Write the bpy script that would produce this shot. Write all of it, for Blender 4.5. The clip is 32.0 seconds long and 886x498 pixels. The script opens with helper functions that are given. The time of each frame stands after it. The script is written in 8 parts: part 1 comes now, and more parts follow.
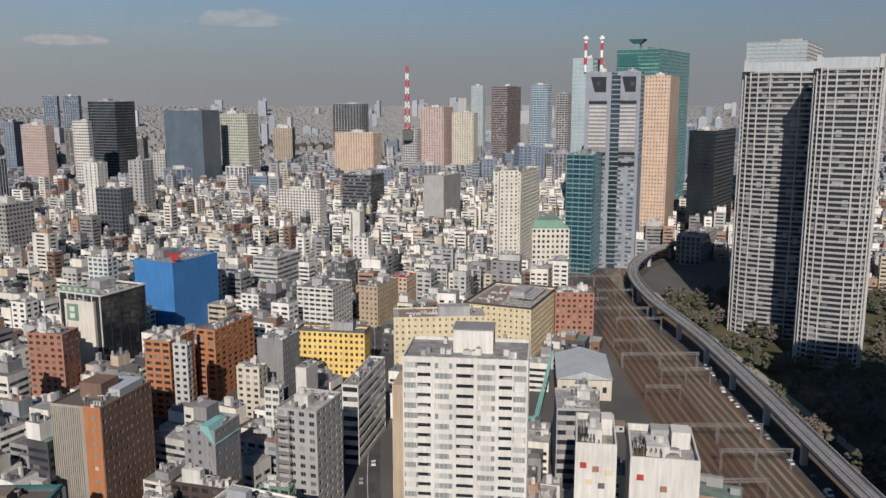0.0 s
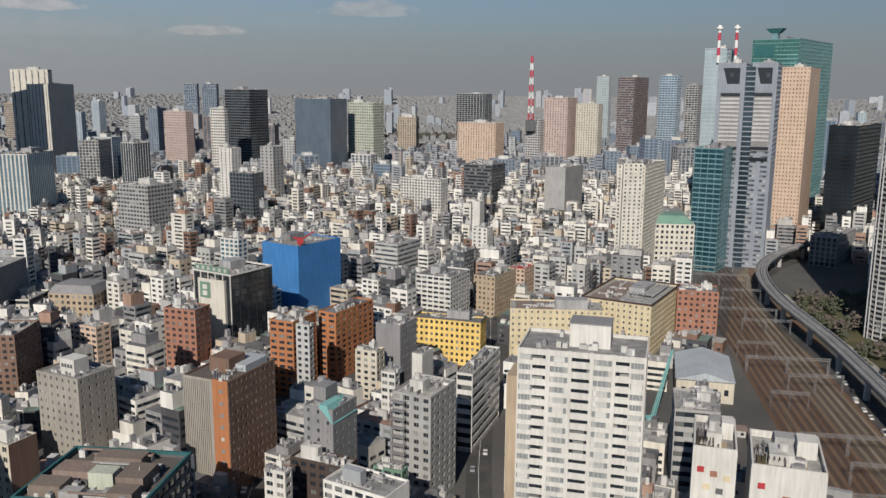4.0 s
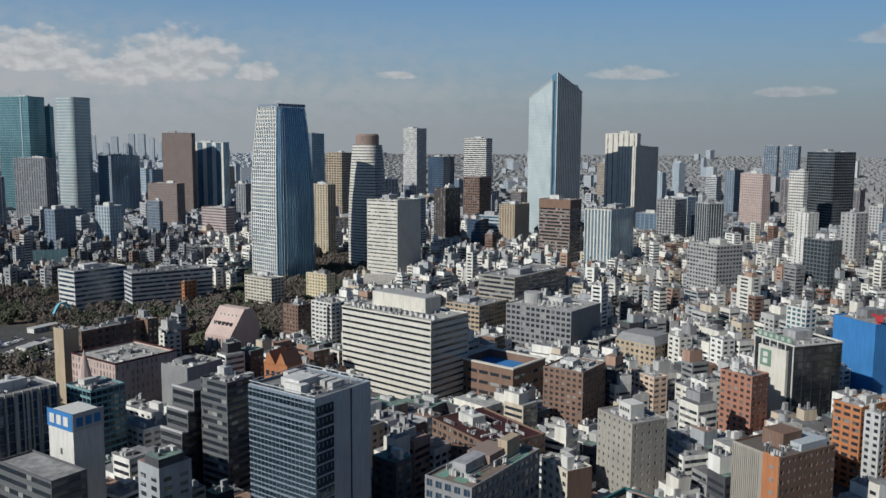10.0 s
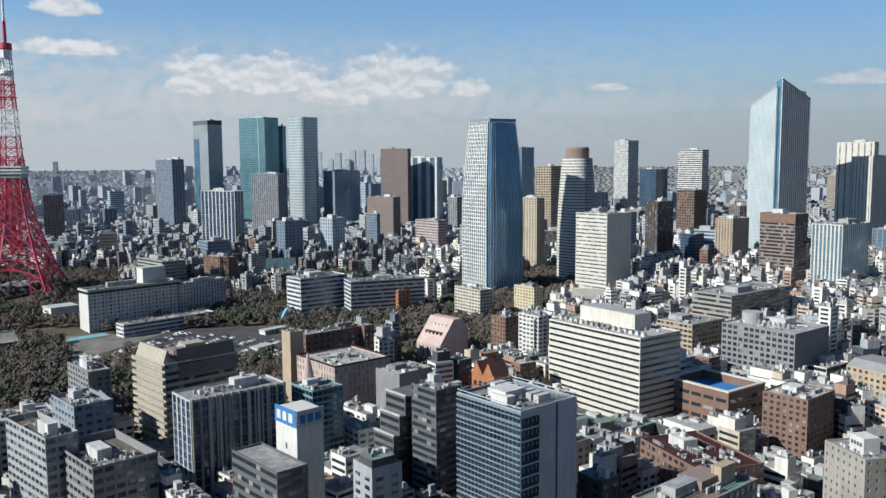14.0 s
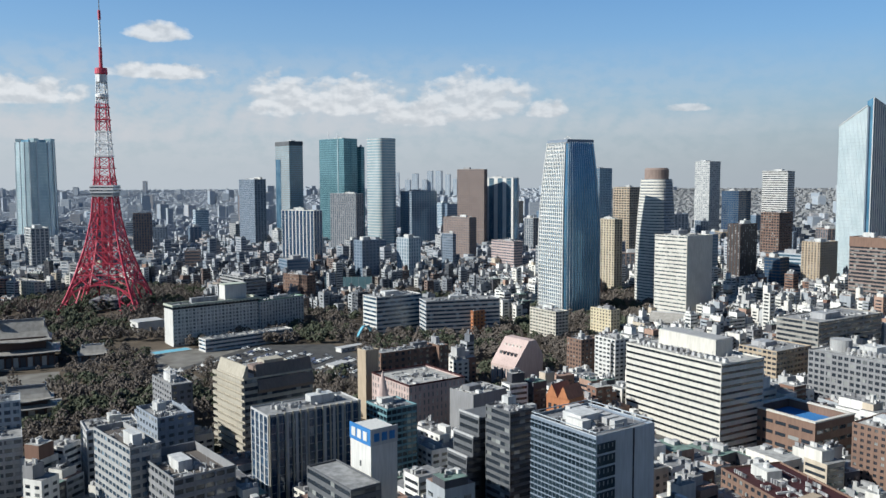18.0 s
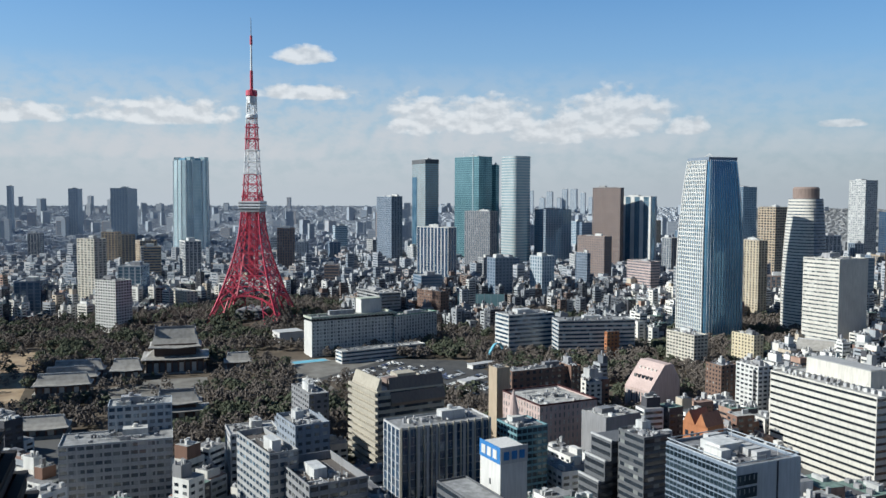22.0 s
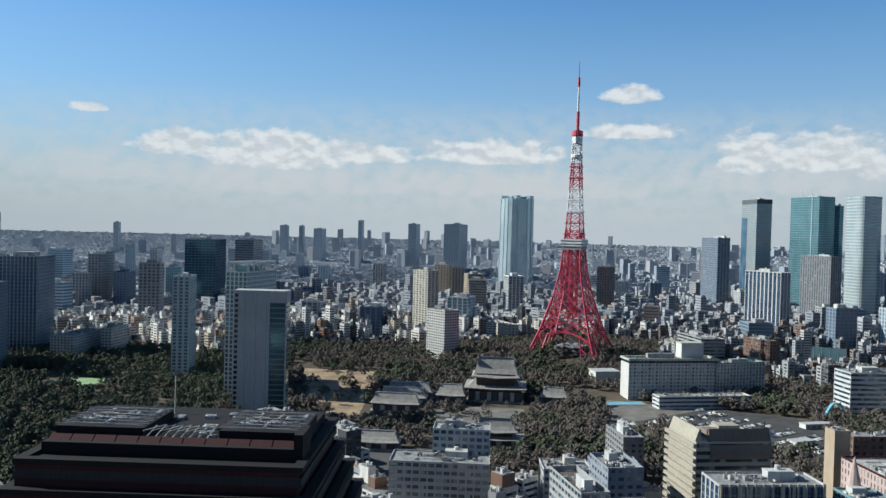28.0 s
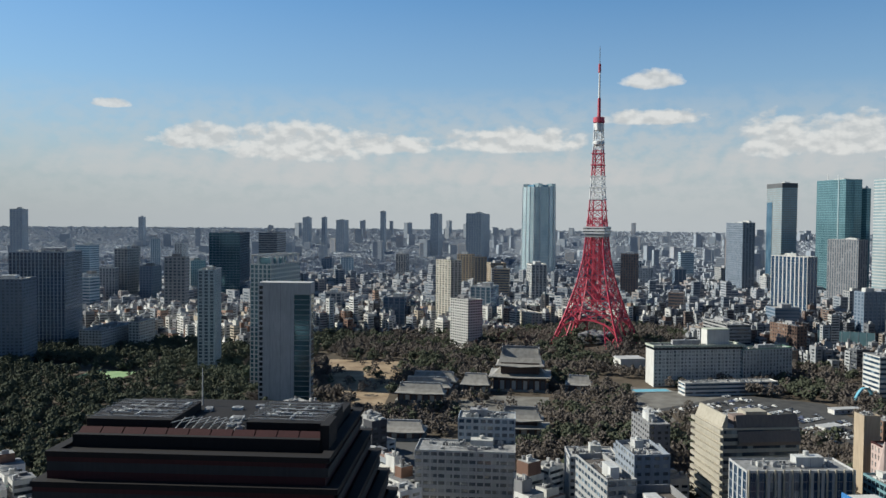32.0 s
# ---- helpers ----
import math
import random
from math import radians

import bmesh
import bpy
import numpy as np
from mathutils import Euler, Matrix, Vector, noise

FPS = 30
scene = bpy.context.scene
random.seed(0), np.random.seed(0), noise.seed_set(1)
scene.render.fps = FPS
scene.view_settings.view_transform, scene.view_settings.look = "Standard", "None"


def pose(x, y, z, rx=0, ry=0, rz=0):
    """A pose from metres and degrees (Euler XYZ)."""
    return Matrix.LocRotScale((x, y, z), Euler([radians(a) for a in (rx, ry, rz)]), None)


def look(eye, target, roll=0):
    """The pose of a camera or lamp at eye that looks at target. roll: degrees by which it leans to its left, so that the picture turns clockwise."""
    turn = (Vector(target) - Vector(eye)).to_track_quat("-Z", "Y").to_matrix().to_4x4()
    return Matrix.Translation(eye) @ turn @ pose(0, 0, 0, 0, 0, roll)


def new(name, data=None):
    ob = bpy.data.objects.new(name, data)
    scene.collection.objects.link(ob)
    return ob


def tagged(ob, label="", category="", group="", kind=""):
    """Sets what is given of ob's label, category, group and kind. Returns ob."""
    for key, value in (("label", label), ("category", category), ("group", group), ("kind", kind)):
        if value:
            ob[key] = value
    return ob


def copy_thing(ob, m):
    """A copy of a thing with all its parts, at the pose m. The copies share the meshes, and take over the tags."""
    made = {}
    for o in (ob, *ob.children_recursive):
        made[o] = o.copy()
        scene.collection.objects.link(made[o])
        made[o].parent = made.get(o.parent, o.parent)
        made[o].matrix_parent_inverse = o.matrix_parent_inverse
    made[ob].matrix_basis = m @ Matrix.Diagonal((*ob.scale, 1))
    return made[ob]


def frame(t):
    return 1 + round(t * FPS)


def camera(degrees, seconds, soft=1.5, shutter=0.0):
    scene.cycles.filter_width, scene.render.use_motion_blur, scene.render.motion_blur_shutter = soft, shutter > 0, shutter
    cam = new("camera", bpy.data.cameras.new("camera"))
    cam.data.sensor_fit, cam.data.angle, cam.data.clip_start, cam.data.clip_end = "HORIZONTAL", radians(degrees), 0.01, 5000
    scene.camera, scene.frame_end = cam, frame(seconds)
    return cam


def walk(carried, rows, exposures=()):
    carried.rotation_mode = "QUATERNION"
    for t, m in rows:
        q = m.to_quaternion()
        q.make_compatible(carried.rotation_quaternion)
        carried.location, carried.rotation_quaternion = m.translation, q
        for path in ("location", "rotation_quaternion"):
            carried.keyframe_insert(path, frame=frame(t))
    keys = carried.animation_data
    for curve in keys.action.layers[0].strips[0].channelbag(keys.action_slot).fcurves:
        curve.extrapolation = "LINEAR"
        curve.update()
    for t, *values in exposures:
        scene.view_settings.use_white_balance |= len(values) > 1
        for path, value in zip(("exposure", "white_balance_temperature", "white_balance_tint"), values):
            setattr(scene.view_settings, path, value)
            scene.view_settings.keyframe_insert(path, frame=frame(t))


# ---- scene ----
# ---- camera ----
cam = camera(55.43, 32.0)
EYE = 150.0
# seconds, yaw, pitch, roll
ROWS = [
    (0.0, 0.00, -10.22, 0.04),
    (0.5, -0.03, -10.10, -0.06),
    (1.0, 0.16, -10.11, -0.11),
    (1.5, 0.63, -10.38, -0.21),
    (2.0, 1.05, -10.61, -0.43),
    (2.5, 1.75, -10.81, -0.54),
    (4.5, 11.53, -10.73, -0.45),
    (5.0, 15.04, -10.34, -0.63),
    (5.5, 18.56, -9.92, -0.69),
    (6.0, 22.26, -9.42, -0.73),
    (6.5, 26.07, -9.03, -0.73),
    (7.0, 29.83, -8.72, -0.62),
    (7.5, 33.28, -8.40, -0.67),
    (8.0, 36.17, -8.16, -0.60),
    (8.5, 38.67, -7.84, -0.63),
    (9.0, 41.07, -7.58, -0.57),
    (9.5, 43.49, -7.30, -0.57),
    (10.0, 45.78, -7.01, -0.35),
    (10.5, 47.80, -6.83, -0.23),
    (11.0, 49.64, -6.71, -0.23),
    (11.5, 51.59, -6.57, -0.15),
    (12.0, 53.69, -6.52, 0.05),
    (12.5, 55.79, -6.35, 0.26),
    (13.0, 57.54, -6.25, 0.39),
    (13.5, 58.86, -6.22, 0.46),
    (14.0, 59.86, -6.11, 0.34),
    (14.5, 60.74, -5.92, 0.33),
    (16.5, 62.69, -5.27, 0.27),
    (17.0, 63.14, -5.19, 0.22),
    (17.5, 63.91, -5.01, 0.16),
    (18.0, 65.03, -4.70, 0.16),
    (18.5, 66.48, -4.38, 0.24),
    (19.0, 68.05, -4.12, 0.36),
    (19.5, 69.63, -3.93, 0.50),
    (20.0, 71.02, -3.76, 0.40),
    (20.5, 72.31, -3.59, 0.29),
    (21.0, 73.27, -3.48, 0.05),
    (21.5, 73.82, -3.45, -0.09),
    (22.0, 74.11, -3.50, -0.20),
    (22.5, 74.13, -3.53, -0.27),
    (23.0, 74.41, -3.66, -0.25),
    (23.5, 75.33, -3.66, -0.13),
    (24.0, 76.89, -3.60, 0.11),
    (24.5, 79.25, -3.36, 0.18),
    (25.0, 81.73, -2.96, -0.07),
    (25.5, 84.07, -2.49, -0.41),
    (26.0, 86.67, -2.06, -0.59),
    (26.5, 89.13, -1.69, -0.91),
    (28.5, 97.12, -1.17, -1.36),
    (29.0, 97.97, -1.18, -1.10),
    (29.5, 98.30, -1.18, -0.99),
    (30.0, 98.33, -1.17, -0.86),
    (30.5, 98.05, -1.27, -0.84),
    (31.0, 97.74, -1.50, -0.84),
    (31.5, 97.35, -1.71, -0.71),
    (32.0, 97.17, -1.92, -0.55),
]
# the phone swings on an arm 0.3 m long
walk(cam, [(t, pose(-0.3 * math.sin(radians(yaw)), 0.3 * math.cos(radians(yaw)), EYE, 90 + pitch, roll, yaw)) for t, yaw, pitch, roll in ROWS],
     [(0.0, -0.08, 6420, 11), (6.0, -0.15, 6340, 7), (9.0, -0.2, 6040, 5), (13.0, 0.32, 5840, 4), (19.0, 0.40, 5800, 3), (26.0, 0.41, 5740, 1), (29.5, 0.34, 5790, 0), (31.0, 0.29, 5900, 1), (32.0, 0.29, 6120, 2)])

# ---- light ----
SUN_TO = Vector((-0.09, -0.996, 0.0)).normalized()
SUN_EL = radians(33)
sun = new("sun", bpy.data.lights.new("sun", "SUN"))
sun.data.energy, sun.data.angle, sun.data.color = 5.0, radians(0.5), (1.0, 0.90, 0.78)
sun_dir = Vector((SUN_TO.x * math.cos(SUN_EL), SUN_TO.y * math.cos(SUN_EL), math.sin(SUN_EL)))
sun.matrix_world = look(sun_dir * 400, (0, 0, 0))

world = bpy.data.worlds.new("sky")
scene.world = world
world.use_nodes = True
wn, wl = world.node_tree.nodes, world.node_tree.links
wn.clear()


def wnode(kind, **kw):
    n = wn.new(kind)
    for k, v in kw.items():
        n.inputs[k].default_value = v
    return n


def wmath(op, a, b=0.0, clamp=False):
    n = wn.new("ShaderNodeMath")
    n.operation, n.use_clamp = op, clamp
    for i, v in enumerate((a, b)):
        if isinstance(v, (int, float)):
            n.inputs[i].default_value = v
        else:
            wl.new(v, n.inputs[i])
    return n.outputs[0]


def wmix(fac, a, b):
    n = wn.new("ShaderNodeMix")
    n.data_type = "RGBA"
    for i, v in ((0, fac), (6, a), (7, b)):
        if isinstance(v, (int, float, tuple)):
            n.inputs[i].default_value = v
        else:
            wl.new(v, n.inputs[i])
    return n.outputs[2]


def wramp(value, *stops):
    n = wn.new("ShaderNodeValToRGB")
    e = n.color_ramp.elements
    while len(e) < len(stops):
        e.new(0.5)
    for k, (pos, v) in enumerate(stops):
        e[k].position, e[k].color = pos, (v, v, v, 1) if isinstance(v, (int, float)) else (*v, 1)
    wl.new(value, n.inputs[0])
    return n.outputs[0]


sky = wn.new("ShaderNodeTexSky")
sky.sky_type, sky.sun_disc = "NISHITA", False
sky.sun_elevation, sky.sun_rotation = SUN_EL, math.atan2(SUN_TO.x, SUN_TO.y)
sky.air_density, sky.dust_density, sky.ozone_density = 1.0, 0.7, 3.0
coord = wn.new("ShaderNodeTexCoord")
sep = wn.new("ShaderNodeSeparateXYZ")
wl.new(coord.outputs["Generated"], sep.inputs[0])
UP = sep.outputs[2]
# azimuth to the left of the y axis and elevation, in degrees
AZ = wmath("MULTIPLY", wmath("ARCTAN2", wmath("MULTIPLY", sep.outputs[0], -1.0), sep.outputs[1]), 57.2958)
EL = wmath("MULTIPLY", wmath("ARCSINE", UP), 57.2958)
westness = wmath("ADD", wmath("MULTIPLY", sep.outputs[0], -0.5), 0.5, True)
# pale haze along the horizon, brighter towards the west
haze_amount = wramp(wmath("DIVIDE", EL, 30.0), (0.0, 0.98), (0.09, 0.82), (0.19, 0.50), (0.31, 0.20), (0.5, 0.0))
haze_colour = wmix(wmath("POWER", westness, 4.2), (5.5, 5.7, 5.95, 1), (9.2, 9.1, 9.3, 1))
sky_gain = wmix(wmath("POWER", westness, 1.3), (0.58, 0.84, 1.08, 1), (1.55, 1.95, 2.25, 1))
gained = wn.new("ShaderNodeMix")
gained.data_type, gained.blend_type = "RGBA", "MULTIPLY"
gained.inputs[0].default_value = 1.0
wl.new(sky.outputs[0], gained.inputs[6]), wl.new(sky_gain, gained.inputs[7])
sky_colour = wmix(haze_amount, gained.outputs[2], haze_colour)
# cumulus: puffs with ragged edges, each at its azimuth, elevation and half sizes in degrees
flatdir = wn.new("ShaderNodeCombineXYZ")
wl.new(wmath("MULTIPLY", AZ, 0.17), flatdir.inputs[0])
wl.new(wmath("MULTIPLY", EL, 0.27), flatdir.inputs[1])
ragged = wnode("ShaderNodeTexNoise", Scale=4.6, Detail=7.0, Roughness=0.52)
wl.new(flatdir.outputs[0], ragged.inputs["Vector"])
shifted = wn.new("ShaderNodeVectorMath")
shifted.inputs[1].default_value = (-0.03, 0.10, 0.0)
wl.new(flatdir.outputs[0], shifted.inputs[0])
above = wnode("ShaderNodeTexNoise", Scale=4.6, Detail=4.0, Roughness=0.48)
wl.new(shifted.outputs[0], above.inputs["Vector"])
density = None


def puff(az, el, half_az, half_el):
    """One cloud's density: an ellipse with a flatter base."""
    da = wmath("DIVIDE", wmath("SUBTRACT", AZ, az), half_az * 1.25)
    rise_el = wmath("SUBTRACT", EL, el - half_el * 0.35)
    de = wmath("ADD", wmath("DIVIDE", wmath("MAXIMUM", rise_el, 0.0), half_el * 1.6), wmath("DIVIDE", wmath("MINIMUM", rise_el, 0.0), half_el * 0.7))
    r2 = wmath("ADD", wmath("MULTIPLY", da, da), wmath("MULTIPLY", de, de))
    return wmath("SUBTRACT", 1.0, r2)


for spec in (
    (83.4, 9.3, 1.6, 0.6),
    (83.3, 6.9, 2.9, 0.5),
    (92.2, 5.4, 4.2, 0.8),
    (107, 5.1, 4.6, 1.2),
    (101.1, 5.1, 3.3, 0.6),
    (113.1, 5.3, 2.7, 0.8),
    (75.6, 5.5, 1.9, 1.3),
    (71.4, 5.5, 3.2, 1.2),
    (62.8, 5.5, 3.3, 1.5),
    (66.7, 4.4, 2.8, 0.8),
    (58.1, 4.7, 1.2, 0.6),
    (118.6, 7.2, 1.0, 0.3),
    (49, 4.6, 1.3, 0.25),
    (18, 6.6, 2.1, 0.5),
    (12.7, 5.1, 2.3, 0.4),
    (33.4, 4.7, 2.3, 0.4),
    (13.3, 4.8, 2.7, 0.35),
    (23.4, 3.4, 1.9, 0.3),
):
    p = puff(*spec)
    density = p if density is None else wmath("MAXIMUM", density, p)
edge = wmath("ADD", density, wmath("MULTIPLY", wmath("SUBTRACT", ragged.outputs[0], 0.5), 1.9))
cloud = wramp(edge, (0.0, 0.0), (0.28, 0.6), (0.6, 1.0))
# a thin veil low in the west
veil = wramp(wmath("DIVIDE", EL, 9.0), (0.0, 0.0), (0.25, 0.8), (0.62, 0.8), (1.0, 0.0))
veil_shape = wramp(wmath("ADD", ragged.outputs[0], wmath("MULTIPLY", westness, 0.12)), (0.48, 0.0), (0.68, 0.75))
lit = wramp(wmath("ADD", 0.5, wmath("MULTIPLY", wmath("SUBTRACT", ragged.outputs[0], above.outputs[0]), 2.2)), (0.25, (10.8, 10.3, 10.2)), (0.75, (14.2, 13.2, 12.7)))
lit = wmix(wmath("POWER", westness, 1.2), wmix(0.55, lit, (6.4, 5.4, 5.2, 1)), lit)
sky_colour = wmix(wmath("MULTIPLY", wmath("MULTIPLY", veil, veil_shape), wmath("MULTIPLY", wmath("POWER", westness, 8.0), 0.9)), sky_colour, (10.5, 10.0, 10.0, 1))
bank = None
for spec in ((71, 4.1, 9, 1.3), (61, 4.0, 5, 1.1), (92, 3.4, 10, 1.0), (108, 3.3, 8, 1.1), (49, 3.6, 6, 0.8), (118, 3.6, 5, 1.0), (33, 3.4, 7, 0.6), (16, 4.2, 8, 0.7)):
    p = puff(*spec)
    bank = p if bank is None else wmath("MAXIMUM", bank, p)
bank = wramp(wmath("ADD", bank, wmath("MULTIPLY", wmath("SUBTRACT", above.outputs[0], 0.5), 2.4)), (0.0, 0.0), (0.9, 0.6))
sky_colour = wmix(wmath("MULTIPLY", bank, wmath("POWER", westness, 6.0)), sky_colour, (11.2, 10.3, 10.1, 1))
sky_colour = wmix(wmath("MULTIPLY", cloud, wmath("ADD", 0.12, wmath("MULTIPLY", wmath("POWER", westness, 2.2), 0.8))), sky_colour, lit)
# the winter sky is deeper towards the zenith
deepening = wramp(wmath("DIVIDE", EL, 90.0), (0.0, 1.0), (0.2, 1.0), (0.42, 0.68), (1.0, 0.55))
deep = wn.new("ShaderNodeMix")
deep.data_type, deep.blend_type = "RGBA", "MULTIPLY"
deep.inputs[0].default_value = 1.0
wl.new(sky_colour, deep.inputs[6]), wl.new(deepening, deep.inputs[7])
sky_colour = deep.outputs[2]
background = wn.new("ShaderNodeBackground")
background.inputs[1].default_value = 0.045
wl.new(sky_colour, background.inputs[0])
out = wn.new("ShaderNodeOutputWorld")
wl.new(background.outputs[0], out.inputs[0])

# ---- materials ----
MATS = {}


class Nodes:
    """A material under construction: small wrappers round the node calls."""

    def __init__(self, name, rough=0.8, metal=0.0, spec=0.4):
        self.mat = bpy.data.materials.new(name)
        self.mat.use_nodes = True
        self.t = self.mat.node_tree
        self.bsdf = self.t.nodes["Principled BSDF"]
        self.bsdf.inputs["Roughness"].default_value = rough
        self.bsdf.inputs["Metallic"].default_value = metal
        self.bsdf.inputs["Specular IOR Level"].default_value = spec
        MATS[name] = self.mat

    def put(self, socket, v):
        if isinstance(v, (int, float)):
            socket.default_value = v
        elif isinstance(v, tuple):
            socket.default_value = (*v, 1) if len(v) == 3 and socket.type == "RGBA" else v
        else:
            self.t.links.new(v, socket)

    def node(self, kind, out=0, **kw):
        n = self.t.nodes.new(kind)
        for k, v in kw.items():
            self.put(n.inputs[k], v)
        return n.outputs[out]

    def math(self, op, a, b=0.0, c=0.0):
        n = self.t.nodes.new("ShaderNodeMath")
        n.operation = op
        for i, v in enumerate((a, b, c)):
            self.put(n.inputs[i], v)
        return n.outputs[0]

    def mix(self, fac, a, b, blend="MIX"):
        n = self.t.nodes.new("ShaderNodeMix")
        n.data_type, n.blend_type = "RGBA", blend
        self.put(n.inputs[0], fac), self.put(n.inputs[6], a), self.put(n.inputs[7], b)
        return n.outputs[2]

    def ramp(self, fac, *stops, constant=False):
        n = self.t.nodes.new("ShaderNodeValToRGB")
        e = n.color_ramp.elements
        if constant:
            n.color_ramp.interpolation = "CONSTANT"
        while len(e) < len(stops):
            e.new(0.5)
        for k, (pos, v) in enumerate(stops):
            e[k].position, e[k].color = pos, (v, v, v, 1) if isinstance(v, (int, float)) else (*v, 1)
        self.put(n.inputs[0], fac)
        return n.outputs[0]

    def where(self, world=True):
        return self.node("ShaderNodeNewGeometry") if world else self.node("ShaderNodeTexCoord", 3)

    def noise(self, scale, detail=4.0, world=True, stretch=None):
        v = self.where(world)
        if stretch:
            m = self.t.nodes.new("ShaderNodeVectorMath")
            m.operation = "MULTIPLY"
            self.put(m.inputs[0], v)
            m.inputs[1].default_value = stretch
            v = m.outputs[0]
        return self.node("ShaderNodeTexNoise", Vector=v, Scale=scale, Detail=detail)

    def done(self, colour, bump=None, strength=0.3, distance=0.05):
        self.put(self.bsdf.inputs["Base Color"], colour)
        if bump is not None:
            b = self.node("ShaderNodeBump", Height=bump, Strength=strength, Distance=distance)
            self.put(self.bsdf.inputs["Normal"], b)
        return self.mat


def wall_mat(name, colour, rough=0.85, dirt=0.14, spec=0.3):
    """Painted or tiled outer wall: rain streaks, blotches and fine tile grain."""
    m = Nodes(name, rough, 0.0, spec)
    streak = m.ramp(m.noise(1.1, 6, stretch=(1.0, 1.0, 0.1)), (0.36, 1.0 - dirt), (0.62, 1.03))
    blotch = m.ramp(m.noise(0.07, 3), (0.3, 0.9), (0.7, 1.06))
    grain = m.noise(6.0, 2)
    c = m.mix(1.0, m.mix(1.0, colour, streak, "MULTIPLY"), blotch, "MULTIPLY")
    c = m.mix(m.math("MULTIPLY", grain, 0.25), c, m.mix(1.0, c, (0.75, 0.74, 0.72), "MULTIPLY"))
    return m.done(c, grain, 0.15)


def glass_mat(name, dark, light, rough=0.12, lit=0.25):
    """Window glass with blinds behind: each pane or row takes its own tone."""
    m = Nodes(name, rough, 0.0, 0.8)
    r = m.node("ShaderNodeObjectInfo", 5)
    cells = m.t.nodes.new("ShaderNodeVectorMath")
    cells.operation = "SNAP"
    shift = m.t.nodes.new("ShaderNodeVectorMath")
    shift.inputs[1].default_value = (1.43, 1.43, 0.31)
    m.put(shift.inputs[0], m.where(False))
    m.put(cells.inputs[0], shift.outputs[0])
    cells.inputs[1].default_value = (2.9, 2.9, 3.4)
    white = m.t.nodes.new("ShaderNodeTexWhiteNoise")
    m.put(white.inputs["Vector"], cells.outputs[0])
    v = m.math("FRACT", m.math("ADD", r, white.outputs[0]))
    c = m.ramp(v, (0.0, dark), (1.0 - lit, dark), (1.0, light))
    return m.done(c)


def curtain_mat(name, dark, light, rough=0.08, metal=0.55):
    """Coated curtain-wall glass, slightly wavy from pane to pane."""
    m = Nodes(name, rough, metal, 0.8)
    v = m.noise(0.06, 3, stretch=(1.0, 1.0, 0.5))
    r = m.node("ShaderNodeObjectInfo", 5)
    c = m.ramp(m.math("ADD", m.math("MULTIPLY", v, 0.8), m.math("MULTIPLY", r, 0.25)), (0.3, dark), (0.75, light))
    return m.done(c, m.noise(0.25, 1), 0.03, 0.5)


def island_mat(name, stops, rough=0.85, dirt=0.2):
    """One tone for each building of a joined block."""
    m = Nodes(name, rough, 0.0, 0.3)
    r = m.node("ShaderNodeNewGeometry", 8)
    c = m.ramp(r, *stops, constant=True)
    streak = m.ramp(m.noise(0.35, 4, stretch=(1.0, 1.0, 0.12)), (0.35, 1.0 - dirt), (0.65, 1.05))
    c = m.mix(1.0, c, streak, "MULTIPLY")
    return m.done(c)


def object_mat(name, stops, rough=0.85, dirt=0.2):
    m = Nodes(name, rough, 0.0, 0.3)
    c = m.ramp(m.node("ShaderNodeObjectInfo", 5), *stops, constant=True)
    streak = m.ramp(m.noise(0.35, 4, stretch=(1.0, 1.0, 0.12)), (0.35, 1.0 - dirt), (0.65, 1.05))
    return m.done(m.mix(1.0, c, streak, "MULTIPLY"))


WALLS = {
    "white": (0.62, 0.61, 0.585), "offwhite": (0.60, 0.575, 0.52), "cream": (0.57, 0.53, 0.45), "beige": (0.50, 0.43, 0.32),
    "lightgrey": (0.47, 0.47, 0.47), "grey": (0.36, 0.36, 0.36), "midgrey": (0.25, 0.25, 0.26), "darkgrey": (0.12, 0.125, 0.135),
    "bluegrey": (0.26, 0.29, 0.34), "brown": (0.20, 0.13, 0.10), "darkbrown": (0.075, 0.055, 0.05), "brick": (0.34, 0.17, 0.12),
    "orange": (0.42, 0.18, 0.085), "peach": (0.58, 0.44, 0.345), "yellow": (0.76, 0.54, 0.18), "paleyellow": (0.60, 0.52, 0.36),
    "pink": (0.50, 0.39, 0.36), "blue": (0.05, 0.19, 0.46), "tan": (0.42, 0.34, 0.25), "black": (0.035, 0.036, 0.04),
    "green": (0.16, 0.26, 0.20), "teal": (0.16, 0.28, 0.315), "red": (0.42, 0.05, 0.06), "palegreen": (0.47, 0.50, 0.42),
    # the near-black entry is a wall tone with shade painted in
    "steel": (0.42, 0.46, 0.50), "slate": (0.20, 0.24, 0.30), "umber": (0.26, 0.20, 0.175), "shade_black": (0.014, 0.012, 0.013), "deepteal": (0.035, 0.13, 0.14), "mesh_grey": (0.33, 0.31, 0.28), "stone": (0.40, 0.365, 0.30), "seafoam": (0.22, 0.46, 0.46), "roof_brown": (0.21, 0.17, 0.145), "maroon": (0.05, 0.016, 0.018), "roof_green": (0.17, 0.30, 0.25), "dark_roof": (0.13, 0.115, 0.105), "pool_blue": (0.18, 0.45, 0.58),
}
for key, colour in WALLS.items():
    wall_mat(key, colour)
glass_mat("window_dark", (0.025, 0.032, 0.042), (0.30, 0.31, 0.30))
glass_mat("window_mid", (0.07, 0.085, 0.10), (0.42, 0.43, 0.42), lit=0.4)
glass_mat("window_pale", (0.22, 0.24, 0.25), (0.62, 0.62, 0.60), lit=0.5)
glass_mat("window_blue", (0.03, 0.055, 0.09), (0.25, 0.33, 0.40))
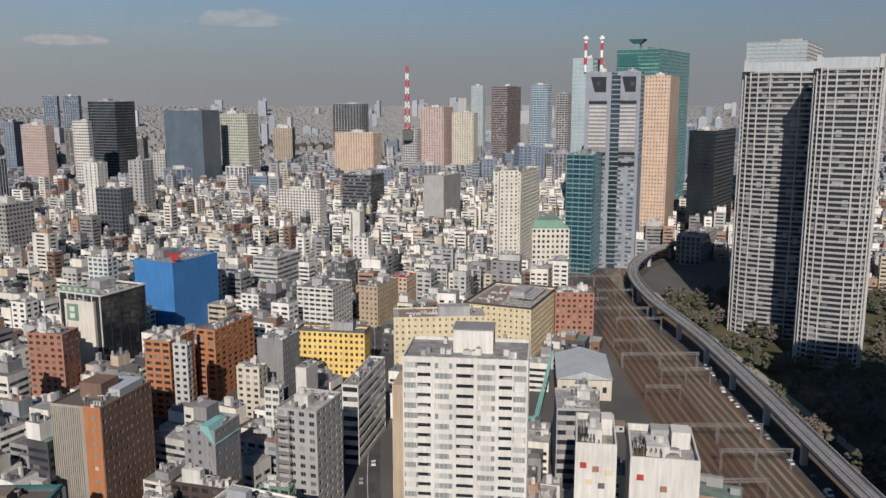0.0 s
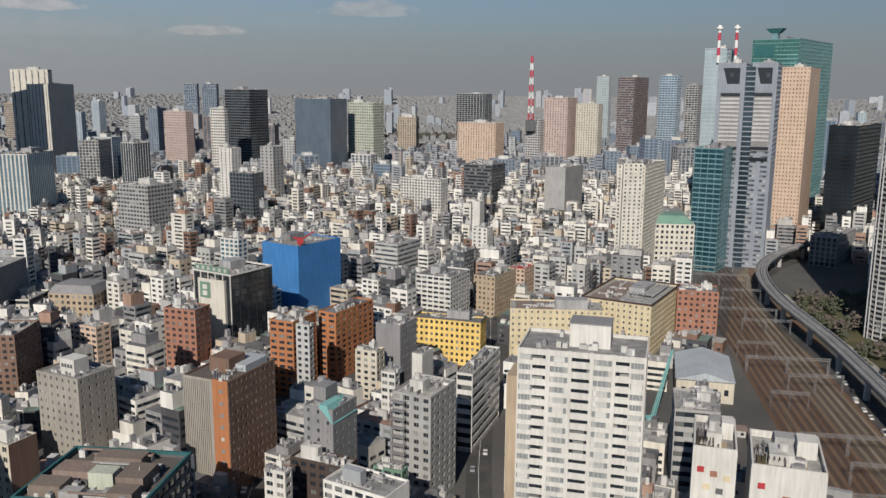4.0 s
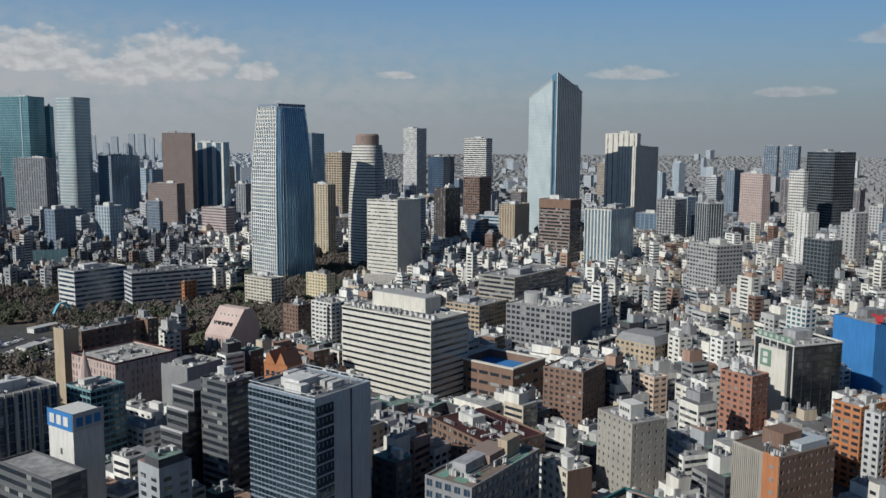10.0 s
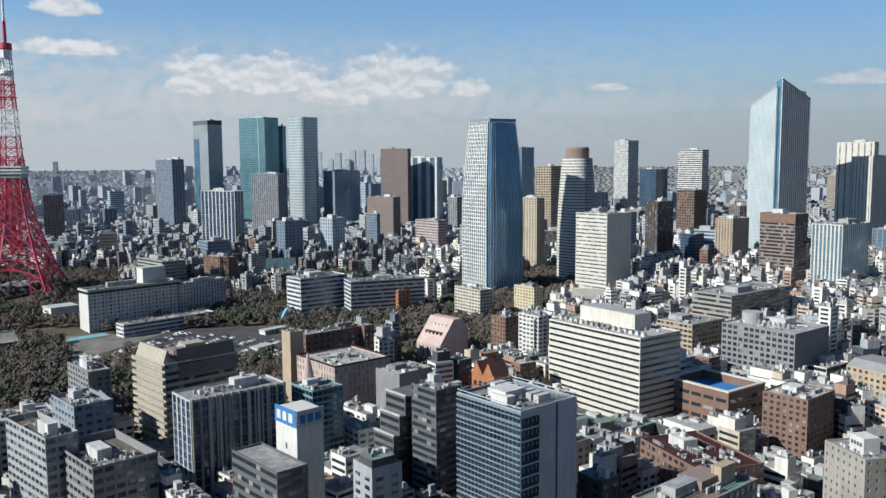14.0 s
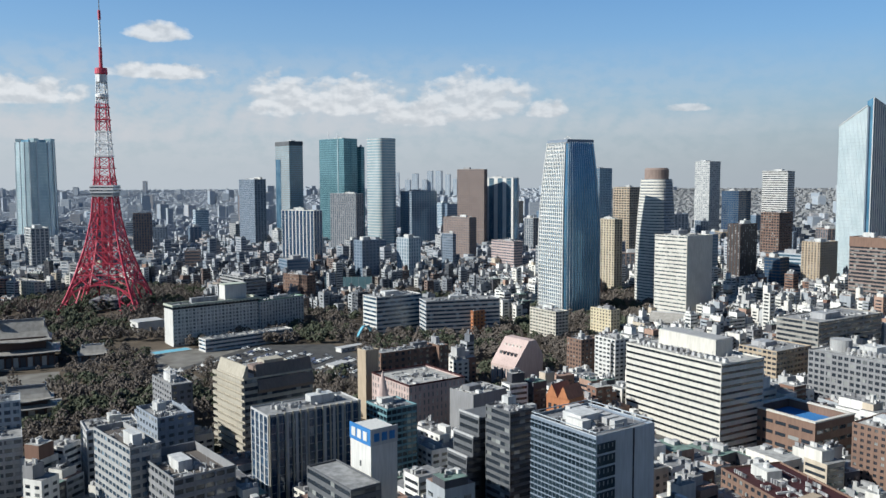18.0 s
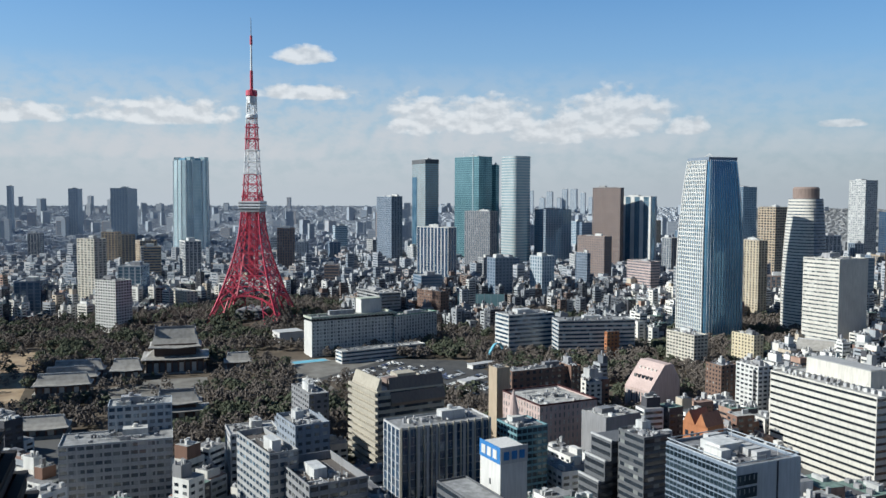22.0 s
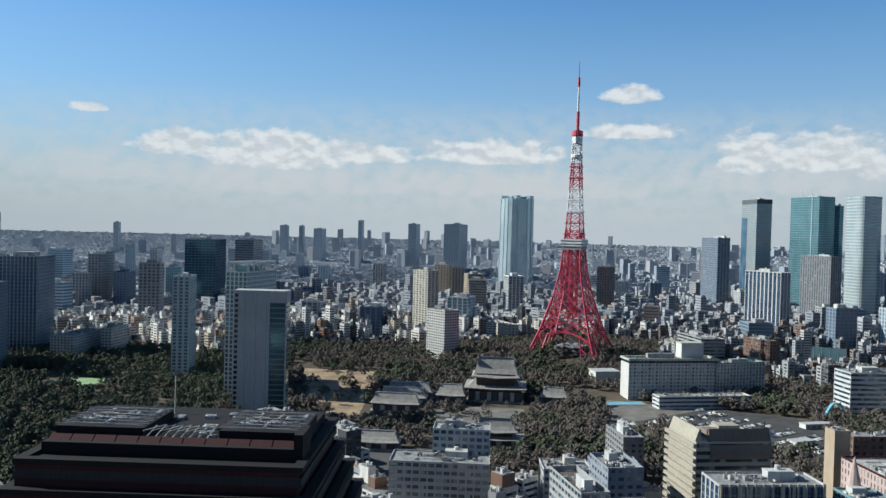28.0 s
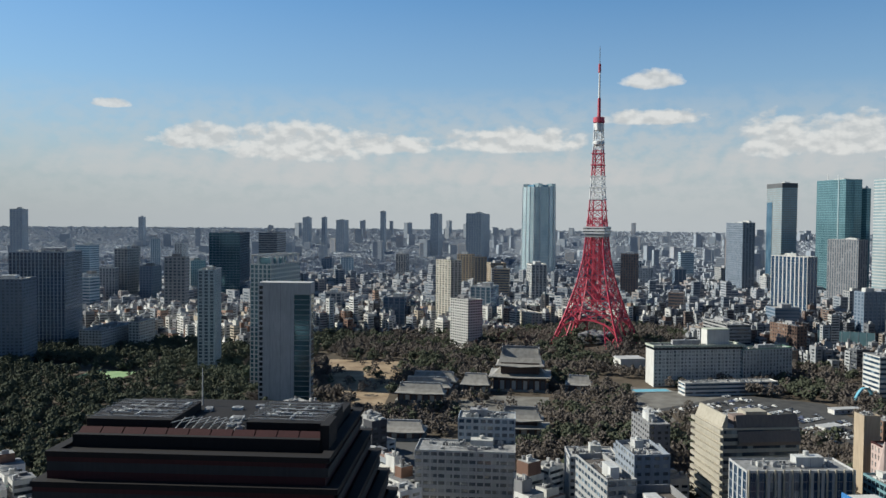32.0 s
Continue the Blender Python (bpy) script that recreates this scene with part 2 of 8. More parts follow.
curtain_mat("curtain_teal", (0.09, 0.20, 0.25), (0.19, 0.345, 0.40))
curtain_mat("curtain_green", (0.04, 0.15, 0.125), (0.11, 0.28, 0.235), 0.1, 0.35)
curtain_mat("curtain_mist", (0.36, 0.45, 0.475), (0.56, 0.63, 0.64), 0.3, 0.12)
# window glass for the distance: paled and blued, haze in its colour
glass_mat("window_hazed", (0.075, 0.098, 0.13), (0.26, 0.28, 0.31), 0.25)
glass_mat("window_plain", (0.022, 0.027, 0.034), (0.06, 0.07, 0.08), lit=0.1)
# curtain glass for the distance, with the same haze tint painted in
curtain_mat("curtain_hazed", (0.07, 0.115, 0.175), (0.14, 0.21, 0.29), 0.15, 0.2)
curtain_mat("curtain_blue", (0.09, 0.19, 0.29), (0.30, 0.47, 0.60))
curtain_mat("curtain_pale", (0.29, 0.40, 0.44), (0.47, 0.57, 0.61), 0.12, 0.3)
curtain_mat("curtain_dark", (0.015, 0.03, 0.045), (0.07, 0.11, 0.14))
curtain_mat("curtain_deep", (0.02, 0.075, 0.105), (0.07, 0.17, 0.22))
curtain_mat("curtain_azure", (0.06, 0.17, 0.29), (0.20, 0.40, 0.55), 0.1, 0.45)
curtain_mat("curtain_navy", (0.014, 0.034, 0.075), (0.05, 0.10, 0.18), 0.1, 0.2)
CITY = ((0.0, (0.72, 0.71, 0.68)), (0.24, (0.62, 0.60, 0.555)), (0.37, (0.43, 0.43, 0.425)), (0.47, (0.50, 0.43, 0.34)), (0.53, (0.26, 0.26, 0.27)),
        (0.62, (0.68, 0.65, 0.59)), (0.73, (0.20, 0.12, 0.09)), (0.79, (0.075, 0.075, 0.085)), (0.87, (0.36, 0.24, 0.185)), (0.91, (0.33, 0.35, 0.375)))
# city tones redone darker and bluer: the backlit west's shade as colour
WEST_SHADE = ((0.0, (0.38, 0.39, 0.40)), (0.18, (0.29, 0.30, 0.315)), (0.36, (0.22, 0.23, 0.25)), (0.5, (0.27, 0.23, 0.20)), (0.6, (0.14, 0.15, 0.17)),
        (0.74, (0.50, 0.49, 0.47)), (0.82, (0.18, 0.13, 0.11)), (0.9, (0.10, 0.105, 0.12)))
# the two distant palettes have the bluish haze mixed into their wall tones
FAR_HAZE = ((0.0, (0.41, 0.42, 0.44)), (0.22, (0.34, 0.355, 0.385)), (0.45, (0.27, 0.29, 0.32)), (0.58, (0.34, 0.31, 0.30)), (0.70, (0.24, 0.265, 0.30)),
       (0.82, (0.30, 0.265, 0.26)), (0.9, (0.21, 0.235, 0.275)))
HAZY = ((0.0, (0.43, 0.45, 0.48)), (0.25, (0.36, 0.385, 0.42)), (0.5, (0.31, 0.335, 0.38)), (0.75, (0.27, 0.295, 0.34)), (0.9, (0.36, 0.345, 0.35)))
island_mat("city_wall", CITY)
island_mat("west_shade_wall", WEST_SHADE)
object_mat("house_wall", CITY)
island_mat("haze_far_wall", FAR_HAZE)
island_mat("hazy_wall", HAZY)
# far suburbs: haze painted as pale, nearly even tones
island_mat("haze_pale_wall", ((0.0, (0.41, 0.43, 0.455)), (0.3, (0.37, 0.39, 0.42)), (0.6, (0.34, 0.365, 0.405)), (0.9, (0.41, 0.41, 0.415))), 0.95, 0.05)
# northern haze as colour: walls darker, roofs paler, evening out the sunlight
island_mat("north_haze_wall", ((0.0, (0.23, 0.235, 0.24)), (0.25, (0.21, 0.215, 0.22)), (0.5, (0.19, 0.195, 0.205)), (0.75, (0.205, 0.205, 0.205)), (0.92, (0.26, 0.255, 0.25))), 0.95, 0.05)
island_mat("north_haze_roof", ((0.0, (0.33, 0.335, 0.34)), (0.3, (0.30, 0.305, 0.31)), (0.6, (0.36, 0.36, 0.36)), (0.85, (0.27, 0.275, 0.285))), 0.95, 0.05)
curtain_mat("curtain_sky", (0.22, 0.38, 0.48), (0.44, 0.60, 0.68), 0.15, 0.3)
curtain_mat("curtain_lit", (0.55, 0.65, 0.69), (0.72, 0.79, 0.81), 0.2, 0.35)
# far northern ground painted in the grey of haze
m = Nodes("north_haze_ground", 0.95)
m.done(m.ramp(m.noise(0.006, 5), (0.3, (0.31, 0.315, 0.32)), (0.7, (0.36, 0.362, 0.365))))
# horizon towers and their glass, tinted with haze
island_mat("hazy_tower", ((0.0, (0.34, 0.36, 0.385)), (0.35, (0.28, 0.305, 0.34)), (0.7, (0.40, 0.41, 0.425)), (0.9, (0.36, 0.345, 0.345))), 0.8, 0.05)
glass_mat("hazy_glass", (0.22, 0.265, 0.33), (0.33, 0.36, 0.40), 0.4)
island_mat("roof_joined", ((0.0, (0.24, 0.24, 0.245)), (0.3, (0.31, 0.31, 0.305)), (0.5, (0.17, 0.17, 0.18)), (0.65, (0.40, 0.395, 0.38)), (0.8, (0.17, 0.24, 0.21)), (0.88, (0.30, 0.20, 0.16))), 0.9, 0.35)
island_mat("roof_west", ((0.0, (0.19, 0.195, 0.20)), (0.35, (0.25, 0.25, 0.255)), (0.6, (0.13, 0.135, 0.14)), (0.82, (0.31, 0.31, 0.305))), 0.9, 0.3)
island_mat("clutter", ((0.0, (0.45, 0.45, 0.445)), (0.35, (0.29, 0.29, 0.30)), (0.68, (0.58, 0.57, 0.55)), (0.84, (0.14, 0.14, 0.15))), 0.7)
object_mat("roof_slab", ((0.0, (0.30, 0.30, 0.30)), (0.35, (0.38, 0.38, 0.37)), (0.6, (0.21, 0.21, 0.22)), (0.8, (0.44, 0.43, 0.41))), 0.9, 0.4)
object_mat("plant_box", ((0.0, (0.58, 0.58, 0.57)), (0.4, (0.36, 0.36, 0.37)), (0.7, (0.56, 0.555, 0.53)), (0.9, (0.22, 0.22, 0.23))), 0.6, 0.3)

m = Nodes("ground", 0.95)
c = m.ramp(m.noise(0.012, 5), (0.3, (0.06, 0.06, 0.062)), (0.55, (0.11, 0.108, 0.105)), (0.75, (0.17, 0.165, 0.155)))
m.done(m.mix(m.math("MULTIPLY", m.noise(0.4, 3), 0.5), c, (0.05, 0.05, 0.052)), m.noise(1.5, 3), 0.2)
# far ground painted in the pale blue of haze
m = Nodes("haze_ground", 0.95)
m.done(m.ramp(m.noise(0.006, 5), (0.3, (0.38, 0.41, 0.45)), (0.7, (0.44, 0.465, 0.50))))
m = Nodes("park_soil", 0.95)
m.done(m.ramp(m.noise(0.05, 6), (0.3, (0.06, 0.05, 0.032)), (0.5, (0.085, 0.066, 0.048)), (0.7, (0.12, 0.095, 0.068))), m.noise(0.8, 4), 0.4)
m = Nodes("sand", 0.95)
m.done(m.ramp(m.noise(0.06, 5), (0.35, (0.22, 0.155, 0.095)), (0.65, (0.38, 0.29, 0.19))), m.noise(2, 3), 0.2)
m = Nodes("asphalt", 0.9)
m.done(m.ramp(m.noise(0.1, 5), (0.3, (0.04, 0.04, 0.042)), (0.7, (0.085, 0.083, 0.08))), m.noise(3, 3), 0.2)
m = Nodes("pale_paving", 0.9)
m.done(m.ramp(m.noise(0.08, 5), (0.3, (0.24, 0.23, 0.21)), (0.7, (0.38, 0.37, 0.34))), m.noise(3, 3), 0.2)
m = Nodes("court_green", 0.9)
m.done(m.ramp(m.noise(0.08, 5), (0.3, (0.22, 0.34, 0.16)), (0.7, (0.30, 0.42, 0.22))), m.noise(3, 3), 0.1)
m = Nodes("worn_paving", 0.9)
m.done(m.ramp(m.noise(0.08, 5), (0.3, (0.12, 0.11, 0.095)), (0.7, (0.22, 0.21, 0.19))), m.noise(3, 3), 0.2)
m = Nodes("grass", 0.95)
m.done(m.ramp(m.noise(0.05, 6), (0.3, (0.045, 0.05, 0.022)), (0.5, (0.075, 0.075, 0.035)), (0.7, (0.13, 0.11, 0.06))), m.noise(0.8, 4), 0.4)
m = Nodes("ballast_pale", 0.95)
m.done(m.ramp(m.noise(0.3, 6, stretch=(1.0, 0.05, 1.0)), (0.3, (0.13, 0.105, 0.075)), (0.7, (0.26, 0.22, 0.17))), m.noise(4, 4), 0.6)
m = Nodes("ballast", 0.95)
lanes = m.noise(0.55, 3, stretch=(1.0, 0.012, 1.0))
m.done(m.mix(m.math("MULTIPLY", m.noise(0.25, 6), 0.5), m.ramp(lanes, (0.36, (0.115, 0.066, 0.042)), (0.5, (0.17, 0.108, 0.072)), (0.66, (0.26, 0.20, 0.14))), (0.075, 0.05, 0.036)), m.noise(4, 4), 0.6)
m = Nodes("rail_steel", 0.4, 0.8)
m.done((0.30, 0.26, 0.23))
m = Nodes("white_line", 0.8)
m.done(m.ramp(m.noise(1.2, 4), (0.35, (0.45, 0.45, 0.44)), (0.6, (0.72, 0.72, 0.70))))


def leaf_mat(name, a, b, c3):
    m = Nodes(name, 0.95, 0.0, 0.08)
    r = m.node("ShaderNodeObjectInfo", 5)
    i = m.node("ShaderNodeNewGeometry", 8)
    v = m.math("ADD", m.math("MULTIPLY", r, 0.5), m.math("MULTIPLY", i, 0.5))
    return m.done(m.mix(m.math("MULTIPLY", m.noise(0.9, 3), 0.5), m.ramp(v, (0.1, a), (0.5, b), (0.9, c3)), (0.03, 0.03, 0.02)))


leaf_mat("evergreen", (0.062, 0.076, 0.052), (0.078, 0.092, 0.064), (0.10, 0.108, 0.076))
leaf_mat("bare_twigs", (0.13, 0.112, 0.10), (0.155, 0.132, 0.118), (0.18, 0.15, 0.134))
wall_mat("bark", (0.09, 0.07, 0.055), 0.95)
m = Nodes("tower_red", 0.5, 0.0, 0.5)
m.done(m.ramp(m.noise(0.15, 3), (0.3, (0.42, 0.035, 0.07)), (0.7, (0.51, 0.06, 0.10))))
m = Nodes("tower_white", 0.5, 0.0, 0.5)
m.done(m.ramp(m.noise(0.15, 3), (0.3, (0.66, 0.66, 0.66)), (0.7, (0.78, 0.78, 0.78))))
m = Nodes("temple_tile", 0.6)
m.done(m.ramp(m.noise(0.3, 4), (0.3, (0.24, 0.225, 0.205)), (0.7, (0.35, 0.335, 0.31))))

# ---- building kit ----
class Geo:
    """Collects quads in local metres and turns them into one mesh."""

    def __init__(self):
        self.v, self.f, self.m = [], [], []

    def quad(self, a, b, c, d, mat=0):
        n = len(self.v)
        self.v += [a, b, c, d]
        self.f.append((n, n + 1, n + 2, n + 3))
        self.m.append(mat)

    def box(self, x0, x1, y0, y1, z0, z1, mat=0, top=None, bottom=False):
        n = len(self.v)
        self.v += [(x0, y0, z0), (x1, y0, z0), (x1, y1, z0), (x0, y1, z0), (x0, y0, z1), (x1, y0, z1), (x1, y1, z1), (x0, y1, z1)]
        for q in ((0, 1, 5, 4), (1, 2, 6, 5), (2, 3, 7, 6), (3, 0, 4, 7)):
            self.f.append(tuple(n + i for i in q))
            self.m.append(mat)
        self.f.append((n + 4, n + 5, n + 6, n + 7))
        self.m.append(mat if top is None else top)
        if bottom:
            self.f.append((n + 3, n + 2, n + 1, n))
            self.m.append(mat)
        return self

    def turned(self, cx, cy, yaw, w, d, z0, z1, mat=0, top=None):
        c, s = math.cos(yaw), math.sin(yaw)
        n = len(self.v)
        for z in (z0, z1):
            for px, py in ((-w / 2, -d / 2), (w / 2, -d / 2), (w / 2, d / 2), (-w / 2, d / 2)):
                self.v.append((cx + px * c - py * s, cy + px * s + py * c, z))
        for q in ((0, 1, 5, 4), (1, 2, 6, 5), (2, 3, 7, 6), (3, 0, 4, 7)):
            self.f.append(tuple(n + i for i in q))
            self.m.append(mat)
        self.f.append((n + 4, n + 5, n + 6, n + 7))
        self.m.append(mat if top is None else top)

    def ring(self, w, d, t, z0, z1, mat=0):
        """A rectangular band round a block w x d, t thick."""
        o = [(-w / 2, -d / 2), (w / 2, -d / 2), (w / 2, d / 2), (-w / 2, d / 2)]
        i = [(-w / 2 + t, -d / 2 + t), (w / 2 - t, -d / 2 + t), (w / 2 - t, d / 2 - t), (-w / 2 + t, d / 2 - t)]
        n = len(self.v)
        self.v += [(*p, z0) for p in o] + [(*p, z1) for p in o] + [(*p, z0) for p in i] + [(*p, z1) for p in i]
        for k in range(4):
            j = (k + 1) % 4
            for q in ((k, j, 4 + j, 4 + k), (4 + k, 4 + j, 12 + j, 12 + k), (8 + k, 8 + j, j, k), (12 + k, 12 + j, 8 + j, 8 + k)):
                self.f.append(tuple(n + a for a in q))
                self.m.append(mat)

    def tube(self, pts, r, sides=8, mat=0, cap=True):
        """Rings of radius r[k] at height pts[k] (x, y, z)."""
        n = len(self.v)
        for (x, y, z), rr in zip(pts, r):
            for k in range(sides):
                a = 2 * math.pi * k / sides
                self.v.append((x + rr * math.cos(a), y + rr * math.sin(a), z))
        for j in range(len(pts) - 1):
            for k in range(sides):
                b = (k + 1) % sides
                self.f.append((n + j * sides + k, n + j * sides + b, n + (j + 1) * sides + b, n + (j + 1) * sides + k))
                self.m.append(mat)
        if cap:
            self.f.append(tuple(n + (len(pts) - 1) * sides + k for k in range(sides)))
            self.m.append(mat)

    def beam(self, a, b, t, mat=0):
        """A square bar from a to b."""
        a, b = Vector(a), Vector(b)
        u = (b - a).normalized()
        s = u.cross(Vector((0, 0, 1)))
        s = s.normalized() if s.length > 1e-4 else Vector((1, 0, 0))
        w = s.cross(u)
        n = len(self.v)
        for p in (a, b):
            for i, j in ((-1, -1), (1, -1), (1, 1), (-1, 1)):
                self.v.append(tuple(p + s * (i * t / 2) + w * (j * t / 2)))
        for q in ((0, 1, 5, 4), (1, 2, 6, 5), (2, 3, 7, 6), (3, 0, 4, 7), (4, 5, 6, 7), (3, 2, 1, 0)):
            self.f.append(tuple(n + i for i in q))
            self.m.append(mat)

    def path(self, pts, t, mat=0):
        """A square bar bent through pts, as one piece."""
        n = len(self.v)
        for x, y, z in pts:
            self.v += [(x - t / 2, y - t / 2, z), (x + t / 2, y - t / 2, z), (x + t / 2, y + t / 2, z), (x - t / 2, y + t / 2, z)]
        for j in range(len(pts) - 1):
            for k in range(4):
                e = (k + 1) % 4
                self.f.append((n + 4 * j + k, n + 4 * j + e, n + 4 * j + 4 + e, n + 4 * j + 4 + k))
                self.m.append(mat)
        self.f.append(tuple(n + 4 * (len(pts) - 1) + k for k in range(4)))
        self.m.append(mat)

    def mesh(self, name, *mats):
        me = bpy.data.meshes.new(name)
        me.from_pydata(self.v, [], self.f)
        for k in mats:
            me.materials.append(MATS[k])
        if len(mats) > 1:
            me.polygons.foreach_set("material_index", self.m)
        me.update()
        return me


def thing(name, x, y, z, yaw, label, category, group="", kind=""):
    ob = new(name)
    ob.empty_display_size = 1
    ob.matrix_world = pose(x, y, z, 0, 0, yaw)
    return tagged(ob, label, category, group, kind)


def part(name, me, parent, at=(0, 0, 0), turn=0.0, label=""):
    """One mesh under a thing or part, at its place in the parent's axes."""
    ob = new(name, me)
    ob.parent = parent
    ob.matrix_local = Matrix.LocRotScale(at, Euler((0, 0, radians(turn))), None)
    return tagged(ob, label)


FOOT = []  # footprints taken: x, y, radius


def claim(x, y, w, d, yaw):
    c, s = math.cos(radians(yaw)), math.sin(radians(yaw))
    FOOT.append((x, y, c, s, w / 2, d / 2, math.hypot(w, d) / 2))


def taken(x, y, r):
    for fx, fy, c, s, hw, hd, rad in FOOT:
        dx, dy = x - fx, y - fy
        if dx * dx + dy * dy < (rad + r) ** 2:
            if abs(dx * c + dy * s) < hw + r * 0.8 and abs(-dx * s + dy * c) < hd + r * 0.8:
                return True
    return False


BOXES = {}


def unit_box(mat):
    if mat not in BOXES:
        BOXES[mat] = Geo().box(-0.5, 0.5, -0.5, 0.5, 0, 1).mesh("unit_" + mat, mat)
    return BOXES[mat]


def block(name, mat, parent, x, y, z, w, d, h, label="", turn=0.0):
    ob = part(name, unit_box(mat), parent, (x, y, z), turn, label)
    ob.scale = (w, d, h)
    return ob


def ac_mesh():
    """A rooftop cooling unit: casing on a plinth with a round fan cowl."""
    if "ac" not in BOXES:
        g = Geo()
        g.box(-0.5, 0.5, -0.5, 0.5, 0, 0.82)
        g.tube([(0, 0, 0.82), (0, 0, 1.0)], [0.36, 0.36], 8, 1)
        BOXES["ac"] = g.mesh("cooling_unit", "plant_box", "midgrey")
    return BOXES["ac"]


def tank_mesh():
    if "tank" not in BOXES:
        g = Geo()
        g.tube([(0, 0, 0), (0, 0, 0.85), (0, 0, 1.0)], [0.5, 0.5, 0.2], 10)
        BOXES["tank"] = g.mesh("water_tank", "plant_box")
    return BOXES["tank"]


def clutter_mesh(size, seed):
    """Rows of small casings, pipes, ducts, rails and thin poles that crowd a flat roof."""
    key = "clutter%d_%d" % (size, seed)
    if key in BOXES:
        return BOXES[key]
    rng = random.Random(size * 10 + seed)
    g = Geo()
    half = size * 0.47
    for _ in range(int(5 + size * 0.34)):
        a, b, c = rng.uniform(0.6, 1.8), rng.uniform(0.6, 1.8), rng.uniform(0.7, 2.0)
        x, y = rng.uniform(-half, half * 0.7), rng.uniform(-half, half)
        along_x, gap = rng.random() < 0.6, rng.uniform(0.3, 0.9)
        for k in range(rng.randint(1, 6)):
            px, py = (x + k * (a + gap), y) if along_x else (x, y + k * (b + gap))
            if px + a < half and py + b < half:
                g.box(px, px + a, py, py + b, 0, c)
    for _ in range(int(2 + size * 0.08)):
        x, y, z, n = rng.uniform(-half, half * 0.2), rng.uniform(-half, half), rng.uniform(0.3, 1.2), rng.uniform(0.2, 0.75) * half
        t = rng.uniform(0.25, 0.8)
        if rng.random() < 0.5:
            g.box(x, x + n, y, y + t, z, z + t, bottom=True)
        else:
            g.box(y * 0.9, y * 0.9 + t, x, x + n, z, z + t, bottom=True)
    for _ in range(3):
        x, y = rng.uniform(-half, half), rng.uniform(-half, half)
        g.beam((x, y, 0), (x, y, rng.uniform(2.5, 6)), 0.14)
    x, y, a, b = rng.uniform(-half, 0), rng.uniform(-half, 0), half * 0.7, half * 0.6
    for px, py, qx, qy in ((x, y, x + a, y), (x + a, y, x + a, y + b), (x + a, y + b, x, y + b), (x, y + b, x, y)):
        g.beam((px, py, 1.6), (qx, qy, 1.6), 0.15)
        g.beam((px, py, 0), (px, py, 1.6), 0.15)
    BOXES[key] = g.mesh("roof_plant", "clutter")
    return BOXES[key]


def rooftop(root, w, d, h, rng, units=3, house=True, mat="plant_box"):
    """Penthouse, cooling units, ducts and a tank on a flat roof."""
    if house:
        pw, pd, ph = w * rng.uniform(0.25, 0.45), d * rng.uniform(0.25, 0.45), rng.uniform(3, 5.5)
        px, py = rng.uniform(-0.25, 0.25) * w, rng.uniform(-0.2, 0.2) * d
        block("penthouse", mat, root, px, py, h, pw, pd, ph)
        if rng.random() < 0.55:
            q = part("water_tank", tank_mesh(), root, (px + pw * rng.uniform(-0.2, 0.2), py, h + ph))
            tank = min(2.6, pw * 0.5, pd * 0.5)
            q.scale = (tank, tank, rng.uniform(1.4, 2.4))
    size = 12 if max(w, d) < 16 else 24 if max(w, d) < 32 else 44
    q = part("roof_plant", clutter_mesh(size, rng.randint(0, 4)), root, (0, 0, h), rng.choice((0, 180)))
    q.scale = (w / size, d / size, 1)
    tagged(q, "crowded grey and white roof plant", kind="stuff")
    for k in range(min(units, 4)):
        a, b, c = rng.uniform(1.2, 3.6), rng.uniform(1.2, 3.6), rng.uniform(1, 2.4)
        x, y = rng.uniform(-0.45, 0.45) * w, rng.uniform(-0.45, 0.45) * d
        if k % 3 == 2:
            long = rng.random() < 0.5
            block("duct", "plant_box", root, x * 0.6, y * 0.6, h, w * 0.35 if long else 0.9, 0.9 if long else d * 0.35, 0.9)
        else:
            q = part("cooling_unit", ac_mesh(), root, (x, y, h))
            q.scale = (a, b, c)


